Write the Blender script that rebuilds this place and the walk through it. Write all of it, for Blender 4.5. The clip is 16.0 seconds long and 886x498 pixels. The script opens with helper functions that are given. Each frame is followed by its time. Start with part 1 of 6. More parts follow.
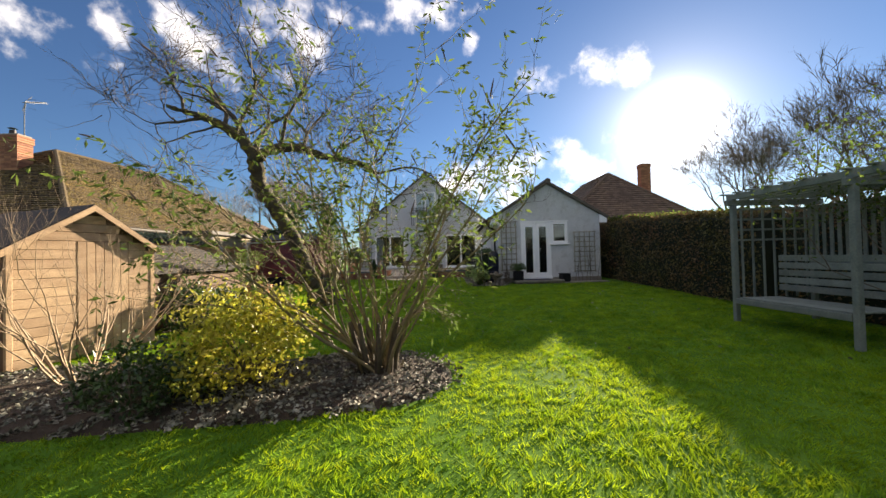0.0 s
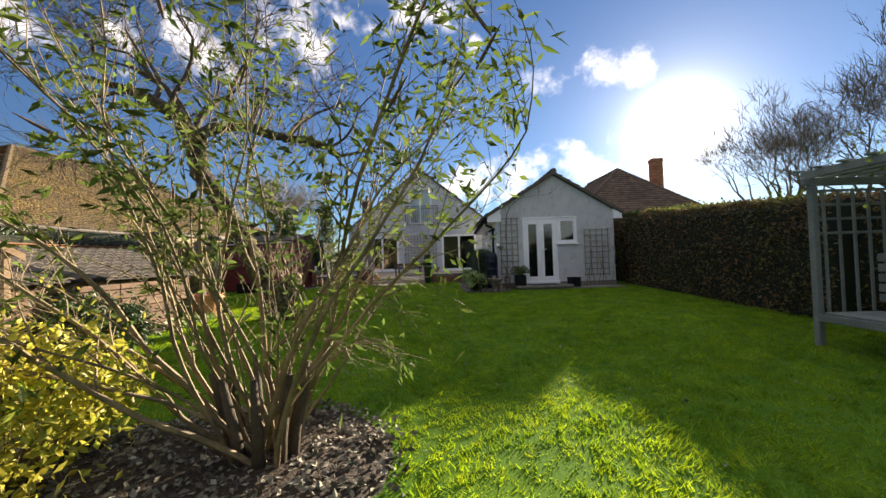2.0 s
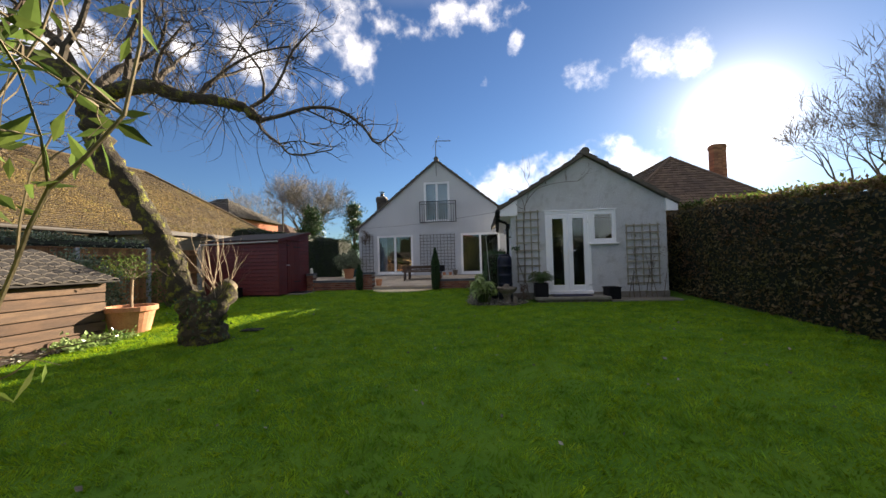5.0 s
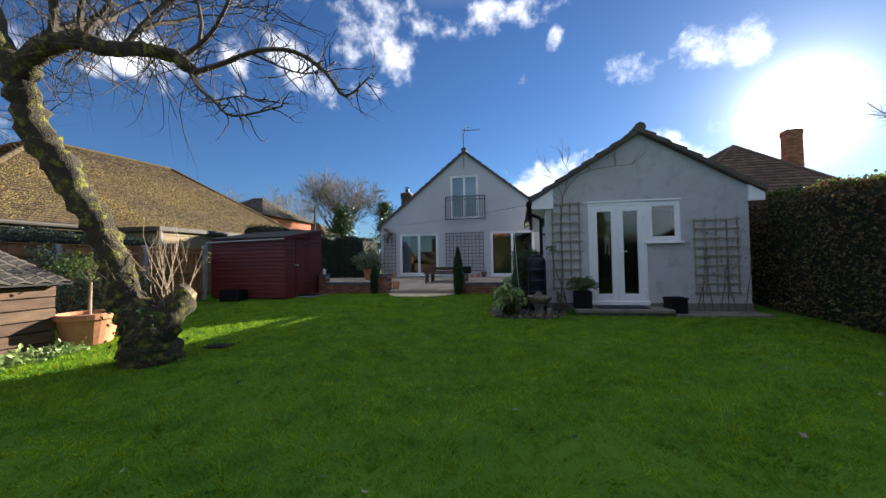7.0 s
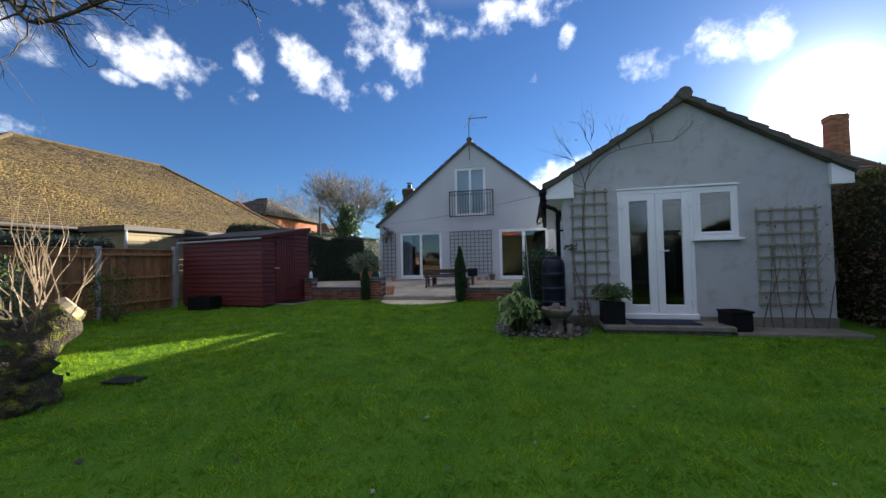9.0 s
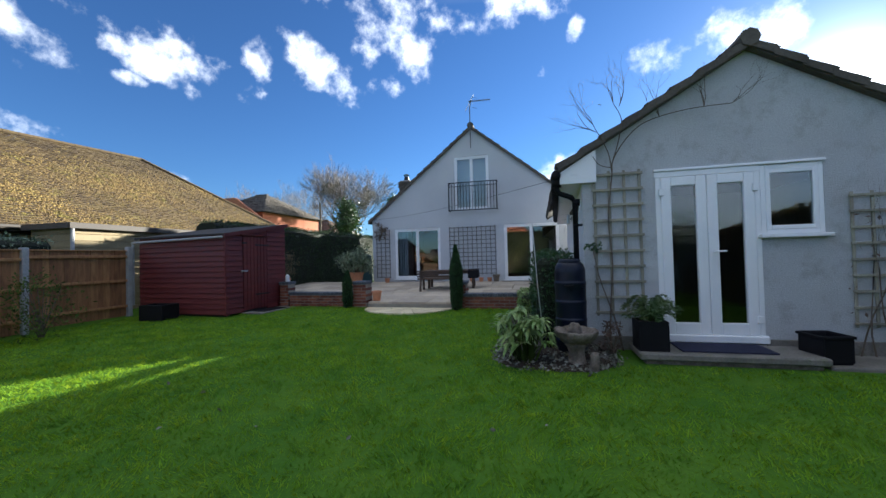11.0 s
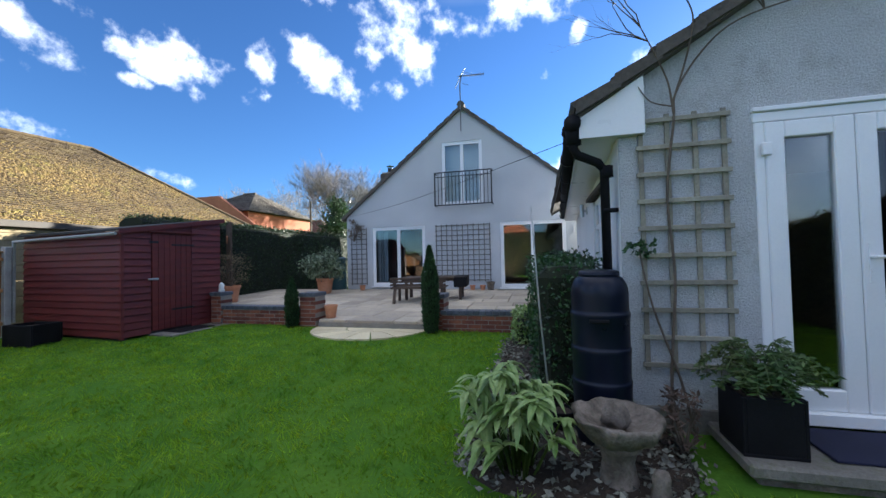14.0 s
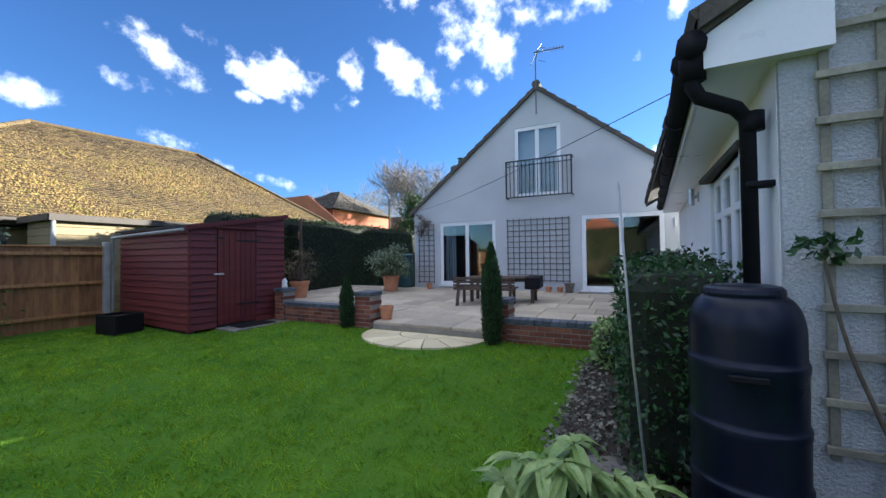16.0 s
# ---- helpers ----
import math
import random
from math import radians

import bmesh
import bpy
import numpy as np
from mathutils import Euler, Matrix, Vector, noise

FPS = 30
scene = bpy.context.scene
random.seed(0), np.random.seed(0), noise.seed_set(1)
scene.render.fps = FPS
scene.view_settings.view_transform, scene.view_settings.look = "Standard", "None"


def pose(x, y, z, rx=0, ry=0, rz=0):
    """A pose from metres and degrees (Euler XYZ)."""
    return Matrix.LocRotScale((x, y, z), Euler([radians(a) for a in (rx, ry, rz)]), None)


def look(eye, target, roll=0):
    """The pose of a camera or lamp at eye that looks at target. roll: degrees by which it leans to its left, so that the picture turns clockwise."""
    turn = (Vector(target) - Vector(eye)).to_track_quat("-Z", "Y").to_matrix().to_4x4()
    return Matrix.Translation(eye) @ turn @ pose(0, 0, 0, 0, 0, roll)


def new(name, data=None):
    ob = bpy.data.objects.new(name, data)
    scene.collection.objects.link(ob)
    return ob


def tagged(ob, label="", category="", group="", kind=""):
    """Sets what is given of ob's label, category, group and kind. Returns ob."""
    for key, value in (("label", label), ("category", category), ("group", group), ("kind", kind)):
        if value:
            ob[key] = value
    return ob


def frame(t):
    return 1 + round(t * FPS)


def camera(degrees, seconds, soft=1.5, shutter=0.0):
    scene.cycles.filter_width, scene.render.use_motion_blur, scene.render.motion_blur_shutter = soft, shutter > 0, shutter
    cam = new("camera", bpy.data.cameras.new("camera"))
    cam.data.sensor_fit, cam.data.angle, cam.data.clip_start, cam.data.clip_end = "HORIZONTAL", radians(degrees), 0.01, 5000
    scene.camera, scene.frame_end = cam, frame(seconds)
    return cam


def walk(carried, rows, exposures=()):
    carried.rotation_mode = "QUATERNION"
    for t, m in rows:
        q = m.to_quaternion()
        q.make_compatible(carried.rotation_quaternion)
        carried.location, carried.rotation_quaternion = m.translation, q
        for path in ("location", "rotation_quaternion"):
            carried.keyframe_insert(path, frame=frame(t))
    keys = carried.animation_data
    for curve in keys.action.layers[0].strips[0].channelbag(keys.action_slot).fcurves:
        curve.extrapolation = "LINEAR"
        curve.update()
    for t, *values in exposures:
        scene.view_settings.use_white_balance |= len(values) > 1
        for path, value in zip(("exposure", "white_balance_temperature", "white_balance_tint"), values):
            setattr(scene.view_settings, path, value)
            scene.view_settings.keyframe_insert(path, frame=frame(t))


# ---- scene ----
cam = camera(99.3, 16.0)
PATH = [
    (0, (-0.176, -0.427, 1.141), (-0.136, 1.572, 1.18), -1.4),
    (0.5, (-0.065, 0.028, 1.123), (-0.018, 2.027, 1.17), -1.6),
    (1, (0.046, 0.466, 1.131), (0.081, 2.465, 1.179), -1.8),
    (1.5, (0.205, 0.906, 1.116), (0.231, 2.905, 1.172), -2.0),
    (2, (0.324, 1.327, 1.125), (0.337, 3.326, 1.177), -1.8),
    (2.5, (0.554, 1.767, 1.119), (0.547, 3.767, 1.176), -1.9),
    (3, (0.718, 2.088, 1.138), (0.695, 4.087, 1.196), -1.9),
    (3.5, (0.854, 2.446, 1.176), (0.817, 4.445, 1.225), -1.5),
    (4, (1.053, 2.867, 1.185), (0.984, 4.865, 1.235), -1.6),
    (6.3, (1.524, 4.67, 1.203), (1.164, 6.636, 1.26), -0.9),
    (6.5, (1.535, 4.845, 1.22), (1.163, 6.809, 1.275), -0.9),
    (7, (1.557, 5.251, 1.213), (1.17, 7.212, 1.272), -1.0),
    (7.5, (1.583, 5.643, 1.241), (1.183, 7.602, 1.299), -1.0),
    (8, (1.562, 6.037, 1.237), (1.147, 7.993, 1.296), -1.0),
    (8.5, (1.569, 6.434, 1.246), (1.137, 8.386, 1.304), -1.1),
    (9, (1.577, 6.819, 1.245), (1.128, 8.767, 1.307), -1.2),
    (11.3, (1.571, 8.615, 1.353), (1.08, 10.553, 1.394), -1.5),
    (11.5, (1.603, 8.791, 1.334), (1.117, 10.73, 1.386), -1.4),
    (12, (1.611, 9.134, 1.346), (1.144, 11.078, 1.399), -1.4),
    (12.5, (1.585, 9.503, 1.367), (1.122, 11.448, 1.419), -1.3),
    (13, (1.589, 9.896, 1.379), (1.116, 11.839, 1.431), -1.3),
    (13.5, (1.58, 10.237, 1.377), (1.093, 12.176, 1.429), -1.3),
    (14, (1.569, 10.58, 1.379), (1.066, 12.515, 1.432), -1.3),
    (14.5, (1.593, 10.915, 1.392), (1.072, 12.845, 1.443), -1.3),
    (15, (1.574, 11.182, 1.391), (1.033, 13.107, 1.437), -1.3),
    (15.5, (1.555, 11.395, 1.393), (0.877, 13.276, 1.43), -1.0),
    (16, (1.555, 11.495, 1.406), (0.661, 13.283, 1.447), -0.7),
]
EXPOSURES = [(0.0, 1.9, 7800, 13), (4.0, 1.9, 7800, 14), (7.0, 1.7, 6500, 10), (9.0, 1.85, 6400, 10), (11.5, 2.15, 6050, 7), (16.0, 2.55, 6050, 9)]
walk(cam, [(t, look(eye, target, roll)) for t, eye, target, roll in PATH], EXPOSURES)

# ---- light ----
SUN_AZ, SUN_EL = 33.0, 15.5      # degrees from +y towards +x, and above the horizon
sun_way = Vector((math.sin(radians(SUN_AZ)) * math.cos(radians(SUN_EL)), math.cos(radians(SUN_AZ)) * math.cos(radians(SUN_EL)), math.sin(radians(SUN_EL))))
sun_data = bpy.data.lights.new("sun", "SUN")
sun_data.energy, sun_data.angle, sun_data.color = 5.0, radians(0.55), (1.0, 0.93, 0.80)
sun = new("sun", sun_data)
sun.matrix_basis = look(tuple(sun_way * 60), (0, 0, 0))

world = bpy.data.worlds.new("sky")
world.use_nodes = True
scene.world = world
wn, wl = world.node_tree.nodes, world.node_tree.links
wn.clear()


def wmath(op, a, b=None, c=None, clamp=False):
    n = wn.new("ShaderNodeMath")
    n.operation, n.use_clamp = op, clamp
    for i, v in enumerate((a, b, c)):
        if v is None:
            continue
        if isinstance(v, (int, float)):
            n.inputs[i].default_value = v
        else:
            wl.new(v, n.inputs[i])
    return n.outputs[0]


def wdot(v, vec):
    n = wn.new("ShaderNodeVectorMath")
    n.operation = "DOT_PRODUCT"
    wl.new(v, n.inputs[0])
    n.inputs[1].default_value = vec
    return n.outputs["Value"]


sky = wn.new("ShaderNodeTexSky")
sky.sky_type, sky.sun_disc = "NISHITA", False
sky.sun_elevation, sky.sun_rotation = radians(SUN_EL), radians(SUN_AZ)
sky.air_density, sky.dust_density, sky.ozone_density = 1.0, 0.15, 3.0
geo_n = wn.new("ShaderNodeTexCoord")
way_out = geo_n.outputs["Generated"]
warp = wn.new("ShaderNodeTexNoise")
warp.inputs["Scale"].default_value, warp.inputs["Detail"].default_value, warp.inputs["Roughness"].default_value = 13.0, 9.0, 0.6
wl.new(way_out, warp.inputs["Vector"])
FAR_CLOUDS = [(-61.7, 22.9, 0.062, 0.02, 28),
              (-57.3, 26.1, 0.039, 0.011, 15),
              (-55.6, 24.3, 0.022, 0.016, 0),
              (-52.2, 25.8, 0.024, 0.011, 25),
              (-48.5, 24.1, 0.076, 0.03, 18),
              (-54.5, 21.1, 0.023, 0.008, 5),
              (-49.2, 21.7, 0.056, 0.014, 18),
              (-39.7, 25.8, 0.025, 0.02, 50),
              (-32.5, 26.6, 0.077, 0.032, 28),
              (-62.5, 14.5, 0.055, 0.014, 12),
              (-59.9, 13.0, 0.064, 0.009, 17),
              (-51.9, 11.1, 0.036, 0.012, 15),
              (-66.9, 20.3, 0.051, 0.014, 10),
              (-75.2, 17.0, 0.034, 0.017, 8)]
HIGH_CLOUDS = [(-20.4, 29.8, 0.076, 0.049, 10),
              (-20.8, 33.6, 0.11, 0.035, 8),
              (-21.8, 24.5, 0.039, 0.017, 8),
              (-2.0, 33.1, 0.084, 0.029, -8),
              (6.2, 29.6, 0.012, 0.019, 30),
              (1.6, 25.4, 0.014, 0.011, -20),
              (16.1, 23.9, 0.054, 0.023, -5),
              (25.3, 24.3, 0.066, 0.031, -8),
              (29.6, 23.0, 0.027, 0.014, -30),
              (7.4, 11.2, 0.13, 0.038, 0),
              (22.6, 12.3, 0.128, 0.036, -5),
              (18.3, 12.1, 0.123, 0.041, -5)]
best = None
for az, el, wide, tall, slant in FAR_CLOUDS + HIGH_CLOUDS:
    a, e = radians(az), radians(el)
    along = Vector((math.cos(a), -math.sin(a), 0))
    above = Vector((-math.sin(a) * math.sin(e), -math.cos(a) * math.sin(e), math.cos(e)))
    cs, sn = math.cos(radians(slant)), math.sin(radians(slant))
    right, up = (along * cs - above * sn) / (wide * 1.35), (along * sn + above * cs) / (tall * 1.35)
    u, v = wdot(way_out, right), wdot(way_out, up)
    q = wmath("ADD", wmath("MULTIPLY", u, u), wmath("MULTIPLY", v, v))
    best = q if best is None else wmath("MINIMUM", best, q)
shape = wmath("ADD", wmath("SUBTRACT", 1.0, wmath("MULTIPLY", best, 0.75)), wmath("MULTIPLY", wmath("SUBTRACT", warp.outputs["Fac"], 0.57), 7.5))
ramp = wn.new("ShaderNodeMapRange")
ramp.interpolation_type = "SMOOTHSTEP"
ramp.inputs["From Min"].default_value, ramp.inputs["From Max"].default_value = -0.5, 2.6
wl.new(shape, ramp.inputs["Value"])
# unseen broken cloud added overhead, to brighten and whiten the light in shade
high = wn.new("ShaderNodeSeparateXYZ")
wl.new(way_out, high.inputs[0])
puff = wn.new("ShaderNodeTexNoise")
puff.inputs["Scale"].default_value, puff.inputs["Detail"].default_value = 2.6, 7.0
wl.new(way_out, puff.inputs["Vector"])
over = wmath("ADD", wmath("MULTIPLY", wmath("SUBTRACT", high.outputs["Z"], 0.66), 5.0), wmath("MULTIPLY", wmath("SUBTRACT", puff.outputs["Fac"], 0.42), 5.0))
over = wmath("MULTIPLY", wmath("MULTIPLY", over, 0.8, clamp=True), wmath("MULTIPLY", wmath("MULTIPLY", wmath("SUBTRACT", high.outputs["Z"], 0.56), 12.0, clamp=True), 0.34))
# unseen broken cloud added behind the walker too, as fill for the shaded walls
rear = wmath("MULTIPLY", wmath("SUBTRACT", 0.12, high.outputs["Y"]), 4.0, clamp=True)
fair = wmath("MULTIPLY", wmath("MULTIPLY", wmath("SUBTRACT", puff.outputs["Fac"], 0.45), 5.0, clamp=True), 0.34)
cover = wmath("MAXIMUM", wmath("MAXIMUM", ramp.outputs["Result"], over), wmath("MULTIPLY", rear, fair))
# thin haze that brightens round the sun, as low winter air does
near_sun = wmath("MAXIMUM", wdot(way_out, sun_way), 0.0)
halo = wmath("MULTIPLY", wmath("POWER", near_sun, 700.0), 30.0)
for sharp, much in ((190.0, 4.0), (55.0, 1.1), (16.0, 0.16)):
    halo = wmath("ADD", halo, wmath("MULTIPLY", wmath("POWER", near_sun, sharp), much))
halo_rgb = wn.new("ShaderNodeVectorMath")
halo_rgb.operation = "SCALE"
halo_rgb.inputs[0].default_value = (1.0, 0.97, 0.9)
wl.new(halo, halo_rgb.inputs["Scale"])
tint = wn.new("ShaderNodeVectorMath")
tint.operation = "MULTIPLY"
tint.inputs[1].default_value = (0.40, 0.57, 0.81)
wl.new(sky.outputs["Color"], tint.inputs[0])
plus = wn.new("ShaderNodeVectorMath")
plus.operation = "ADD"
wl.new(tint.outputs[0], plus.inputs[0])
wl.new(halo_rgb.outputs[0], plus.inputs[1])
blend = wn.new("ShaderNodeMix")
blend.data_type = "RGBA"
wl.new(wmath("MULTIPLY", cover, 0.92), blend.inputs["Factor"])
wl.new(plus.outputs[0], blend.inputs["A"])
blend.inputs["B"].default_value = (14.0, 14.0, 14.2, 1)
back = wn.new("ShaderNodeBackground")
back.inputs["Strength"].default_value = 0.05
wl.new(blend.outputs["Result"], back.inputs["Color"])
w_out = wn.new("ShaderNodeOutputWorld")
wl.new(back.outputs[0], w_out.inputs["Surface"])


# ---- materials ----
def mat(name, c1, c2, scale=4.0, fine=60.0, rough=0.8, bump=0.25, dist=0.006, metal=0.0, vary=0.0, island=0.0, glow=0.0, spec=0.4, third=None, stretch=None, speck=.22, seep=None):
    """Two colours mixed by broad noise, fine grain on top, a bump; vary: by object, island: by loose piece; glow: light let through, as leaves do, and seep its tint."""
    m = bpy.data.materials.new(name)
    m.use_nodes = True
    n, l = m.node_tree.nodes, m.node_tree.links
    b = n["Principled BSDF"]
    pos = n.new("ShaderNodeNewGeometry")
    where = pos.outputs["Position"]
    if stretch:
        sc = n.new("ShaderNodeVectorMath")
        sc.operation = "MULTIPLY"
        sc.inputs[1].default_value = stretch
        l.new(where, sc.inputs[0])
        where = sc.outputs[0]

    def noise_of(s, detail=4.0, r=0.55):
        t = n.new("ShaderNodeTexNoise")
        t.inputs["Scale"].default_value, t.inputs["Detail"].default_value, t.inputs["Roughness"].default_value = s, detail, r
        l.new(where, t.inputs["Vector"])
        return t.outputs["Fac"]

    def spread(f, lo, hi, a=0.0, z=1.0):
        t = n.new("ShaderNodeMapRange")
        for key, v in (("From Min", lo), ("From Max", hi), ("To Min", a), ("To Max", z)):
            t.inputs[key].default_value = v
        l.new(f, t.inputs["Value"])
        return t.outputs[0]

    def mixed(f, a, z, kind="MIX"):
        t = n.new("ShaderNodeMix")
        t.data_type, t.blend_type = "RGBA", kind
        for key, v in (("Factor", f), ("A", a), ("B", z)):
            if isinstance(v, (tuple, float, int)):
                t.inputs[key].default_value = (*v, 1) if isinstance(v, tuple) else v
            else:
                l.new(v, t.inputs[key])
        return t.outputs["Result"]

    broad, grain = noise_of(scale), noise_of(fine, 3.0, 0.65)
    col = mixed(spread(broad, 0.35, 0.65), c1, c2)
    if third:
        col = mixed(spread(noise_of(scale * 2.7, 5.0, 0.7), 0.52, 0.64), col, third)
    hsv = n.new("ShaderNodeHueSaturation")
    l.new(col, hsv.inputs["Color"])
    value = spread(grain, 0.25, 0.75, 1 - speck, 1 + speck)
    for amount, out in ((vary, None), (island, pos.outputs["Random Per Island"])):
        if amount:
            if out is None:
                out = n.new("ShaderNodeObjectInfo").outputs["Random"]
            t = n.new("ShaderNodeMath")
            t.operation = "MULTIPLY"
            l.new(value, t.inputs[0])
            l.new(spread(out, 0, 1, 1 - amount, 1 + amount), t.inputs[1])
            value = t.outputs[0]
            l.new(spread(out, 0, 1, 0.5 - 0.018 * amount, 0.5 + 0.018 * amount), hsv.inputs["Hue"])
    l.new(value, hsv.inputs["Value"])
    l.new(hsv.outputs[0], b.inputs["Base Color"])
    l.new(spread(broad, 0.3, 0.7, max(rough - 0.1, 0.03), min(rough + 0.08, 1.0)), b.inputs["Roughness"])
    b.inputs["Metallic"].default_value = metal
    b.inputs["Specular IOR Level"].default_value = spec
    if bump:
        t = n.new("ShaderNodeBump")
        t.inputs["Strength"].default_value, t.inputs["Distance"].default_value = bump, dist
        l.new(grain, t.inputs["Height"])
        l.new(t.outputs[0], b.inputs["Normal"])
    if glow:
        tr = n.new("ShaderNodeBsdfTranslucent")
        l.new(mixed(1.0, hsv.outputs[0], seep, "MULTIPLY") if seep else hsv.outputs[0], tr.inputs["Color"])
        mx = n.new("ShaderNodeMixShader")
        mx.inputs[0].default_value = glow
        l.new(b.outputs[0], mx.inputs[1])
        l.new(tr.outputs[0], mx.inputs[2])
        l.new(mx.outputs[0], n["Material Output"].inputs["Surface"])
    return m


def glass_mat(name, share, through_tint):
    m = bpy.data.materials.new(name)
    m.use_nodes = True
    n, l = m.node_tree.nodes, m.node_tree.links
    tr, gl, mx = n.new("ShaderNodeBsdfTransparent"), n.new("ShaderNodeBsdfGlossy"), n.new("ShaderNodeMixShader")
    tr.inputs[0].default_value = (*through_tint, 1)
    gl.inputs["Roughness"].default_value = 0.01
    fr = n.new("ShaderNodeFresnel")
    fr.inputs["IOR"].default_value = share
    l.new(fr.outputs[0], mx.inputs[0])
    l.new(tr.outputs[0], mx.inputs[1])
    l.new(gl.outputs[0], mx.inputs[2])
    l.new(mx.outputs[0], n["Material Output"].inputs["Surface"])
    return m


M_LAWN = mat("lawn_ground", (.055, .135, .016), (.085, .17, .02), 1.6, 45, .95, .15, .01, third=(.07, .15, .012), spec=.04)
M_BLADE = mat("grass_blade", (.085, .215, .022), (.215, .385, .034), 2.4, 9, .8, 0, glow=.5, island=.2, spec=.08, third=(.24, .38, .035), seep=(1.7, 1.25, .6), speck=.15)
M_SOIL = mat("soil", (.035, .025, .018), (.06, .042, .03), 3, 50, .95, .8, .03)
M_LITTER = mat("leaf_litter", (.11, .11, .08), (.25, .24, .20), 3, 40, .8, .1, island=.6)
M_BARK = mat("bark", (.035, .026, .017), (.075, .06, .035), 3.0, 38, .9, 1.0, .045, third=(.22, .225, .022))
M_BARKDARK = mat("bark_dark", (.045, .035, .025), (.09, .07, .05), 6, 40, .9, .6, .02)
M_STEM = mat("stem", (.13, .10, .06), (.27, .21, .12), 5, 40, .8, .3)
M_TWIG = mat("twig", (.09, .07, .05), (.15, .115, .085), 5, 30, .85, .2)
M_PALETWIG = mat("pale_twig", (.27, .19, .12), (.40, .30, .20), 5, 30, .8, .2)
M_BUD = mat("shrub_leaf", (.05, .085, .022), (.13, .18, .04), 2, 25, .75, 0, glow=.45, island=.5, spec=.12)
M_YEL = mat("golden_leaf", (.30, .33, .05), (.60, .52, .08), 3, 25, .5, 0, glow=.4, island=.45)
M_DARKLEAF = mat("dark_leaf", (.02, .045, .012), (.05, .09, .025), 3, 25, .4, 0, glow=.15, island=.5)
M_LAUREL = mat("laurel_leaf", (.14, .24, .055), (.34, .43, .17), 6, 30, .35, .1, glow=.25, island=.35)
M_VARIE = mat("variegated_leaf", (.055, .10, .04), (.26, .30, .20), 12, 30, .4, 0, glow=.15, island=.5)
M_HEDGE = mat("hedge_leaf", (.018, .035, .012), (.04, .07, .02), 1.5, 25, .5, 0, glow=.12, island=.5)
M_BEECH = mat("beech_leaf", (.15, .085, .045), (.12, .11, .04), .9, 25, .6, 0, glow=.3, island=.5)
# Near-black filler: the shade deep among leaves, put into the colour
M_LEAFSHADE = mat("leaf_shade", (.008, .013, .006), (.015, .02, .008), 3, 25, .9, .5)
M_BOX = mat("box_leaf", (.02, .06, .018), (.05, .11, .035), 3, 25, .35, 0, glow=.12, island=.5)
M_CONIFER = mat("conifer_leaf", (.02, .055, .02), (.04, .085, .03), 4, 25, .6, 0, glow=.12, island=.4)
M_FERN = mat("fern_leaf", (.05, .11, .03), (.13, .17, .06), 4, 25, .5, 0, glow=.3, island=.4)
M_RENDER = mat("pebbledash_grey", (.51, .52, .525), (.58, .59, .595), 1.3, 70, .95, 1.0, .024, third=(.46, .465, .46))
M_HOUSE = mat("house_render", (.465, .48, .50), (.525, .54, .555), .9, 70, .95, .6, .012)
M_WHITE = mat("white_render", (.74, .74, .73), (.80, .80, .79), 1.5, 90, .85, .4, .006, speck=.08)
M_UPVC = mat("white_upvc", (.78, .79, .80), (.82, .82, .82), 3, 60, .35, .0, spec=.5, speck=.02)
M_TILE = mat("mossy_tile", (.066, .045, .022), (.098, .067, .033), .6, 14, .95, .8, .02, island=.45, third=(.098, .07, .026))
M_DARKTILE = mat("dark_concrete_tile", (.07, .06, .05), (.11, .095, .08), 2, 30, .95, .7, .015, island=.3)
M_FARTILE = mat("brown_tile", (.10, .065, .05), (.14, .09, .065), .8, 20, .95, .5, .02, island=.3)
M_ORANGE = mat("orange_tile", (.32, .105, .055), (.40, .14, .075), .8, 8, .9, .3)
M_BRICK = mat("red_brick", (.16, .052, .036), (.24, .085, .05), 6, 60, .9, .6, .006, vary=.35)
M_BLUEBRICK = mat("blue_brick", (.07, .08, .10), (.11, .12, .145), 6, 60, .7, .4, .005, vary=.25)
M_CHIMBRICK = mat("chimney_brick", (.24, .10, .06), (.33, .15, .09), 3, 30, .9, .6, .01, island=.3)
M_MORTAR = mat("mortar", (.24, .21, .18), (.30, .27, .23), 5, 60, .95, .5)
M_SLAB = mat("sandstone_slab", (.40, .34, .26), (.48, .40, .30), 2.2, 45, .85, .4, .005, vary=.22, third=(.37, .31, .27))
M_YSLAB = mat("yellow_slab", (.60, .50, .31), (.68, .58, .38), 2.5, 45, .85, .4, .005, vary=.12)
M_CONC = mat("concrete", (.14, .13, .11), (.22, .20, .175), 3, 50, .95, .6, .008, third=(.15, .15, .10))
M_STONE = mat("weathered_stone", (.10, .08, .062), (.24, .20, .165), 11, 50, .95, .9, .01, third=(.13, .12, .09))
M_TERRA = mat("terracotta", (.50, .21, .11), (.58, .27, .15), 5, 50, .85, .3, .004)
M_BLACK = mat("black_plastic", (.005, .005, .007), (.010, .010, .012), 5, 80, .7, .15, .002, spec=.2)
M_BUTT = mat("butt_plastic", (.003, .005, .014), (.006, .009, .022), 4, 120, .36, .04, .001, speck=.08, spec=.3)
M_RED = mat("red_stained_board", (.10, .016, .017), (.14, .024, .022), 2.5, 40, .55, .35, .004, vary=.12, stretch=(1, 1, 6))
M_FENCE = mat("fence_board", (.22, .10, .042), (.34, .165, .07), 3, 40, .85, .5, .005, vary=.25, stretch=(6, 6, 1))
M_SHED = mat("tan_shed_board", (.38, .25, .15), (.50, .35, .22), 2.5, 40, .85, .5, .005, vary=.16, stretch=(1, 1, 5))
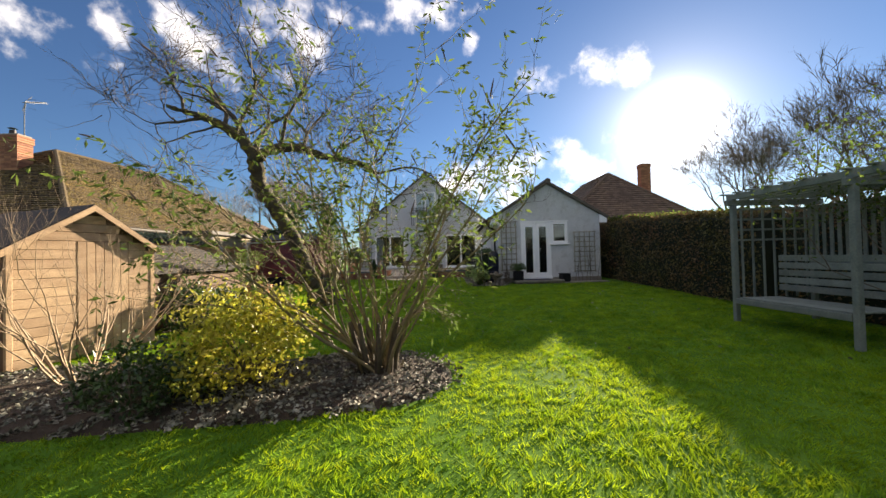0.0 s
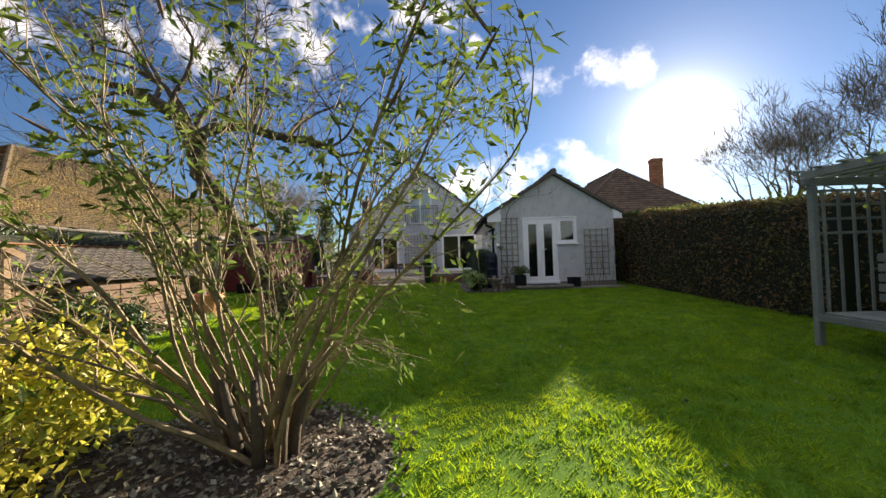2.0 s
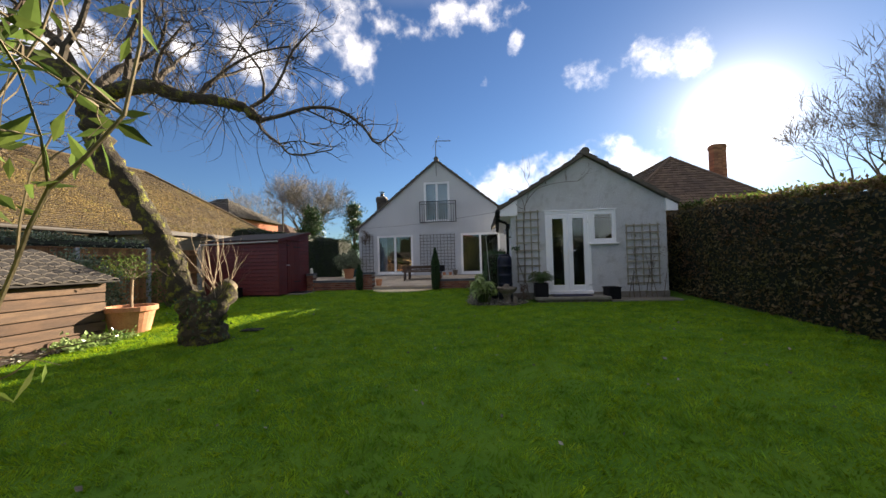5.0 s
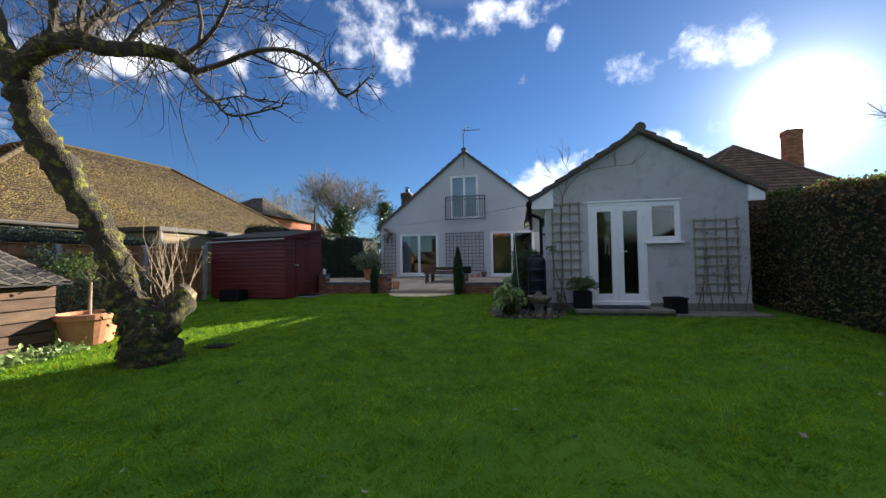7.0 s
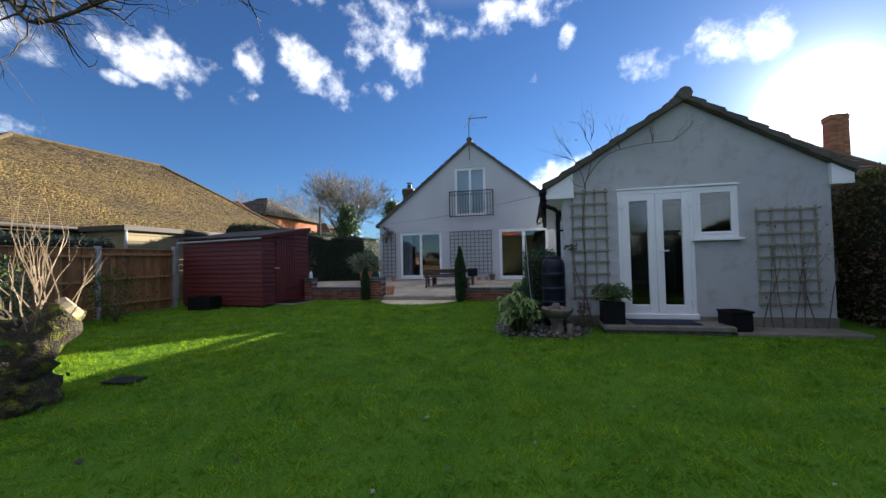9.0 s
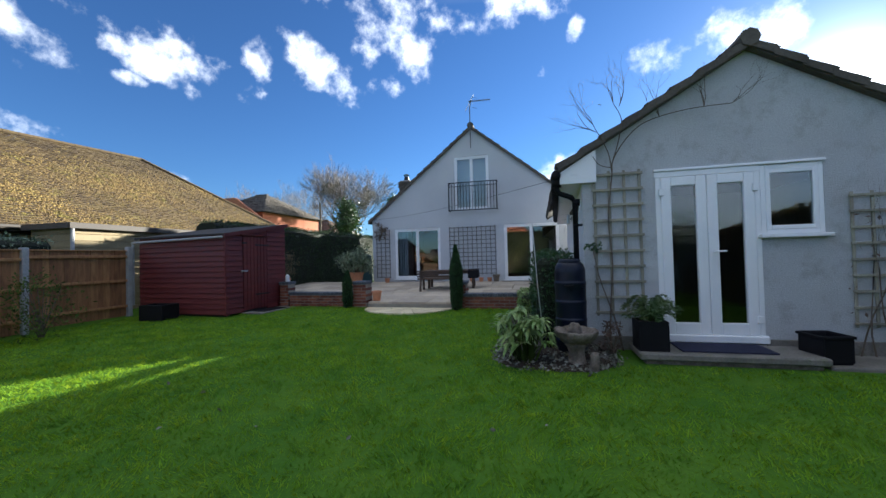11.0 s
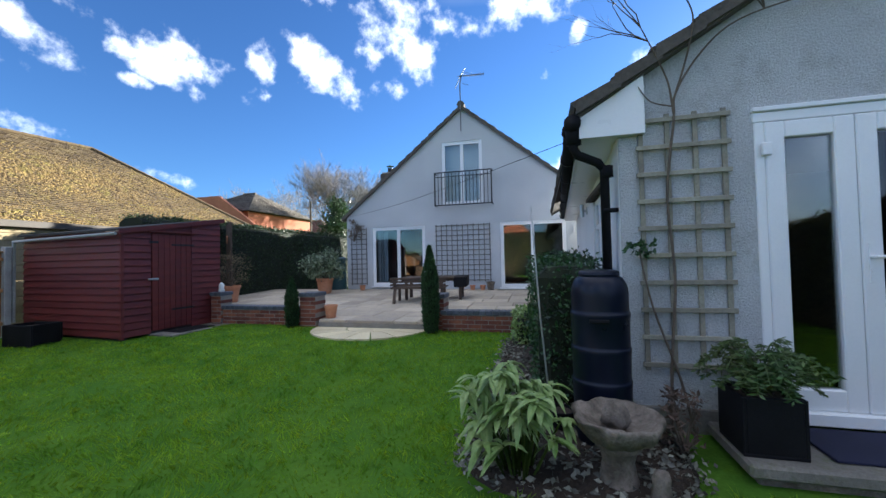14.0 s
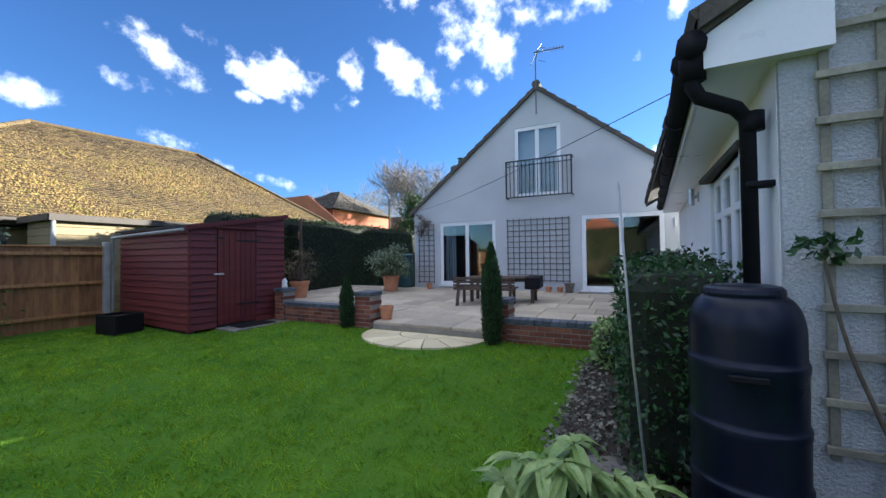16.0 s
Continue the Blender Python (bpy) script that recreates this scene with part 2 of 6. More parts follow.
M_LOGSHED = mat("weathered_board", (.09, .055, .037), (.155, .097, .064), 2.5, 40, .9, .6, .006, vary=.2, stretch=(1, 1, 5))
M_TRELLIS = mat("trellis_lath", (.23, .21, .165), (.33, .31, .24), 5, 60, .9, .5, .004, vary=.2)
M_HTREL = mat("dark_trellis_lath", (.13, .125, .12), (.19, .18, .17), 5, 60, .9, .4, .003, vary=.2)
M_ARBOUR = mat("grey_green_timber", (.13, .16, .15), (.19, .22, .20), 4, 50, .8, .4, .004, vary=.15)
M_BENCH = mat("dark_bench_timber", (.06, .04, .028), (.10, .068, .05), 4, 60, .7, .4, .004, vary=.2)
M_IRON = mat("black_iron", (.015, .015, .017), (.025, .025, .027), 5, 60, .5, .1, metal=.3)
M_STEEL = mat("galvanised_steel", (.45, .46, .47), (.55, .56, .57), 5, 60, .4, .1, metal=.8)
M_FELT = mat("roof_felt", (.03, .027, .026), (.055, .048, .044), 3, 90, .95, .6, .004)
M_CREAM = mat("cream_board", (.25, .20, .11), (.32, .25, .145), 2, 40, .8, .4, .004, vary=.12)
# Near-black so rooms behind the glass look unlit; the shade is in the colour
M_INSIDE = mat("unlit_room", (.05, .043, .036), (.075, .065, .055), 2, 30, .9, .1)
M_CURTAIN = mat("curtain_cloth", (.35, .40, .50), (.45, .50, .60), 6, 60, .9, .2)
M_BLIND = mat("pale_blind", (.72, .76, .78), (.80, .83, .84), 3, 60, .7, .1)
M_PUTTY = mat("brown_dried_flower", (.09, .06, .045), (.15, .10, .075), 8, 40, .9, .3)
M_GLASS = glass_mat("window_glass", 1.8, (.80, .84, .83))
M_CUT = mat("cut_wood", (.34, .27, .17), (.42, .34, .23), 8, 50, .9, .5)
M_MOSS = mat("roof_moss", (.115, .074, .025), (.165, .11, .037), .7, 25, .95, .6, .01, island=.5, third=(.12, .095, .022))
M_GUTTER = mat("brown_gutter", (.055, .047, .04), (.085, .072, .06), 3, 40, .7, .2)
M_NAVY = mat("navy_mat", (.010, .012, .034), (.018, .02, .05), 6, 200, .95, .6, .004)
M_AERIAL = mat("dull_aluminium", (.12, .12, .125), (.18, .18, .185), 5, 60, .6, .1, metal=.3)
M_LEAD = mat("grey_post", (.30, .30, .30), (.38, .38, .38), 4, 60, .9, .5)


# ---- geometry ----
class Geo:
    def __init__(self):
        self.v, self.f = [], []

    def face_out(self, idx, mid):
        p = [Vector(self.v[i]) for i in idx]
        nrm = (p[1] - p[0]).cross(p[2] - p[0])
        c = sum(p, Vector()) / len(p)
        self.f.append(idx if nrm.dot(c - mid) >= 0 else idx[::-1])

    def box(self, lo, hi, c=0.0, m=None):
        """A box from corner lo to corner hi, with chamfered edges of width c, moved by m."""
        mid = [(a + b) / 2 for a, b in zip(lo, hi)]
        h = [abs(b - a) / 2 for a, b in zip(lo, hi)]
        c = min(c, min(h) * 0.45)
        base = len(self.v)
        mv = Vector(mid)
        if c <= 0:
            for sx in (-1, 1):
                for sy in (-1, 1):
                    for sz in (-1, 1):
                        self.v.append((mid[0] + sx * h[0], mid[1] + sy * h[1], mid[2] + sz * h[2]))
            for q in ((0, 1, 3, 2), (4, 6, 7, 5), (0, 4, 5, 1), (2, 3, 7, 6), (0, 2, 6, 4), (1, 5, 7, 3)):
                self.face_out([base + i for i in q], mv)
        else:
            ix = {}
            for sx in (-1, 1):
                for sy in (-1, 1):
                    for sz in (-1, 1):
                        s = (sx, sy, sz)
                        for ax in range(3):
                            ix[(s, ax)] = len(self.v)
                            self.v.append(tuple(mid[k] + s[k] * (h[k] if k == ax else h[k] - c) for k in range(3)))
            for ax in range(3):
                o1, o2 = [k for k in range(3) if k != ax]
                for s0 in (-1, 1):
                    loop = []
                    for a, b in ((-1, -1), (1, -1), (1, 1), (-1, 1)):
                        s = [0, 0, 0]
                        s[ax], s[o1], s[o2] = s0, a, b
                        loop.append(ix[(tuple(s), ax)])
                    self.face_out(loop, mv)
                for a in (-1, 1):
                    for b in (-1, 1):
                        s1, s2 = [0, 0, 0], [0, 0, 0]
                        s1[o1], s1[o2], s1[ax] = a, b, -1
                        s2[o1], s2[o2], s2[ax] = a, b, 1
                        s1, s2 = tuple(s1), tuple(s2)
                        self.face_out([ix[(s1, o1)], ix[(s2, o1)], ix[(s2, o2)], ix[(s1, o2)]], mv)
            for s in {k[0] for k in ix}:
                self.face_out([ix[(s, 0)], ix[(s, 1)], ix[(s, 2)]], mv)
        if m is not None:
            for i in range(base, len(self.v)):
                self.v[i] = tuple(m @ Vector(self.v[i]))
        return self

    def prism(self, poly, way):
        """A closed flat outline pushed along way."""
        base, k = len(self.v), len(poly)
        w = Vector(way)
        self.v += [tuple(p) for p in poly] + [tuple(Vector(p) + w) for p in poly]
        mid = sum((Vector(p) for p in poly), Vector()) / k + w / 2
        self.face_out(list(range(base, base + k)), mid)
        self.face_out(list(range(base + k, base + 2 * k)), mid)
        for i in range(k):
            j = (i + 1) % k
            self.face_out([base + i, base + j, base + k + j, base + k + i], mid)
        return self

    def tube(self, pts, radii, n=6, cap=True):
        pts = [Vector(p) for p in pts]
        if isinstance(radii, (int, float)):
            radii = [radii] * len(pts)
        base, side = len(self.v), None
        for i, p in enumerate(pts):
            d = (pts[min(i + 1, len(pts) - 1)] - pts[max(i - 1, 0)]).normalized()
            if side is None:
                side = d.orthogonal().normalized()
            side = (side - d * side.dot(d)).normalized()
            up = d.cross(side)
            for k in range(n):
                a = 2 * math.pi * k / n
                self.v.append(tuple(p + (side * math.cos(a) + up * math.sin(a)) * radii[i]))
        for i in range(len(pts) - 1):
            for k in range(n):
                j = (k + 1) % n
                self.f.append([base + i * n + k, base + i * n + j, base + (i + 1) * n + j, base + (i + 1) * n + k])
        if cap:
            self.f.append([base + k for k in range(n)][::-1])
            self.f.append([base + (len(pts) - 1) * n + k for k in range(n)])
        return self

    def lathe(self, profile, n=28, wave=None):
        """Turns (radius, height) pairs round z; wave(angle, i) gives a factor for the radius."""
        base = len(self.v)
        for i, (r, z) in enumerate(profile):
            for k in range(n):
                a = 2 * math.pi * k / n
                q = r * (wave(a, i) if wave else 1)
                self.v.append((q * math.cos(a), q * math.sin(a), z))
        for i in range(len(profile) - 1):
            for k in range(n):
                j = (k + 1) % n
                self.f.append([base + i * n + k, base + i * n + j, base + (i + 1) * n + j, base + (i + 1) * n + k])
        self.f.append([base + k for k in range(n)][::-1])
        self.f.append([base + (len(profile) - 1) * n + k for k in range(n)])
        return self

    def weld(self):
        """Joins corners that share one place."""
        seen, to = {}, []
        for p in self.v:
            to.append(seen.setdefault(tuple(round(c, 4) for c in p), len(seen)))
        self.v = list(seen)
        self.f = [[to[i] for i in f] for f in self.f]
        return self

    def quad(self, *pts):
        base = len(self.v)
        self.v += [tuple(p) for p in pts]
        self.f.append(list(range(base, base + len(pts))))
        return self

    def leaves(self, at, size, rng, aspect=0.4, ways=None, droop=0.0, fold=0.25):
        """Pointed, folded leaves at the places given, along ways or any way."""
        at = np.asarray(at, float)
        k = len(at)
        if k == 0:
            return self
        d = rng.normal(size=(k, 3)) if ways is None else np.asarray(ways, float) + rng.normal(size=(k, 3)) * 0.25
        d[:, 2] -= droop
        d /= np.linalg.norm(d, axis=1)[:, None] + 1e-9
        s = np.cross(d, rng.normal(size=(k, 3)))
        s /= np.linalg.norm(s, axis=1)[:, None] + 1e-9
        nn = np.cross(d, s)
        ln = size * rng.uniform(0.6, 1.3, (k, 1))
        w = ln * aspect * 0.5
        root, tip = at, at + d * ln
        mid = at + d * ln * 0.45
        l, r = mid + s * w + nn * w * fold, mid - s * w + nn * w * fold
        base = len(self.v)
        allv = np.stack([root, l, tip, r], 1).reshape(-1, 3)
        self.v += [tuple(p) for p in allv.tolist()]
        self.f += [[base + 4 * i, base + 4 * i + 1, base + 4 * i + 2, base + 4 * i + 3] for i in range(k)]
        return self

    def mesh(self, name, material, smooth=False):
        me = bpy.data.meshes.new(name)
        me.from_pydata(self.v, [], self.f)
        me.materials.append(material)
        if smooth:
            me.shade_smooth()
        me.update()
        return me


WORLD_OF = {}


def thing(name, label, category, at=(0, 0, 0), rz=0.0, group="", kind=""):
    ob = new(name)
    ob.matrix_basis = pose(*at, 0, 0, rz)
    WORLD_OF[ob] = ob.matrix_basis.copy()
    ob.empty_display_size = 0.1
    return tagged(ob, label, category, group, kind)


def part(name, g, material, parent, label="", smooth=False, local=True, kind=""):
    """One mesh under a thing or part. local: its numbers are those of the thing; else the world's."""
    me = g if isinstance(g, bpy.types.Mesh) else g.mesh(name, material, smooth)
    ob = new(name, me)
    ob.parent = parent
    if not local:
        ob.matrix_parent_inverse = WORLD_OF[parent].inverted()
    WORLD_OF[ob] = WORLD_OF[parent].copy() if local else Matrix()
    return tagged(ob, label, kind=kind)


def single(name, g, material, label, category, smooth=False, kind="", group="", at=None, rz=0.0):
    ob = new(name, g.mesh(name, material, smooth))
    if at:
        ob.matrix_basis = pose(*at, 0, 0, rz)
    WORLD_OF[ob] = ob.matrix_basis.copy()
    return tagged(ob, label, category, group, kind)


def lawn_z(y):
    return -0.27 + 0.026 * min(max(y, -9.0), 17.0)


def rng_of(seed):
    return np.random.default_rng(seed)


# ---- ground ----
def build_ground():
    near = [i * 0.4 for i in range(-30, 31)]
    xs = [-3000, -600, -150, -60, -30, -18] + near + [18, 30, 60, 150, 600, 3000]
    ys = [-3000, -600, -150, -60, -25, -14] + [i * 0.4 for i in range(-25, 66)] + [30, 40, 60, 150, 600, 3000]
    g = Geo()
    for y in ys:
        for x in xs:
            z = lawn_z(y) + (0.004 * noise.noise(Vector((x * 0.7, y * 0.7, 0))) if abs(x) < 12 and -10 < y < 20 else -0.05)
            g.v.append((x, y, z))
    w = len(xs)
    for j in range(len(ys) - 1):
        for i in range(w - 1):
            a = j * w + i
            g.f.append([a, a + 1, a + w + 1, a + w])
    single("ground", g, M_LAWN, "green mown lawn that slopes gently up to the house", "lawn", True, "structure")


build_ground()


def gable_wall(g, x0, x1, y, thick, base, roof_z, openings, cuts=()):
    """A wall along x whose top follows roof_z(x), with real openings (x0, x1, z0, z1)."""
    xs = sorted({x0, x1, *cuts, *[o[0] for o in openings], *[o[1] for o in openings]})
    for a, b in zip(xs, xs[1:]):
        spans, low = [], base
        for o in sorted((o for o in openings if o[0] <= a + 1e-6 and o[1] >= b - 1e-6), key=lambda o: o[2]):
            if o[2] > low:
                spans.append((low, o[2]))
            low = o[3]
        for lo, hi in spans:
            g.box((a, y, lo), (b, y + thick, hi))
        g.prism([(a, y, low), (b, y, low), (b, y, roof_z(b)), (a, y, roof_z(a))], (0, thick, 0))


def casement(parent, x0, x1, z0, z1, y, name="window", bars=(), sill=True, rim=0.055, label="white plastic framed window", blank=None, curtain=False):
    """A glazed unit set 3 cm into a wall that faces -y: outer rim, leaves between the bars, panes, sill."""
    fr = Geo()
    yo = y + 0.02
    for lo, hi in (((x0, yo, z0), (x0 + rim, yo + .07, z1)), ((x1 - rim, yo, z0), (x1, yo + .07, z1)),
                   ((x0 + rim, yo, z1 - rim), (x1 - rim, yo + .07, z1)), ((x0 + rim, yo, z0), (x1 - rim, yo + .07, z0 + rim))):
        fr.box(lo, hi, .006)
    w = part(name, fr, M_UPVC, parent, label, local=False)
    edges = [x0 + rim, *bars, x1 - rim]
    for i, (a, b) in enumerate(zip(edges, edges[1:])):
        lf = Geo()
        t = .05
        yy = yo - .006 + .02 * (i % 2)
        for lo, hi in (((a, yy, z0 + rim), (a + t, yy + .055, z1 - rim)), ((b - t, yy, z0 + rim), (b, yy + .055, z1 - rim)),
                       ((a + t, yy, z1 - rim - t), (b - t, yy + .055, z1 - rim)), ((a + t, yy, z0 + rim), (b - t, yy + .055, z0 + rim + t))):
            lf.box(lo, hi, .006)
        leaf = part("sash", lf, M_UPVC, w, local=False)
        pane = part("pane", Geo().box((a + t - .01, yy + .022, z0 + rim + t - .01), (b - t + .01, yy + .03, z1 - rim - t + .01)), M_GLASS, leaf, "clear reflecting glass", local=False)
        pane.visible_shadow = False
    if sill:
        part("sill", Geo().box((x0 - .04, y - .06, z0 - .045), (x1 + .04, y + .05, z0 - .002), .008), M_UPVC, w, local=False)
    if curtain:
        c = Geo()
        pts = []
        for k in range(13):
            pts.append((x0 + .10 + .03 * k, y + .22 + .035 * math.sin(k * 1.9)))
        for (xa, ya), (xb, yb) in zip(pts, pts[1:]):
            c.quad((xa, ya, z0 + .02), (xb, yb, z0 + .02), (xb, yb, z1 - .05), (xa, ya, z1 - .05))
        part("curtain", c, M_CURTAIN, w, "pale blue-grey curtain", local=False)
    return w


def roof_slope(g, a0, a1, b0, b1, thick=0.09, rows=14, cols=20, lift=0.022):
    """Tiled slope: eave edge a0-a1, ridge edge b0-b1. Each tile is its own tilted slab."""
    a0, a1, b0, b1 = map(Vector, (a0, a1, b0, b1))
    up = (a1 - a0).cross(b0 - a0).normalized()
    if up.z < 0:
        up = -up
    rnd = random.Random(rows * 31 + cols)
    for r in range(rows):
        t0, t1 = r / rows, min((r + 1.25) / rows, 1.0)
        l0, l1, u0, u1 = a0.lerp(b0, t0), a1.lerp(b1, t0), a0.lerp(b0, t1), a1.lerp(b1, t1)
        if (l1 - l0).length < 0.05:
            continue
        k = max(1, round(cols * (l1 - l0).length / max((a1 - a0).length, 0.01)))
        for c in range(k):
            s0, s1 = (c + 0.03) / k, (c + 0.97) / k
            j = rnd.uniform(-.3, .3) * lift
            base = len(g.v)
            p = [l0.lerp(l1, s0) + up * (lift * 1.6 + j), l0.lerp(l1, s1) + up * (lift * 1.6 + j), u0.lerp(u1, s1) + up * (lift * .5), u0.lerp(u1, s0) + up * (lift * .5)]
            q = [l0.lerp(l1, s0) + up * (lift * .5), l0.lerp(l1, s1) + up * (lift * .5)]
            g.v += [tuple(x) for x in p + q]
            g.f += [[base, base + 1, base + 2, base + 3], [base + 4, base + 5, base + 1, base], [base + 4, base, base + 3], [base + 5, base + 2, base + 1]]


def ridge_tiles(parent, a, b, material, r=0.1, step=0.42):
    a, b = Vector(a), Vector(b)
    k = max(1, int((b - a).length / step))
    for i in range(k):
        g = Geo()
        p, q = a.lerp(b, i / k), a.lerp(b, (i + 1.06) / k)
        g.tube([p, q], [r, r * .92], 8)
        part("ridge_tile", g, material, parent, local=False)


# ---- annex: grey pebbledash gable with white doors ----
AY = 13.70
AL, AR, AX, AZ = 2.17, 6.06, 4.10, 3.83
A_EAVE = 2.50


def annex_roof(x):
    return AZ - abs(x - AX) * (AZ - A_EAVE) / (AX - 1.90)


annex = thing("annex", "grey pebbledash single-storey annex with a tiled gable roof", "building", (AX, AY, 0.05))
D0, D1, DZ0, DZ1 = 3.05, 4.19, 0.25, 2.36
W0, W1, WZ0 = 4.19, 4.83, 1.52
g = Geo()
gable_wall(g, AL, AR, AY, .25, -.1, lambda x: annex_roof(x) - .02, [(D0, D1, .0, DZ1), (W0, W1, WZ0, DZ1)], (AX,))
part("front_wall", g.weld(), M_RENDER, annex, "grey pebbledash gable wall", local=False)
g = Geo()
side = [(AL, AY + .25), (AL + .07, 15.30)]


def side_x(y):
    return AL + .042 * (y - AY)


for y0, y1, z0, z1 in ((AY + .25, 14.62, -.1, 2.6), (14.62, 16.0, -.1, 1.05), (14.62, 16.0, 2.1, 2.6), (16.0, 20.7, -.1, 2.6)):
    g = Geo().prism([(side_x(y0), y0, z0), (side_x(y0) + .25, y0, z0), (side_x(y1) + .25, y1, z0), (side_x(y1), y1, z0)], (0, 0, z1 - z0))
    part("side_wall", g, M_WHITE, annex, "smooth white-painted side wall", local=False)
part("corner_strip", Geo().box((AL - .004, AY + .03, -.08), (AL, AY + .25, 2.45)), M_WHITE, annex, local=False)
part("right_wall", Geo().box((AR - .25, AY + .25, -.1), (AR, 20.7, 2.55)), M_RENDER, annex, local=False)
part("back_wall", Geo().box((2.72, 20.5, -.1), (AR - .25, 20.7, 2.55)), M_RENDER, annex, local=False)
# Room shell is unseen filler, its dark colour standing in for unlit depth
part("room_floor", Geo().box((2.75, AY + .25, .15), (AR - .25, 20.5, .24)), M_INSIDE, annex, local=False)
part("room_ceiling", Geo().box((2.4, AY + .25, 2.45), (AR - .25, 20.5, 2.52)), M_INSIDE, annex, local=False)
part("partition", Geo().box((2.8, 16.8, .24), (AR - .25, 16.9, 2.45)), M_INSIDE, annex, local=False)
g = Geo().prism([(2.45, 20.5, 2.5), (AR, 20.5, 2.5), (AX, 20.5, AZ - .06)], (0, .2, 0))
part("rear_gable", g, M_RENDER, annex, local=False)
# plinth
for xa, xb in ((AL - .01, D0), (D1, AR + .01)):
    part("plinth", Geo().box((xa, AY - .03, -.1), (xb, AY, .26), .01), M_CONC, annex, "dark damp concrete plinth", local=False)
# roof
for sgn, name in ((-1, "roof_slope_left"), (1, "roof_slope_right")):
    ex = AX + sgn * 2.24
    g = Geo()
    ez = annex_roof(ex)
    back_shift = .33 if sgn < 0 else 0
    g.prism([(ex, AY - .09, ez - .05), (AX, AY - .09, AZ - .05), (AX, AY - .09, AZ + .01), (ex, AY - .09, ez + .01)], (0, 7.15, 0))
    rf = part("roof", g, M_DARKTILE, annex, "dark weathered concrete tile roof", local=False)
    t = Geo()
    roof_slope(t, (ex, AY - .12, ez + .01), (ex, 20.8, ez + .01), (AX, AY - .12, AZ + .01), (AX, 20.8, AZ + .01), rows=8, cols=24, lift=.04)
    part("tiles", t, M_DARKTILE, rf, local=False, kind="stuff")
    for r in range(8):
        v = Geo()
        a, b = r / 8, (r + 1.15) / 8
        x0, x1 = ex + (AX - ex) * a, ex + (AX - ex) * min(b, 1)
        z0, z1 = ez + (AZ - ez) * a, ez + (AZ - ez) * min(b, 1)
        vy = AY - .125 + .006 * (r % 2)
        v.prism([(x0, vy, z0 - .02), (x1, vy, z1 - .045), (x1, vy, z1 + .04), (x0, vy, z0 + .085)], (0, .10, 0))
        part("verge_tile", v, M_DARKTILE, annex, local=False)
    # boxed eave end
    bx0, bx1 = sorted((ex + sgn * -.02, (AL + .17) if sgn < 0 else AR - .02))
    zz = annex_roof(bx1 if sgn < 0 else bx0) - .06
    lo_ = 2.28
    e = Geo()
    e.prism([(bx0, AY - .07, lo_), (bx1, AY - .07, lo_), (bx1, AY - .07, annex_roof(bx1) - .055), (bx0, AY - .07, annex_roof(bx0) - .055)], (0, .068, 0))
    part("eave_box", e, M_UPVC, annex, "white boxed eave end", local=False)
    if sgn < 0:
        s = Geo()
        s.prism([(1.90, AY, 2.28), (2.19, AY, 2.28), (2.48, 20.75, 2.28), (2.19, 20.75, 2.28)], (0, 0, .02))
        s.prism([(1.885, AY, 2.28), (1.905, AY, 2.28), (2.20, 20.75, 2.28), (2.18, 20.75, 2.28)], (0, 0, .17))
        part("soffit", s, M_UPVC, annex, "white soffit and fascia", local=False)
        gt = Geo()
        gt.tube([(1.83, AY - .10, 2.40), (2.13, 20.75, 2.40)], .065, 10)
        gutter = part("gutter", gt, M_BLACK, annex, "black plastic gutter", True, False)
        for k in range(8):
            yy = AY + .1 + k * .95
            xx = 1.83 + .0425 * (yy - AY)
            part("bracket", Geo().tube([(xx, yy, 2.40), (xx, yy + .04, 2.40)], .074, 10), M_BLACK, gutter, local=False)
        dp = Geo()
        dp.tube([(1.84, AY - .02, 2.38), (1.84, AY - .02, 2.22), (1.87, AY, 2.17), (2.03, AY + .09, 2.12), (2.08, AY + .12, 2.06), (2.08, AY + .12, .3)], .036, 10)
        dp.tube([(1.84, AY - .02, 2.42), (1.84, AY - .02, 2.25)], .06, 10)
        dp.tube([(2.10, AY + .10, 2.09), (2.10, AY + .10, 2.0)], .044, 10)
        dp.box((2.06, AY + .06, 1.72), (2.17, AY + .14, 1.75), .004)
        part("downpipe", dp, M_BLACK, annex, "black plastic downpipe with a swan neck", True, False)
ridge_tiles(annex, (AX, AY - .14, AZ + .05), (AX, 20.8, AZ + .05), M_DARKTILE, .11)

# french doors and side light share one head
casement(annex, W0 + .003, W1, WZ0, DZ1 - .003, AY - .02, "window", label="small white side window")
dw = part("door_frame", Geo().box((D0, AY - .01, DZ0), (D0 + .06, AY + .07, DZ1 - .07), .006).box((D1 - .06, AY - .01, DZ0), (D1, AY + .07, DZ1 - .07), .006)
          .box((D0 - .01, AY - .012, DZ1 - .07), (W0, AY + .07, DZ1), .006).box((D0 - .02, AY - .06, DZ0 - .04), (D1 + .02, AY + .07, DZ0 + .05), .01), M_UPVC, annex, "white plastic french door frame with sill", local=False)
part("head_strip", Geo().box((D0 - .015, AY - .03, DZ1 + .002), (W1 + .02, AY + .02, DZ1 + .035), .006), M_UPVC, annex, local=False)
mid = (D0 + D1) / 2
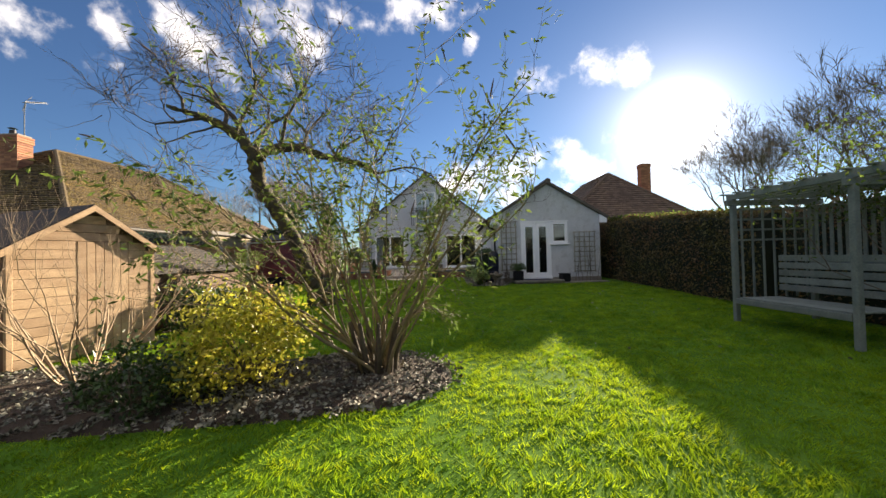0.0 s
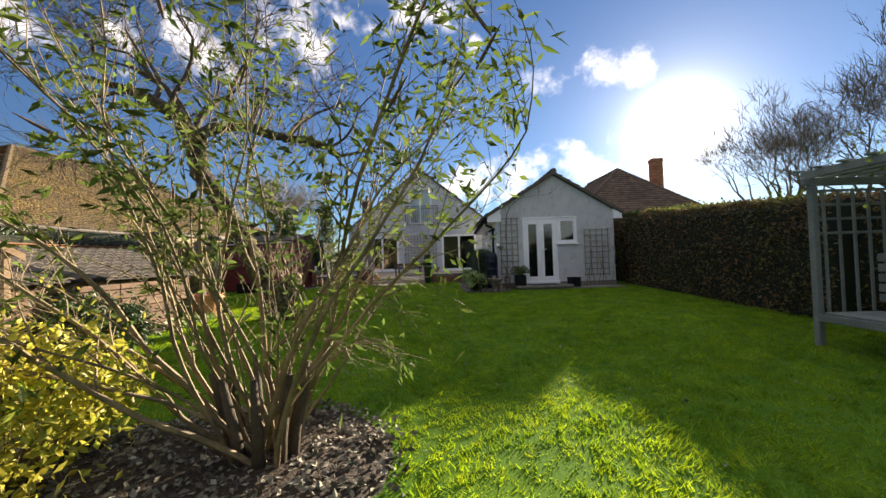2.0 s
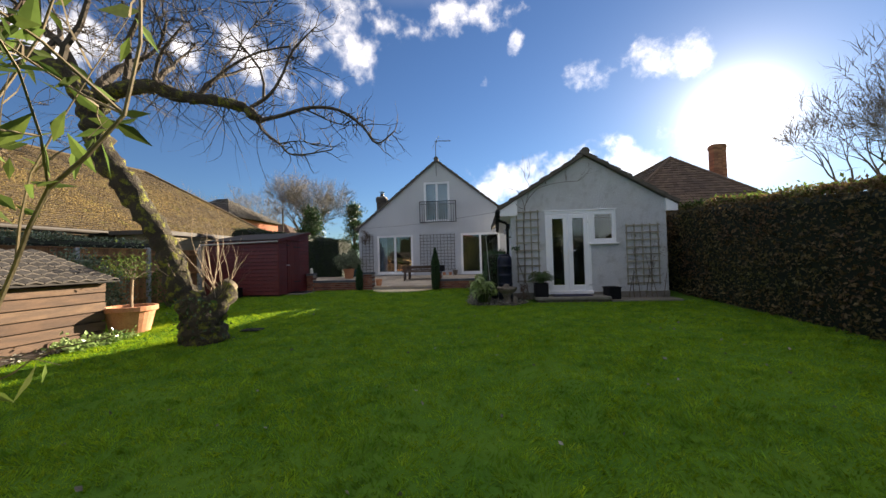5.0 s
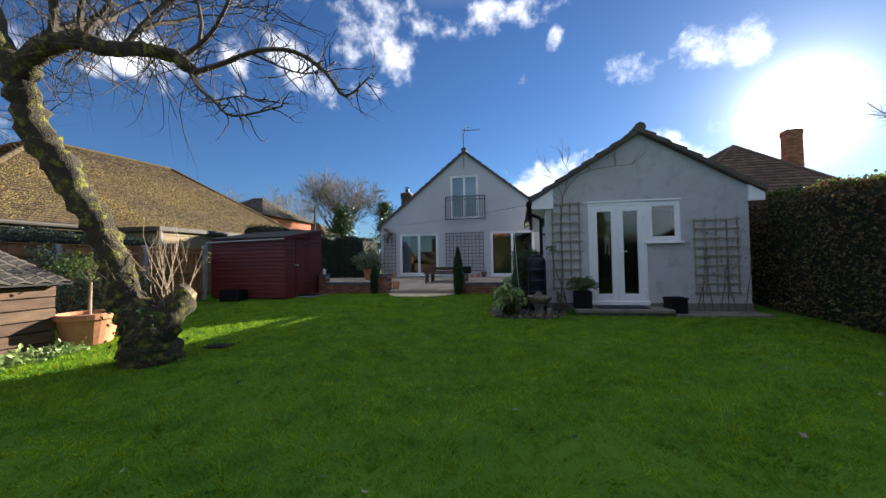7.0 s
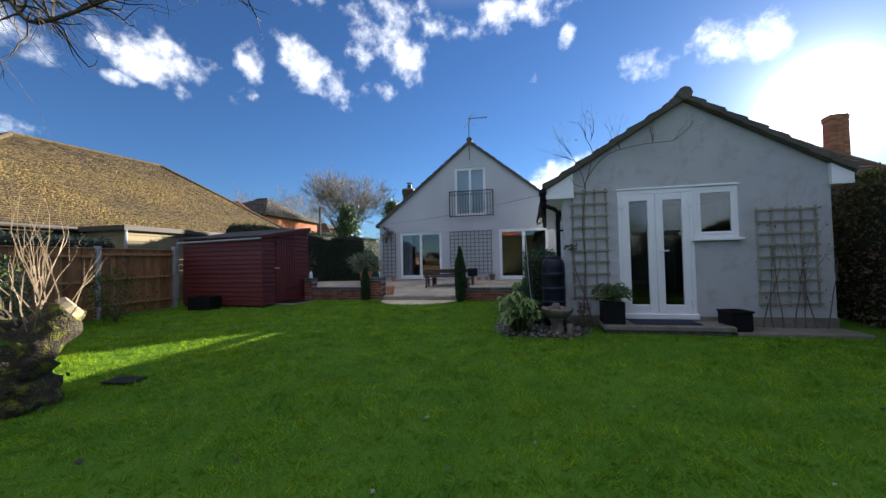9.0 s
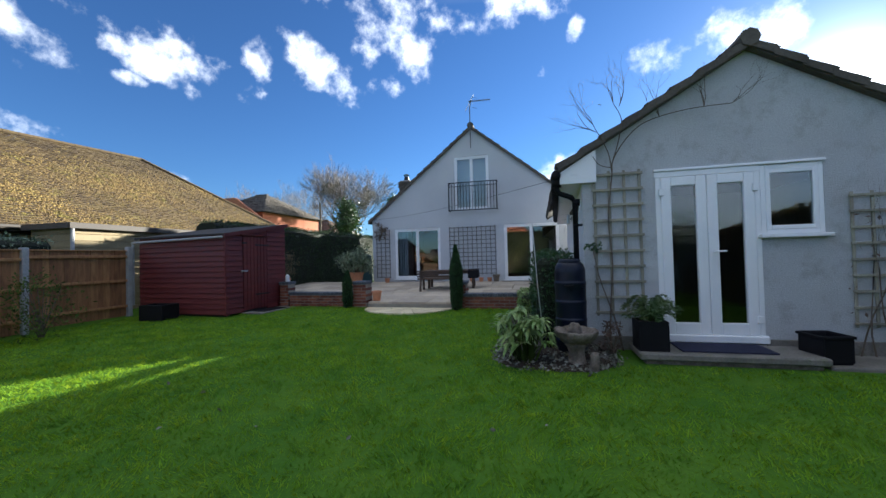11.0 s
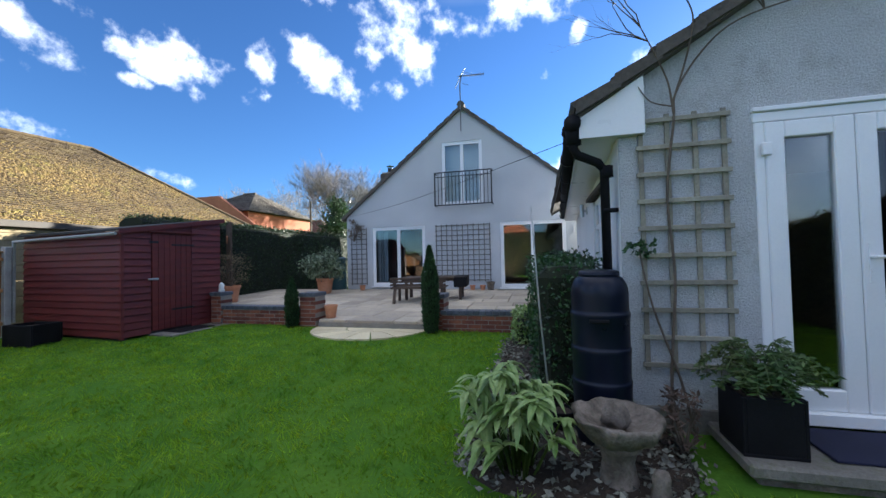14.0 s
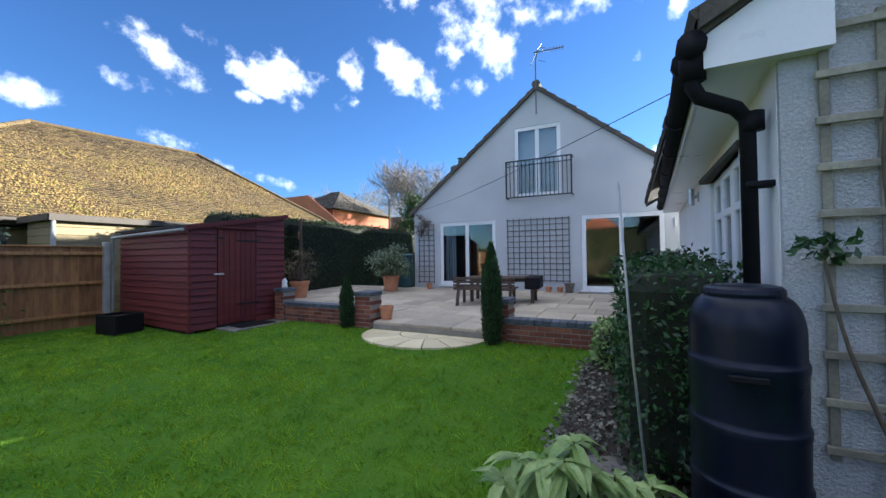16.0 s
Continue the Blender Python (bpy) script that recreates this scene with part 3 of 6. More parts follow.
for a, b in ((D0 + .06, mid - .002), (mid + .002, D1 - .06)):
    t = .115
    z0, z1 = DZ0 + .05, DZ1 - .075
    lf = Geo()
    for lo, hi in (((a, AY - .02, z0), (a + t, AY + .045, z1)), ((b - t, AY - .02, z0), (b, AY + .045, z1)), ((a + t, AY - .02, z1 - t), (b - t, AY + .045, z1)), ((a + t, AY - .02, z0), (b - t, AY + .045, z0 + t + .03))):
        lf.box(lo, hi, .008)
    dr = part("door", lf, M_UPVC, annex, "white french door leaf with a tall glass pane", local=False)
    pn = part("pane", Geo().box((a + t - .01, AY + .01, z0 + t + .02), (b - t + .01, AY + .02, z1 - t + .01)), M_GLASS, dr, "dark reflecting glass", local=False)
    pn.visible_shadow = False
    if a > mid:
        h = Geo().box((a + .03, AY - .028, 1.16), (a + .058, AY - .018, 1.42), .004).tube([(a + .045, AY - .03, 1.33), (a + .045, AY - .065, 1.33), (a + .17, AY - .068, 1.33)], .011, 8)
        h.tube([(a + .045, AY - .034, 1.24), (a + .045, AY - .028, 1.24)], .012, 8)
        part("handle", h, M_UPVC, dr, "white lever handle", local=False)
    hx = a if a < mid else b
    for hz in (.45, 2.05):
        part("hinge", Geo().box((hx - .03, AY - .045, hz), (hx + .03, AY - .02, hz + .09), .006), M_UPVC, dr, local=False)

# side wall window and lamps
sw = thing("side_window", "white casement window in the white side wall", "window", (side_x(15.3), 15.3, 1.05), kind="structure")
for y0, y1 in ((14.62, 15.08), (15.08, 15.54), (15.54, 16.0)):
    fr = Geo()
    for a, b, c, d in ((y0, y0 + .07, 1.05, 2.1), (y1 - .07, y1, 1.05, 2.1), (y0 + .07, y1 - .07, 1.05, 1.12), (y0 + .07, y1 - .07, 2.03, 2.1), (y0 + .07, y1 - .07, 1.72, 1.78)):
        xx = side_x((a + b) / 2) + .03
        fr.box((xx, a, c), (xx + .06, b, d), .006)
    f_ = part("sash", fr, M_UPVC, sw, local=False)
    xx = side_x((y0 + y1) / 2) + .06
    part("pane", Geo().box((xx, y0 + .06, 1.11), (xx + .008, y1 - .06, 2.04)), M_GLASS, f_, local=False).visible_shadow = False
part("lintel", Geo().box((side_x(14.5) - .02, 14.55, 2.1), (side_x(16) + .03, 16.07, 2.15), .006), M_DARKTILE, sw, "dark drip strip", local=False)


def wall_lamp(x, y, z, face):
    ob = thing("wall_lamp", "small steel up-and-down lamp on the wall", "wall lamp", (x, y, z), face, "outside wall lamps")
    part("plate", Geo().box((-.03, -.02, -.06), (.03, 0, .06), .004), M_STEEL, ob)
    part("body", Geo().tube([(0, -.08, -.10), (0, -.08, .10)], .034, 12), M_STEEL, ob, smooth=False)
    part("arm", Geo().box((-.012, -.06, -.02), (.012, -.02, .02), .003), M_STEEL, ob)


wall_lamp(side_x(17.0), 17.0, 2.1, -90)
wall_lamp(2.5, 21.93, 2.15, 0)

# ---- main house ----
HY = 21.93
HX, HZ = -.70, 6.02


def house_roof(x):
    return HZ - abs(x - HX) * .805


house = thing("house", "grey rendered gable-end chalet house with white windows", "house", (HX, HY, .4))
w1 = (-3.76, -1.96, .55, 2.45)
w2 = (.40, 2.29, .49, 2.45)
uw = (-1.36, -.09, 3.05, 5.02)
g = Geo()
gable_wall(g, -4.68, 3.40, HY, .28, 0, house_roof, [w1, w2, uw], (HX,))
part("gable_wall", g.weld(), M_HOUSE, house, "pale grey rendered gable wall", local=False)
part("side_wall", Geo().box((-4.68, HY + .28, 0), (-4.42, 31, 2.75)).box((3.15, HY + .28, 0), (3.40, 31, 2.75)).box((-4.42, 30.75, 0), (3.15, 31, 5)), M_HOUSE, house, local=False)
# Rooms closed by added unseen surfaces, their gloom put into the colour
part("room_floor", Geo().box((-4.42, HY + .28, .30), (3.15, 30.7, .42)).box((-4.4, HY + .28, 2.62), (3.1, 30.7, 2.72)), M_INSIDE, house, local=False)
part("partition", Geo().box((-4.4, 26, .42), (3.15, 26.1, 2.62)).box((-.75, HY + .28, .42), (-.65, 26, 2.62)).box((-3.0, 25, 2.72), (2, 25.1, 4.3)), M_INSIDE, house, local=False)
for sgn in (-1, 1):
    ex = HX + sgn * 4.12
    ez = house_roof(ex)
    g = Geo()
    g.prism([(ex, HY - .06, ez), (HX, HY - .06, HZ), (HX, HY - .06, HZ + .07), (ex, HY - .06, ez + .07)], (0, 9.2, 0))
    rf = part("roof", g, M_DARKTILE, house, "dark brown tiled roof", local=False)
    t = Geo()
    roof_slope(t, (ex, HY - .09, ez + .07), (ex, 31, ez + .07), (HX, HY - .09, HZ + .07), (HX, 31, HZ + .07), rows=16, cols=28, lift=.03)
    part("tiles", t, M_DARKTILE, rf, local=False, kind="stuff")
    for r in range(16):
        v = Geo()
        a, b = r / 16, (r + 1.1) / 16
        x0, x1 = ex + (HX - ex) * a, ex + (HX - ex) * min(b, 1)
        z0, z1 = ez + (HZ - ez) * a, ez + (HZ - ez) * min(b, 1)
        vy = HY - .095 + .006 * (r % 2)
        v.prism([(x0, vy, z0 - .01), (x1, vy, z1 - .02), (x1, vy, z1 + .09), (x0, vy, z0 + .125)], (0, .06, 0))
        part("verge_tile", v, M_DARKTILE, house, local=False)
ridge_tiles(house, (HX, HY - .1, HZ + .11), (HX, 31, HZ + .11), M_DARKTILE, .12)
casement(house, *w1, HY, bars=((w1[0] + w1[1]) / 2,), label="white sliding patio window with a curtain", curtain=True)
casement(house, *w2, HY, bars=((w2[0] + w2[1]) / 2,), label="white sliding patio window")
casement(house, *uw, HY, bars=((uw[0] + uw[1]) / 2,), label="white upper french window", sill=False)
part("blind", Geo().box((uw[0] + .08, HY + .2, uw[2] + .05), (uw[1] - .08, HY + .21, uw[3] - .05)), M_BLIND, house, "pale blind behind the upper window", local=False)
part("doorstep", Geo().box((w2[0] - .1, HY - .42, .36), (w2[1] + .15, HY - .02, .45), .015), M_CONC, house, "stone step below the patio window", local=False)
bal = thing("juliet_balcony", "black iron juliet balcony railing on the gable", "balcony railing", (-.66, HY - .28, 3.0))
B0, B1, BZ0, BZ1, BY = -1.54, .22, 3.0, 4.03, HY - .28
part("top_rail", Geo().box((B0, BY, BZ1 - .03), (B1, BY + .04, BZ1), .004), M_IRON, bal, local=False)
part("upper_rail", Geo().box((B0, BY + .005, BZ1 - .16), (B1, BY + .035, BZ1 - .14), .003), M_IRON, bal, local=False)
part("bottom_rail", Geo().box((B0, BY, BZ0), (B1, BY + .04, BZ0 + .03), .004), M_IRON, bal, local=False)
for k in range(17):
    x = B0 + .01 + k * (B1 - B0 - .02) / 16
    r = .018 if k in (0, 16) else .009
    part("baluster", Geo().box((x - r, BY + .02 - r, BZ0), (x + r, BY + .02 + r, BZ1)), M_IRON, bal, local=False)
for x in (B0, B1):
    for z in (BZ0 + .01, BZ1 - .02):
        part("stay", Geo().box((x - .012, BY + .04, z - .012), (x + .012, HY, z + .012)), M_IRON, bal, local=False)


def aerial(x, y, z, tall, rz, down=.0):
    ob = thing("tv_aerial", "grey metal television aerial on a mast", "aerial", (x, y, z - down), rz)
    part("mast", Geo().tube([(0, 0, 0), (0, 0, down + tall * .72), (.06, 0, down + tall)], .018, 6), M_AERIAL, ob)
    b = part("boom", Geo().tube([(-.05, 0, down + tall * .95), (.75, 0, down + tall * .97)], .016, 5), M_AERIAL, ob)
    for k in range(9):
        u = .12 + k * .075
        part("element", Geo().tube([(u, -.12, down + tall * .955), (u, .12, down + tall * .965)], .009, 4), M_AERIAL, b)
    for s in (-1, 1):
        part("reflector", Geo().tube([(.02, -.02 * s, down + tall * .95), (.16 * s + .0, .14, down + tall * .95 + .30 * s)], .012, 4).tube([(.08, .1, down + tall * .95 + .18 * s), (.26, .2, down + tall * .95 + .2 * s)], .006, 4), M_AERIAL, b)


aerial(HX, HY - .11, HZ + .02, 1.0, 8, .75)


def chimney(parent, x, y, w, d, z0, z1, pots=1, material=None):
    g = Geo()
    rows = max(3, int((z1 - z0) / .09))
    for r in range(rows):
        za, zb = z0 + (z1 - z0) * r / rows, z0 + (z1 - z0) * (r + 1) / rows - .012
        o = .03 if r >= rows - 3 else 0
        k = max(2, round(w / .23))
        for i in range(k):
            x0, x1 = x - w / 2 - o + (w + 2 * o) * i / k, x - w / 2 - o + (w + 2 * o) * (i + 1) / k - .01
            g.box((x0, y - d / 2 - o, za), (x1, y + d / 2 + o, zb))
    st = part("chimney", g, material or M_CHIMBRICK, parent, "red brick chimney stack", local=False)
    part("flaunching", Geo().box((x - w / 2 + .02, y - d / 2 + .02, z1 - .02), (x + w / 2 - .02, y + d / 2 - .02, z1 + .05), .03), M_MORTAR, st, local=False)
    for i in range(pots):
        px = x + (i - (pots - 1) / 2) * .32
        part("chimney_pot", Geo().tube([(px, y, z1 + .04), (px, y, z1 + .26)], [.12, .10], 12), M_IRON, st, local=False)
        part("cowl", Geo().tube([(px, y, z1 + .33), (px, y, z1 + .38)], [.15, .02], 12).tube([(px - .09, y, z1 + .26), (px - .09, y, z1 + .33)], .01, 5).tube([(px + .09, y, z1 + .26), (px + .09, y, z1 + .33)], .01, 5), M_IRON, st, local=False)


chimney(house, -4.1, 24.4, .5, .6, 2.9, 4.75, 1, M_DARKTILE)


# ---- terrace ----
def terrace_z(y):
    return .30 + .03 * (y - 16.85)


def build_terrace():
    tr = thing("terrace", "raised sandstone terrace with low brick walls", "terrace", (-1.5, 19, .1), kind="structure")
    g = Geo()
    g.prism([(-8.0, 16.98, 0), (1.75, 16.98, 0), (1.75, 16.98, terrace_z(16.9) - .045), (-8.0, 16.98, terrace_z(16.9) - .045)], (0, .02, 0))
    base = len(g.v)
    g.v += [(-8, 16.9, terrace_z(16.9) - .04), (2.6, 16.9, terrace_z(16.9) - .04), (2.6, 21.93, terrace_z(21.93) - .04), (-8, 21.93, terrace_z(21.93) - .04)]
    g.f.append([base, base + 1, base + 2, base + 3])
    g.box((-2.5, 16.84, .1), (-.35, 16.98, .25))
    part("bed", g, M_MORTAR, tr, local=False)
    # riser under the front edge and mixed slabs
    rnd = random.Random(4)
    y = 16.84
    rows = (.45, .6, .45, .3, .6, .45, .6, .45, .6, .55)
    for i, d in enumerate(rows):
        x = -7.9 if y > 17.4 else -2.5
        end = 2.3 if y > 17.0 else -.36
        if y < 17.4 and y > 17.0:
            x = -7.9
        while x < end - .15:
            w = rnd.choice((.45, .6, .6, .9))
            w = min(w, end - x)
            b = Geo()
            z0, z1 = terrace_z(y), terrace_z(y + d)
            o = rnd.uniform(-.003, .003)
            b.box((x + .006, y + .006, -.05), (x + w - .006, y + d - .006, 0), .008)
            b.v = [(vx, vy, vz + terrace_z(vy) + o) for vx, vy, vz in b.v]
            part("slab", b, M_SLAB, tr, local=False)
            x += w
        y += d
    return tr


terrace = build_terrace()


def brick_wall(name, label, x0, x1, y, z0, z1, thick=.215, pillar=False):
    """Courses of single bricks with a blue engineering coping."""
    ob = thing(name, label, "garden wall", ((x0 + x1) / 2, y, z0), group="low terrace walls")
    part("mortar_core", Geo().box((x0 + .006, y + .006, z0 - .1), (x1 - .006, y + thick - .006, z1 - .07)), M_MORTAR, ob, local=False)
    n = max(2, round((z1 - .075 - z0) / .075))
    h = (z1 - .075 - z0) / n
    meshes = {}
    for r in range(n):
        x = x0 - (.1125 if r % 2 and not pillar else 0)
        ln = .225 if not pillar else (x1 - x0) / (1.0 if r % 2 else 1.5)
        while x < x1 - .02:
            a, b = max(x, x0), min(x + ln - .01, x1)
            key = (round(b - a, 3), round(h, 3))
            if key not in meshes:
                meshes[key] = Geo().box((0, 0, 0), (b - a, thick, h - .011), .004).mesh("brick", M_BRICK)
            br = part("brick", meshes[key], None, ob, local=False)
            br.location = (a, y + random.Random(int(x * 977 + r * 31)).uniform(-.003, .003), z0 + r * h)
            x += ln
    k = max(2, round((x1 - x0 + .03) / .11))
    w = (x1 - x0 + .04) / k
    cop = Geo().box((0, 0, 0), (w - .008, thick + .03, .07), .006).mesh("coping_brick", M_BLUEBRICK)
    for i in range(k):
        c = part("coping_brick", cop, None, ob, "blue engineering brick", local=False)
        c.location = (x0 - .02 + i * w, y - .015, z1 - .07)
    return ob


brick_wall("brick_wall", "low red brick wall with blue brick coping", -4.75, -2.9, 16.90, .10, .53)
brick_wall("brick_wall", "low red brick wall with blue brick coping", -.08, 1.75, 16.74, .08, .51)
brick_wall("brick_pier", "square red brick pier with a blue brick cap", -2.87, -2.53, 16.80, .12, .80, .34, True)
brick_wall("brick_pier", "square red brick pier with a blue brick cap", -.36, -.05, 16.80, .10, .78, .33, True)
brick_wall("brick_pier", "square red brick pier with a blue brick cap", -5.02, -4.77, 16.88, .12, .80, .3, True)

half = thing("round_step", "pale yellow half-round stone paving step in the lawn", "paving", (-1.42, 16.80, .14))
rnd = random.Random(2)
for r0, r1, k in ((0.0, .42, 3), (.44, 1.06, 8)):
    for i in range(k):
        a0, a1 = math.pi + math.pi * i / k + .012, math.pi + math.pi * (i + 1) / k - .012
        pts = []
        for t in range(6):
            a = a0 + (a1 - a0) * t / 5
            pts.append((r1 * math.cos(a), .88 * r1 * math.sin(a), 0))
        for t in range(6):
            a = a1 + (a0 - a1) * t / 5
            pts.append((max(r0, .02) * math.cos(a), .88 * max(r0, .02) * math.sin(a), 0))
        part("slab", Geo().prism(pts, (0, 0, .035)), M_YSLAB, half)

# ---- red shed ----
shed = thing("red_shed", "dark red stained timber shed with a mono-pitch roof", "shed", (-5.20, 15.30, .12), -4)
SW, SD = 2.72, 1.86


def shed_top(y):
    return 1.86 + .32 * y / SD


part("bearer", Geo().box((-SW, .05, .0), (-.03, .12, .06)), M_FELT, shed)
part("bearer", Geo().box((-SW, SD - .2, 0), (-.03, SD - .1, .06)), M_FELT, shed)
part("inner_wall", Geo().box((-SW + .02, .02, .05), (-.02, .04, 1.82)).box((-.04, .04, .05), (-.02, SD, 1.85)).box((-SW + .02, SD - .02, .05), (-.04, SD, 2.1)).box((-SW + .02, .04, .05), (-SW + .04, SD - .02, 1.85)), M_FELT, shed)
nb = 15
bh = 1.80 / nb
side_board = Geo().prism([(-SW, .014, 0), (-SW, -.02, 0), (-SW, -.02, .012), (-SW, -.002, bh - .006), (-SW, .014, bh - .006)], (SW, 0, 0))
side_board = side_board.mesh("board", M_RED)
front_l = Geo().prism([(-.014, 0, 0), (.02, 0, 0), (.02, 0, .012), (.002, 0, bh - .006), (-.014, 0, bh - .006)], (0, .46, 0)).mesh("board", M_RED)
front_r = Geo().prism([(-.014, 1.22, 0), (.02, 1.22, 0), (.02, 1.22, .012), (.002, 1.22, bh - .006), (-.014, 1.22, bh - .006)], (0, SD - 1.22, 0)).mesh("board", M_RED)
for i in range(nb):
    part("board", side_board, None, shed).location = (0, 0, .06 + i * bh)
    part("board", front_l, None, shed).location = (0, 0, .06 + i * bh)
for i in range(nb + 2):
    part("board", front_r, None, shed).location = (0, 0, .06 + i * bh)
part("corner_post", Geo().box((-.03, -.024, .04), (.024, .03, 1.86), .004), M_RED, shed)
part("gable_fill", Geo().prism([(.0, .0, 1.84), (0, SD, 1.84), (0, SD, shed_top(SD)), (0, 0, shed_top(0))], (-.014, 0, 0)), M_RED, shed)
g = Geo().prism([(.07, -.08, shed_top(-.08)), (.07, SD + .06, shed_top(SD + .06)), (.07, SD + .06, shed_top(SD + .06) + .035), (.07, -.08, shed_top(-.08) + .035)], (-SW - .14, 0, 0))
part("roof", g, M_FELT, shed, "brown felt roof")
part("roof_edge", Geo().prism([(.074, -.08, shed_top(-.08) - .05), (.074, SD + .06, shed_top(SD + .06) - .05), (.074, SD + .06, shed_top(SD + .06) + .03), (.074, -.08, shed_top(-.08) + .03)], (-.02, 0, 0)), M_RED, shed)
part("gutter", Geo().tube([(.05, -.12, 1.80), (-SW - .08, -.12, 1.76)], .026, 8).tube([(-SW - .06, -.12, 1.76), (-SW - .06, -.12, .25)], .03, 8), M_LEAD, shed, "pale grey plastic gutter and downpipe")
dl = part("door", Geo().box((.0, .475, .10), (.012, 1.205, 1.83)), M_RED, shed, "boarded red shed door")
for i in range(7):
    y0 = .475 + i * .1043
    part("plank", Geo().box((.012, y0 + .003, .10), (.026, y0 + .1, 1.83), .004), M_RED, dl)
for z in (1.62, .42):
    part("hinge", Geo().box((.027, .82, z), (.034, 1.26, z + .035), .003), M_IRON, dl, "black strap hinge")
part("hinge", Geo().box((.027, .42, 1.66), (.034, .58, 1.70), .003), M_IRON, dl)
part("bolt", Geo().box((.027, .40, 1.0), (.04, .58, 1.035), .004).tube([(.05, .42, 1.02), (.05, .57, 1.02)], .009, 6), M_STEEL, dl, "steel bolt latch")
part("drip_board", Geo().box((.0, .40, 1.86), (.07, 1.30, 1.885), .004), M_RED, shed)
single("shed_step", Geo().box((-.05, 0, 0), (.55, 1.5, .04), .012), M_CONC, "flat concrete slab in front of the shed door", "paving", at=(-5.17, 15.75, .13), rz=-4)
single("door_mat", Geo().box((0, 0, 0), (.38, .7, .012), .004), M_BLACK, "black rubber mat on the slab", "door mat", at=(-5.08, 15.95, .172), rz=-4)

# ---- left fence ----
boundary = thing("boundary_fence", "brown overlapping board fence between grey concrete posts", "fence", (-8, 5, -.1))


def fence_panel(y0, y1, x=-8.0, top=1.70):
    z0 = lawn_z((y0 + y1) / 2)
    g = Geo()
    for z in (z0 + .25, z0 + .85, z0 + 1.42):
        g.box((x + .03, y0 + .04, z), (x + .07, y1 - .04, z + .06), .006)
    g.box((x - .02, y0 + .03, top - .025), (x + .05, y1 - .03, top), .005)
    pn = part("fence_panel", g, M_FENCE, boundary, local=False)
    n = int((y1 - y0) / .125)
    w = (y1 - y0 - .1) / n
    b = Geo().box((0, 0, 0), (.014, w + .012, top - z0 - .06), .003).mesh("board", M_FENCE)
    for i in range(n):
        part("board", b, None, pn, local=False).location = (x + .01 * (i % 2), y0 + .05 + i * w, z0 + .04)


for k in range(11):
    fence_panel(15.25 - 1.9 * (k + 1), 15.25 - 1.9 * k)
    z = lawn_z(15.2 - 1.9 * k)
    part("fence_post", Geo().box((-8.04, 15.22 - 1.9 * k, z - .1), (-7.92, 15.32 - 1.9 * k, z + 1.66), .01), M_LEAD, boundary, "grey concrete post", local=False)

# ---- left neighbour ----
def build_left_house():
    ob = thing("bungalow", "neighbouring bungalow with a large mossy tiled hip roof", "house", (-16.8, 19, 0))
    E0, E1, N0, N1, EZ, RZ = -10.9, -22.7, 10.8, 26.6, 2.40, 6.25
    part("wall", Geo().box((E0 - .5, N0 + .5, 0), (E0 - .8, N1 - .5, 2.3)).box((E1 + .5, N0 + .5, 0), (E0 - .8, N0 + .8, 2.3)), M_CREAM, ob, "cream boarded wall", local=False)
    ra, rb = (-17.1, 16.7, RZ), (-16.4, 21.95, RZ)
    c = [(E0, N0, EZ), (E0, N1, EZ), (E1, N1, EZ), (E1, N0, EZ)]
    under = Geo()
    for poly in ((c[0], c[1], rb, ra), (c[1], c[2], rb), (c[2], c[3], ra, rb), (c[3], c[0], ra)):
        under.quad(*[(p[0], p[1], p[2] - .16) for p in poly])
    under.quad(*[(p[0], p[1], p[2] - .2) for p in c])
    rf = part("roof", under, M_TILE, ob, "brown plain tiles covered in moss and lichen", local=False)
    t = Geo()
    roof_slope(t, c[0], c[1], ra, rb, rows=54, cols=84, lift=.036)
    part("tiles", t, M_TILE, rf, local=False, kind="stuff")
    t = Geo()
    roof_slope(t, c[3], c[0], ra, ra, rows=44, cols=44, lift=.045)
    roof_slope(t, c[1], c[2], rb, rb, rows=40, cols=40, lift=.045)
    part("tiles", t, M_TILE, rf, local=False, kind="stuff")
    moss(rf, c[0], c[1], rb, ra, 22000, 51)
    moss(rf, c[3], c[0], ra, ra, 8000, 52)
    for a, b in ((ra, rb), (c[0], ra), (c[1], rb), (c[3], ra)):
        ridge_tiles(ob, (a[0], a[1], a[2] + .03), (b[0], b[1], b[2] + .03), M_TILE, .10, .4)
    part("gutter", Geo().tube([(E0 + .05, N0, EZ - .04), (E0 + .05, N1, EZ - .04)], .06, 8).box((E0 - .06, N0, EZ - .14), (E0 - .02, N1, EZ - .02)), M_GUTTER, ob, "brown gutter and fascia", local=False)
    chimney(ob, -17.0, 14.9, 1.0, .6, 4.3, 6.35, 1)
    return ob


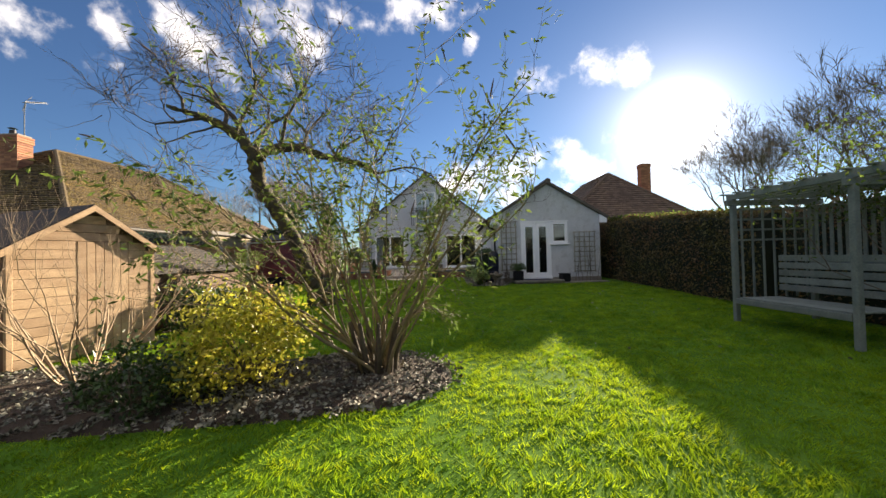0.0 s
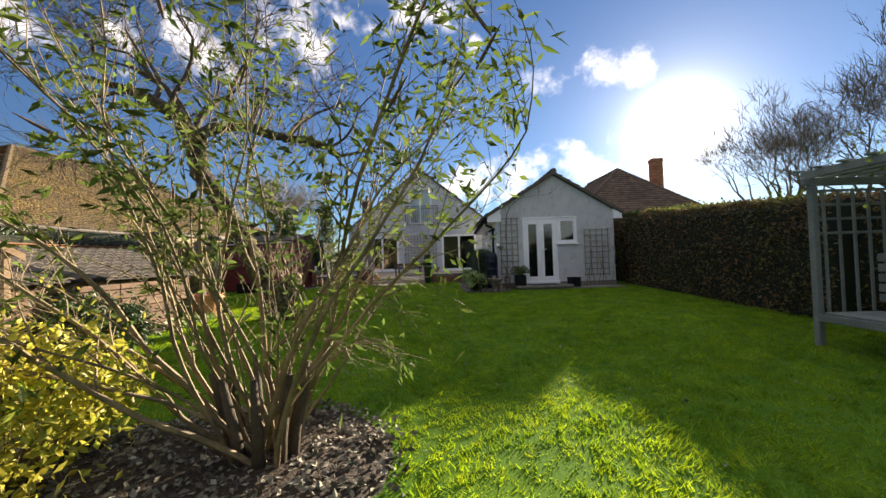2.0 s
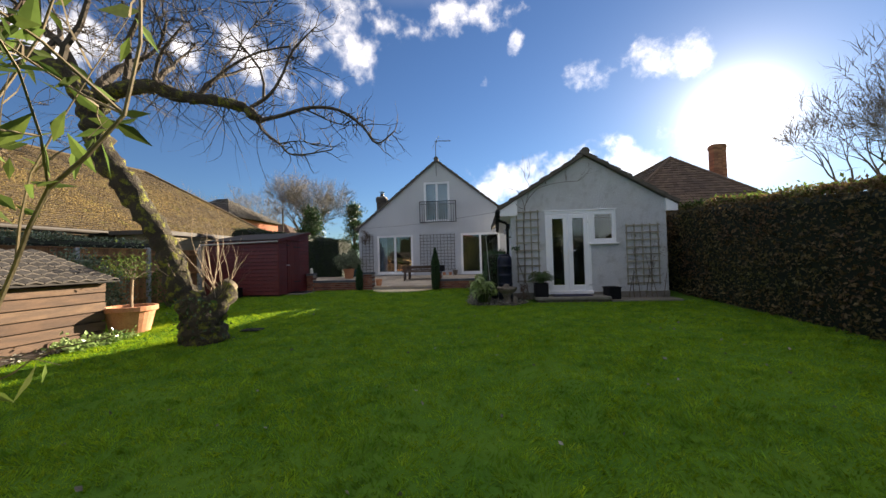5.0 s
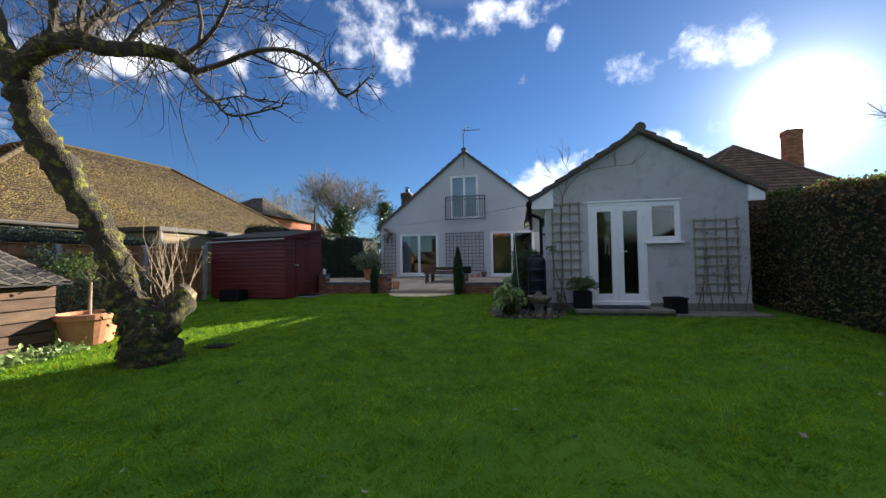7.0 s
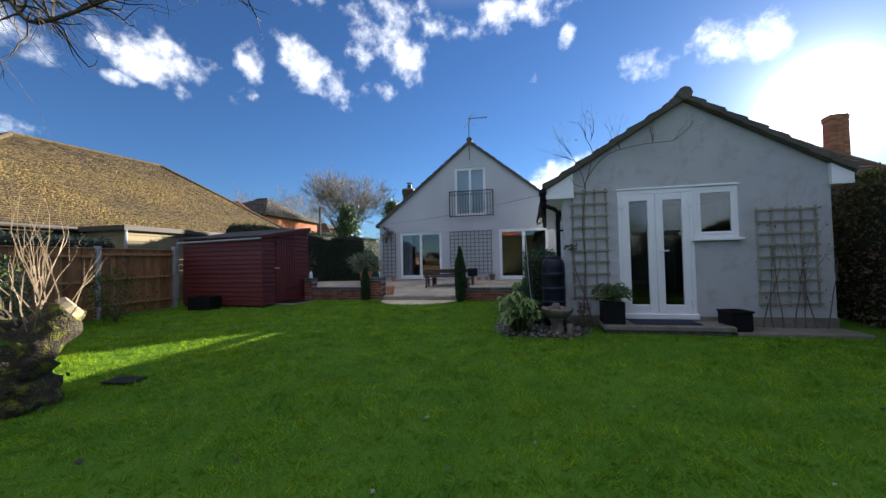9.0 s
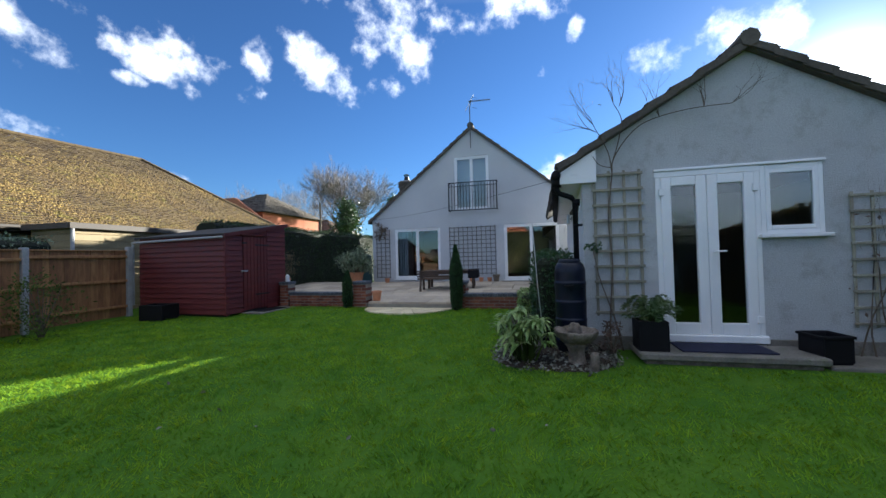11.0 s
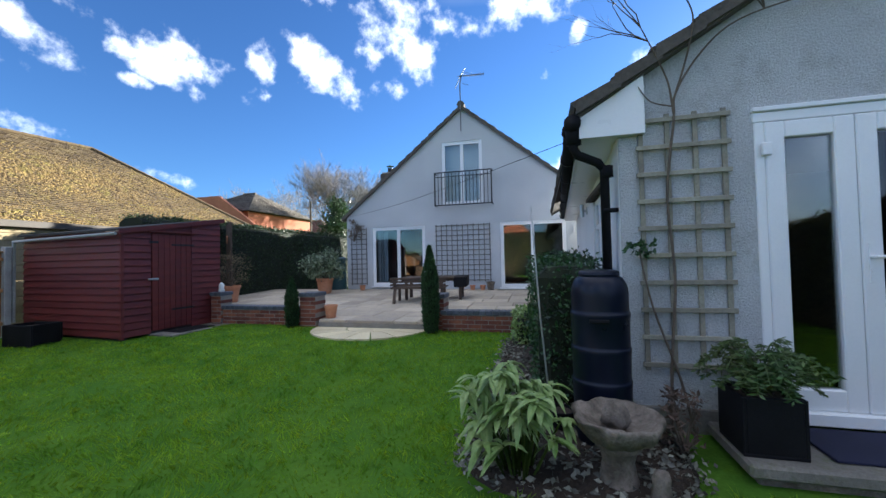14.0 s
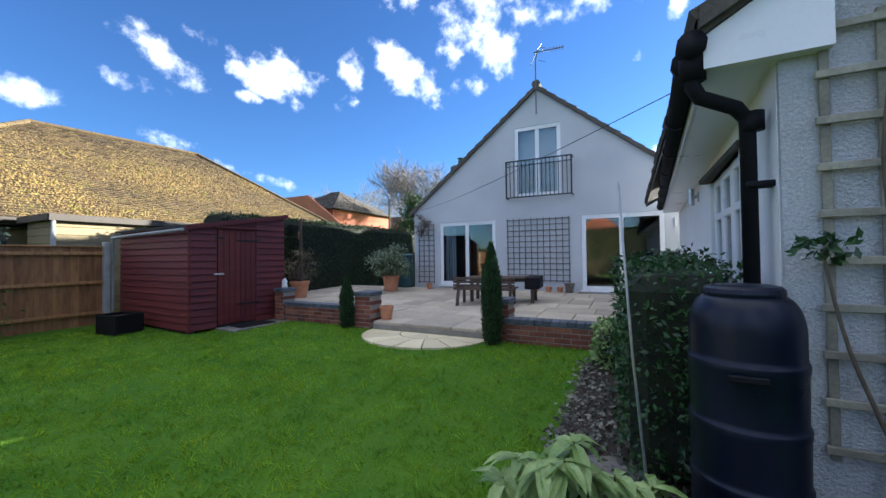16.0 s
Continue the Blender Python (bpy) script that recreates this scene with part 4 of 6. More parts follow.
def moss(parent, a, b, c, d, count, seed):
    """Cushions of moss strewn over a roof slope with the corners a, b (eave) and c, d (ridge)."""
    rg = rng_of(seed)
    a, b, c, d = (np.array(p, float) for p in (a, b, c, d))
    v = 1 - np.sqrt(rg.uniform(.02, 1, count))
    u = rg.uniform(.01, .99, count)
    low, top = a + (b - a) * u[:, None], d + (c - d) * u[:, None]
    mid = low + (top - low) * v[:, None]
    up = np.cross(b - a, d - a)
    up = up / np.linalg.norm(up) * (1 if up[2] > 0 else -1)
    s1 = (b - a) / np.linalg.norm(b - a)
    s2 = np.cross(up, s1)
    patch = np.array([noise.noise(Vector(m) * .55) for m in mid])
    size = rg.uniform(.016, .042, count) * (1 + .9 * patch)
    g = Geo()
    for m, r in zip(mid, size):
        base = len(g.v)
        turn = rg.uniform(0, 1.2)
        for k in range(5):
            w = turn + k * 1.2566
            g.v.append(tuple(m + (s1 * math.cos(w) * 1.3 + s2 * math.sin(w)) * r * rg.uniform(.7, 1.2) + up * .03))
        g.v.append(tuple(m + up * (.04 + r * .7)))
        g.f += [[base + k, base + (k + 1) % 5, base + 5] for k in range(5)]
    part("moss", g, M_MOSS, parent, "cushions of moss on the tiles", local=False, kind="stuff")


build_left_house()
aerial(-16.55, 14.9, 6.3, 1.5, 10, .3)
out_b = thing("outbuilding", "cream boarded flat-roofed outbuilding behind the fence", "outbuilding", (-9.8, 17.2, 0.1))
for i in range(13):
    part("board", Geo().box((-9.22, 14.9, .1 + i * .17), (-9.2, 20.4, .262 + i * .17), .006).box((-10.6, 14.88, .1 + i * .17), (-9.2, 14.9, .262 + i * .17), .006), M_CREAM, out_b, local=False)
part("roof", Geo().box((-10.7, 14.78, 2.31), (-9.1, 20.5, 2.40), .01), M_DARKTILE, out_b, local=False)
part("fascia", Geo().box((-9.1, 14.76, 2.26), (-9.07, 20.5, 2.40), .004).box((-10.7, 14.74, 2.26), (-9.1, 14.77, 2.40), .004), M_GUTTER, out_b, "brown-grey fascia", local=False)
part("downpipe", Geo().tube([(-9.12, 14.84, 2.3), (-9.12, 14.84, .1)], .04, 8), M_LEAD, out_b, local=False)


# ---- hedges ----
def hedge(name, label, outline, z0, z1, depth, material, count, leaf, seed, core=M_LEAFSHADE, lumpy=.07):
    """A clipped hedge along a line of (x, y): a near-black core painted as its inner shade, and many small leaves over
    faces and top.
    """
    ob = thing(name, label, "hedge", (*outline[0], z0))
    g, lv, rng = Geo(), Geo(), rng_of(seed)
    total = sum((Vector(b) - Vector(a)).length for a, b in zip(outline, outline[1:]))
    tops = z1 if isinstance(z1, (list, tuple)) else [z1] * len(outline)
    for a, b, ta, tb in zip(outline, outline[1:], tops, tops[1:]):
        a, b = Vector(a), Vector(b)
        d = (b - a).normalized()
        s = Vector((-d.y, d.x)) * depth / 2
        k = max(2, int((b - a).length / .5))
        rows = []
        for i in range(k + 1):
            p = a.lerp(b, i / k)
            z1 = ta + (tb - ta) * i / k
            ring = []
            for off, z in ((-.86, z0), (-.9, z0 + (z1 - z0) * .55), (-.82, z1 - .16), (-.5, z1 - .06), (.5, z1 - .06), (.82, z1 - .16), (.9, z0 + (z1 - z0) * .55), (.86, z0)):
                w = lumpy * noise.noise(Vector((p.x * 1.3, p.y * 1.3, z * 1.7 + off)))
                ring.append((p.x + s.x * (off + w), p.y + s.y * (off + w), z + w * .6))
            rows.append(ring)
        base = len(g.v)
        for ring in rows:
            g.v += ring
        for i in range(k):
            for q in range(7):
                c = base + i * 8 + q
                g.f.append([c, c + 8, c + 9, c + 1])
        g.f.append([base + q for q in range(8)])
        g.f.append([base + k * 8 + q for q in range(8)])
        n = int(count * (b - a).length / total)
        u = rng.uniform(0, 1, n)
        which = rng.uniform(0, 1, n)
        off = np.where(which < .4, -1.0, np.where(which < .62, 1.0, rng.uniform(-1, 1, n)))
        z1 = ta + (tb - ta) * u
        z = np.where(which < .62, z0 + (z1 - z0) * rng.uniform(0, 1, n), z1)
        px, py = a.x + (b.x - a.x) * u, a.y + (b.y - a.y) * u
        w = np.array([noise.noise(Vector((x * 1.3, y * 1.3, zz * 1.7))) for x, y, zz in zip(px, py, z)]) * lumpy * 1.5
        off = off * (1 + w) + rng.normal(0, .05, n)
        pts = np.stack([px + s.x * off, py + s.y * off, z + w * .8 + rng.normal(0, .03, n)], 1)
        lv.leaves(pts, leaf, rng, .55)
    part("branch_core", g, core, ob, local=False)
    part("foliage", lv, material, ob, local=False, kind="stuff")
    return ob


hedge("hedge", "tall clipped dark evergreen hedge", [(-7.9, 17.4), (-7.8, 28.5)], .1, 2.58, .9, M_HEDGE, 26000, .06, 11)
# Run past y 14.4 is out of view, added to shade the lawn
hedge("hedge", "tall beech and evergreen boundary hedge, brown in winter", [(7.6, 19.5), (7.2, 14.4), (7.08, 10.3), (7.0, 7.2)], -.2, (2.65, 2.45, 2.12, 1.92), 1.0, M_BEECH, 34000, .07, 12)
hedge("hedge", "tall boundary hedge behind the arbour", [(7.3, 7.2), (7.3, -6.5)], -.4, 1.9, .9, M_BEECH, 14000, .08, 13)
hedge("hedge", "tall evergreen hedge at the garden's far end", [(-8.6, -6.2), (7.6, -6.2)], -.5, 3.8, .9, M_HEDGE, 20000, .10, 14)
hedge("hedge", "ivy-clad hedge behind the old fence", [(-8.65, 3.0), (-8.65, 14.0)], -.2, 1.95, .7, M_VARIE, 9000, .07, 15)
# sprigs of ivy and bramble on top of the right hedge
iv = Geo()
r_ = rng_of(5)
iv_y = r_.uniform(7.5, 14.3, 2600)
iv.leaves(np.stack([r_.uniform(6.6, 7.6, 2600), iv_y, 1.88 + .078 * (iv_y - 7.2) + np.abs(r_.normal(0, .07, 2600))], 1), .07, r_, .6)
single("ivy", iv, M_BUD, "sunlit ivy sprigs over the hedge top", "ivy", kind="stuff")


# ---- branches ----
def grow(g, p, d, length, r, depth, rnd, spread=.55, up=.1, kids=3, tips=None, bend=.25, n=5, shrink=.62):
    """A limb that bends, tapers and forks."""
    p, d = Vector(p), Vector(d).normalized()
    pts, rad = [p.copy()], [r]
    segs = 4 if depth > 0 else 3
    side = []
    for i in range(segs):
        d = (d + Vector((rnd.uniform(-1, 1), rnd.uniform(-1, 1), rnd.uniform(-1, 1))) * bend + Vector((0, 0, up))).normalized()
        p = p + d * length / segs
        pts.append(p.copy())
        rad.append(r * (1 - .5 * (i + 1) / segs) if depth else r * (1 - .8 * (i + 1) / segs))
        if i:
            side.append((p.copy(), d.copy(), rad[-1]))
    g.tube(pts, rad, n if depth > 1 else max(3, n - 2), False)
    if tips is not None:
        tips.append((pts[-1], d, depth))
        if depth < 2:
            tips += [(q, dd, depth) for q, dd, _ in side]
    if depth <= 0:
        return
    for k in range(kids):
        q, dd, rr = side[rnd.randrange(len(side))] if k else (pts[-1], d, rad[-1])
        e = (dd + Vector((rnd.uniform(-1, 1), rnd.uniform(-1, 1), rnd.uniform(-.7, 1))) * spread).normalized()
        grow(g, q, e, length * shrink * rnd.uniform(.75, 1.2), rr * .68, depth - 1, rnd, spread, up, kids, tips, bend, n, shrink)


def smooth_line(pts, k=4):
    out = []
    P = [Vector(p) for p in pts]
    for i in range(len(P) - 1):
        a, b, c, d = P[max(i - 1, 0)], P[i], P[i + 1], P[min(i + 2, len(P) - 1)]
        for t in range(k):
            u = t / k
            out.append(.5 * ((2 * b) + (c - a) * u + (2 * a - 5 * b + 4 * c - d) * u * u + (3 * b - a - 3 * c + d) * u ** 3))
    out.append(P[-1])
    return out


# old leaning apple tree
def build_apple():
    ob = thing("apple_tree", "old leaning apple tree with mossy bark, bare in winter", "tree", (-3.13, 9.3, -.03))
    rnd = random.Random(21)

    def knobbly(pts, radii, n=14, seed=0):
        line = smooth_line(pts, 6)
        k = len(line)
        rr = []
        for i in range(k):
            u = i / (k - 1) * (len(radii) - 1)
            j = min(int(u), len(radii) - 2)
            rr.append((radii[j] + (radii[j + 1] - radii[j]) * (u - j)) * (1 + .10 * math.sin(i * 2.1 + seed) * rnd.uniform(.3, 1)))
        g = Geo().tube(line, rr, n)
        g.v = [tuple(Vector(p) + Vector((1, 1, .6)) * .06 * noise.noise(Vector(p) * 8)) for p in g.v]
        return g

    part("trunk", knobbly([(-3.10, 9.32, -.15), (-3.12, 9.32, .1), (-3.2, 9.32, .45), (-3.42, 9.30, .72), (-3.56, 9.26, 1.1), (-3.70, 9.22, 1.55), (-3.93, 9.12, 2.0), (-4.16, 9.02, 2.5), (-4.44, 8.92, 2.95), (-4.50, 8.84, 3.35), (-4.54, 8.78, 3.75)],
                           [.36, .33, .28, .20, .17, .165, .16, .165, .18, .17, .15], 16), M_BARK, ob, "mossy fissured bark", True, False)
    part("limb", knobbly([(-4.5, 8.80, 3.6), (-4.72, 8.7, 4.02), (-5.15, 8.6, 4.36), (-5.7, 8.6, 4.62), (-6.1, 8.6, 4.75), (-6.5, 8.6, 4.9)], [.14, .125, .11, .085, .06, .03], 10, 3), M_BARK, ob, "mossy rising limb", True, False)
    part("stump_limb", knobbly([(-3.05, 9.35, .3), (-2.98, 9.45, .55), (-2.86, 9.62, .85)], [.22, .19, .15], 12, 2), M_BARK, ob, "sawn-off side limb", True, False)
    part("cut_face", Geo().tube([(-2.87, 9.605, .84), (-2.84, 9.65, .885)], [.135, .11], 12), M_CUT, ob, "weathered pale saw cut", local=False)
    part("limb", knobbly([(-4.48, 8.82, 3.58), (-4.25, 8.76, 3.78), (-3.87, 8.7, 3.86), (-3.29, 8.6, 3.80), (-2.76, 8.5, 3.58), (-2.1, 8.4, 3.42), (-1.74, 8.4, 3.28), (-1.53, 8.4, 3.12)], [.12, .12, .115, .10, .08, .07, .06, .05], 10, 4), M_BARK, ob, "crooked horizontal limb", True, False)
    tw = Geo()
    for line, r in (([(-1.55, 8.4, 3.12), (-1.24, 8.4, 3.17), (-.84, 8.4, 3.25), (-.45, 8.4, 3.19), (-.14, 8.4, 2.96), (.05, 8.4, 2.72), (.29, 8.4, 2.87)], .032),
                    ([(-1.60, 8.4, 3.13), (-1.45, 8.36, 2.93), (-1.23, 8.3, 2.76), (-1.03, 8.3, 2.60), (-.52, 8.3, 2.64)], .026),
                    ([(-.92, 8.4, 3.24), (-.6, 8.45, 3.08), (-.35, 8.45, 3.0), (-.12, 8.45, 3.05)], .012),
                    ([(-1.23, 8.3, 2.76), (-.95, 8.3, 2.78), (-.75, 8.3, 2.72)], .010),
                    ([(-1.74, 8.4, 3.28), (-1.45, 8.42, 3.45), (-1.28, 8.45, 3.7), (-1.12, 8.5, 4.1), (-.8, 8.5, 4.4)], .03),
                    ([(-2.5, 8.45, 3.5), (-2.2, 8.5, 3.85), (-1.7, 8.5, 4.1), (-1.2, 8.55, 4.2)], .03),
                    ([(-3.3, 8.6, 3.8), (-3.1, 8.5, 4.2), (-2.75, 8.5, 4.6)], .04)):
        sm = smooth_line(line, 4)
        tw.tube(sm, [r * (1 - .75 * i / len(sm)) for i in range(len(sm))], 5, False)
        for q in sm[2:]:
            for _ in range(2):
                e = Vector((rnd.uniform(-.3, 1), rnd.uniform(-.6, .6), rnd.uniform(-.9, .8)))
                grow(tw, q, e, rnd.uniform(.12, .38), .007, 1, rnd, .8, 0, 2, None, .4, 4)
    part("branch", tw, M_BARKDARK, ob, local=False)
    limbs, fine, tips = Geo(), Geo(), []
    for p, d, ln, r in (((-4.7, 8.7, 4.0), (-.3, -.1, 1), 1.5, .08), ((-4.5, 8.78, 3.75), (.15, .3, 1), 1.6, .09), ((-3.87, 8.7, 3.86), (.3, -.2, .9), 1.4, .055), ((-5.15, 8.6, 4.36), (-.4, .2, .8), 1.6, .06), ((-2.5, 8.45, 3.5), (.5, .2, .7), 1.1, .035), ((-3.3, 8.6, 3.8), (-.1, .3, 1), 1.3, .05),
                        ((-5.6, 8.6, 4.58), (-1.0, -.1, .1), 1.3, .045), ((-6.1, 8.6, 4.75), (-.6, .3, .7), 1.3, .04), ((-4.9, 8.65, 4.2), (.2, -.5, 1), 1.5, .06), ((-5.3, 8.6, 4.4), (-.8, -.3, -.25), 1.2, .03), ((-1.5, 8.4, 3.4), (.3, .1, 1), 1.0, .022)):
        limbs = Geo()
        grow(limbs, p, d, ln, r, 3, rnd, .9, .03, 3, tips, .42)
        part("limb", limbs, M_BARKDARK, ob, local=False)
    for q, d, dep in tips:
        if rnd.random() < .75:
            e = d * .8 + Vector((rnd.uniform(-1, 1), rnd.uniform(-1, 1), rnd.uniform(-.8, .9)))
            grow(fine, q, e, rnd.uniform(.3, .85), .007, 1, rnd, .9, 0, 2, None, .4, 4)
    for k in range(130):
        u = rnd.random()
        q = Vector((-4.3, 8.75, 3.72)).lerp(Vector((-1.5, 8.38, 3.15)), u) + Vector((0, 0, .2 * math.sin(u * 3.14)))
        e = Vector((rnd.uniform(-.7, .7), rnd.uniform(-.7, .7), rnd.uniform(-.6, 1.2)))
        grow(fine, q, e, rnd.uniform(.3, .9), .007, 1, rnd, .6, .03, 2, None, .25, 4)
    part("twig_mass", fine, M_BARKDARK, ob, "fine bare twigs", local=False, kind="stuff")
    sh = Geo()
    for k in range(20):
        p = Vector((-2.95 + rnd.uniform(-.2, .15), 9.5 + rnd.uniform(-.15, .15), .65 + rnd.uniform(-.1, .2)))
        d = Vector((rnd.uniform(-1.1, 1.1), rnd.uniform(-.6, .6), rnd.uniform(.4, 1.3)))
        grow(sh, p, d, rnd.uniform(.45, 1.0), .008, 1, rnd, .6, .1, 3, None, .22, 4, .55)
    part("shoot_mass", sh, M_PALETWIG, ob, "pale young shoots from the stump", local=False, kind="stuff")
    lv = Geo()
    rg = rng_of(9)
    pts = np.array([tuple(q) for q, _, d in tips if d < 2])
    keep = pts[rg.uniform(0, 1, len(pts)) < .3]
    lv.leaves(keep, .06, rg, .6)
    ivy = np.stack([rg.normal(-3.12, .17, 420), rg.normal(9.2, .14, 420), rg.uniform(-.02, .7, 420)], 1)
    part("ivy_leaves", Geo().leaves(ivy, .06, rg, .6), M_DARKLEAF, ob, "dark ivy round the stump", local=False, kind="stuff")
    part("withered_leaves", lv, M_PUTTY, ob, local=False, kind="stuff")


build_apple()


# big buddleia in the island bed
def build_buddleia():
    ob = thing("buddleia", "tall sparse buddleia bush with narrow leaves and dead flower heads", "shrub", (-.85, 3.8, -.16))
    rnd, rg = random.Random(8), rng_of(31)
    stems, leaf_at, leaf_way, heads = Geo(), [], [], Geo()
    def leafy(q, way, count):
        for _ in range(count):
            leaf_at.append(tuple(q + Vector((rnd.uniform(-.04, .04), rnd.uniform(-.04, .04), rnd.uniform(-.05, .03)))))
            leaf_way.append(tuple(way * .5 + Vector((rnd.uniform(-1, 1), rnd.uniform(-1, 1), rnd.uniform(-.8, .4)))))

    def shoot(p, d, ln, r, segs, zig, sag):
        """One thin crooked shoot; gives its joints."""
        pts, ways = [p.copy()], [d.copy()]
        for i in range(segs):
            d = (d + Vector((rnd.uniform(-zig, zig), rnd.uniform(-zig, zig), rnd.uniform(-zig, zig) * .6 - sag * i))).normalized()
            p = p + d * ln / segs
            if p.x > .38 + .18 * max(p.z, 0):
                d.x = min(d.x, .02)
            if p.y > 4.5:
                d.y = min(d.y, -.05)
            if p.y < 2.95:
                d.y = max(d.y, .05)
            pts.append(p.copy())
            ways.append(d.copy())
        return pts, ways, [r * (1 - .8 * i / segs) for i in range(segs + 1)]

    for k in range(27):
        a = rnd.uniform(0, 2 * math.pi)
        lean = rnd.uniform(.08, .5) if k > 13 else rnd.uniform(.5, .9)
        if k < 7:
            a = rnd.uniform(2.2, 4.3)
        d = Vector((math.cos(a) * lean * (1.15 if math.cos(a) < 0 else .8), math.sin(a) * lean * (.4 if math.sin(a) > 0 else .8), 1)).normalized()
        if k in (3, 6, 9, 12, 15):
            d = Vector((rnd.uniform(.3, .46), rnd.uniform(-.1, .2), 1)).normalized()
        p = Vector((-.85 + rnd.uniform(-.17, .17), 3.8 + rnd.uniform(-.14, .14), -.2))
        pts, ways, rad = shoot(p, d, rnd.uniform(2.4, 3.6), rnd.uniform(.010, .023), 11, .2, .006 if lean > .5 else 0)
        part("stem", Geo().tube(smooth_line(pts, 2), [rad[0] * (1 - .85 * i / 22) for i in range(23)], 6), M_STEM, ob, local=False)
        for i in range(2, 12):
            for _ in range(rnd.choice((1, 1, 2) if i > 3 else (0, 1))):
                e = (ways[i] * .9 + Vector((rnd.uniform(-1, 1), rnd.uniform(-1, 1), rnd.uniform(-.3, .4))) * .6).normalized()
                low = pts[i].z < .9
                sp, sw, sr = shoot(pts[i], e, rnd.uniform(.35, .95), max(rad[i] * .5, .0035), 5, .2, .012)
                stems.tube(sp, sr, 4, False)
                for q, w in zip(sp[1:], sw[1:]):
                    leafy(q, w, rnd.choice((0, 0, 1, 2)) if low else rnd.choice((1, 2, 3, 4)))
                    if rnd.random() < .55:
                        f = (w + Vector((rnd.uniform(-1, 1), rnd.uniform(-1, 1), rnd.uniform(-.7, .5)))).normalized()
                        tp, tw_, tr = shoot(q, f, rnd.uniform(.1, .3), .0028, 3, .25, .03)
                        stems.tube(tp, tr, 3, False)
                        leafy(tp[-1], tw_[-1], rnd.choice((0, 1, 2)) if low else rnd.choice((2, 3, 5)))
                if rnd.random() < .22 and sp[-1].z > 1.5:
                    w = sw[-1]
                    heads.tube([sp[-1], sp[-1] + w * .05, sp[-1] + w * .13, sp[-1] + w * .2], [.004, .009, .008, .002], 5)
    for k in range(8):
        a = rnd.uniform(-.5, .9)
        p = Vector((-.75 + rnd.uniform(-.1, .15), 3.85 + rnd.uniform(-.1, .15), rnd.uniform(0, .7)))
        d = Vector((math.cos(a) * .8, math.sin(a) * .5, rnd.uniform(.5, 1.1))).normalized()
        pts, ways, rad = shoot(p, d, rnd.uniform(.9, 1.35), .008, 9, .14, .045)
        part("stem", Geo().tube(pts, rad, 5), M_STEM, ob, local=False)
        for q, w in zip(pts[3:], ways[3:]):
            for _ in range(2):
                f = (w + Vector((rnd.uniform(-1, 1), rnd.uniform(-1, 1), rnd.uniform(-1, .4)))).normalized()
                tp, tw_, tr = shoot(q, f, rnd.uniform(.12, .38), .003, 4, .25, .05)
                stems.tube(tp, tr, 3, False)
                leafy(tp[-1], tw_[-1], rnd.choice((0, 1, 2)))
    part("shoot_mass", stems, M_STEM, ob, "bare brown arching shoots", local=False, kind="stuff")
    g = Geo().leaves(leaf_at, .085, rg, .30, leaf_way, .25)
    part("leaves", g, M_BUD, ob, "narrow grey-green leaves", local=False, kind="stuff")
    part("dry_bloom", heads, M_PUTTY, ob, "dry brown flower spikes", local=False, kind="stuff")
    for k in range(9):
        a = k * .7
        part("base_wood", Geo().tube([(-.85 + .16 * math.cos(a), 3.8 + .14 * math.sin(a), -.25), (-.85 + .2 * math.cos(a), 3.8 + .17 * math.sin(a), .05), (-.85 + .3 * math.cos(a), 3.8 + .25 * math.sin(a), .45)], [.05, .036, .02], 8), M_BARKDARK, ob, "thick woody base", True, False)


build_buddleia()


def leafy_shrub(name, label, at, rx, ry, rz_, count, leaf, material, stem_material, seed, aspect=.45, stems=22, droop=.1, clumps=26, inner=.55):
    """A shrub of branching stems with its leaves in uneven clumps."""
    ob = thing(name, label, "shrub", at)
    rnd, rg = random.Random(seed), rng_of(seed)
    st, pts = Geo(), []
    for k in range(clumps):
        a, h = rnd.uniform(0, 2 * math.pi), rnd.uniform(.12, 1) ** .8
        wide = math.sqrt(max(0, 1 - (h - .45) ** 2 / .5)) * rnd.uniform(inner, 1)
        c = Vector((math.cos(a) * rx * wide, math.sin(a) * ry * wide, h * rz_))
        if k < stems:
            st.tube(smooth_line([(0, 0, 0), (c.x * .35, c.y * .35, c.z * .5), tuple(c)], 3), [.011 - .0014 * i for i in range(7)], 5, False)
        s = rnd.uniform(.6, 1.2) * .24 * (rx + ry) / 2
        m = rg.normal(0, 1, (count // clumps, 3)) * s * np.array([1, 1, .8]) + np.array(c)
        pts.append(m[m[:, 2] > .01])
    part("stem_mass", st, stem_material, ob, kind="stuff")
    pts = np.concatenate(pts)
    part("leaves", Geo().leaves(pts, leaf, rg, aspect, None, droop), material, ob, kind="stuff")
    return ob


leafy_shrub("golden_shrub", "golden yellow-leaved shrub catching the sun", (-2.1, 3.45, -.16), .64, .56, .86, 5200, .06, M_YEL, M_TWIG, 3, .5, 26, .1, 34, .4)
leafy_shrub("dark_shrub", "dark low evergreen shrub in the bed", (-2.9, 3.0, -.2), .5, .4, .55, 2200, .06, M_DARKLEAF, M_TWIG, 4)
leafy_shrub("dark_shrub", "dark evergreen shrub beside the timber shed", (-4.5, 6.6, -.1), .55, .5, .75, 2600, .09, M_DARKLEAF, M_TWIG, 6)
leafy_shrub("variegated_shrub", "pale variegated shrub by the fence", (-7.3, 11.2, -.02), .6, .6, 1.5, 2600, .08, M_VARIE, M_TWIG, 7)
leafy_shrub("fuchsia_shrub", "thin leafy shrub along the fence", (-7.2, 13.2, 0), .5, .6, 1.1, 1100, .06, M_BUD, M_TWIG, 17)

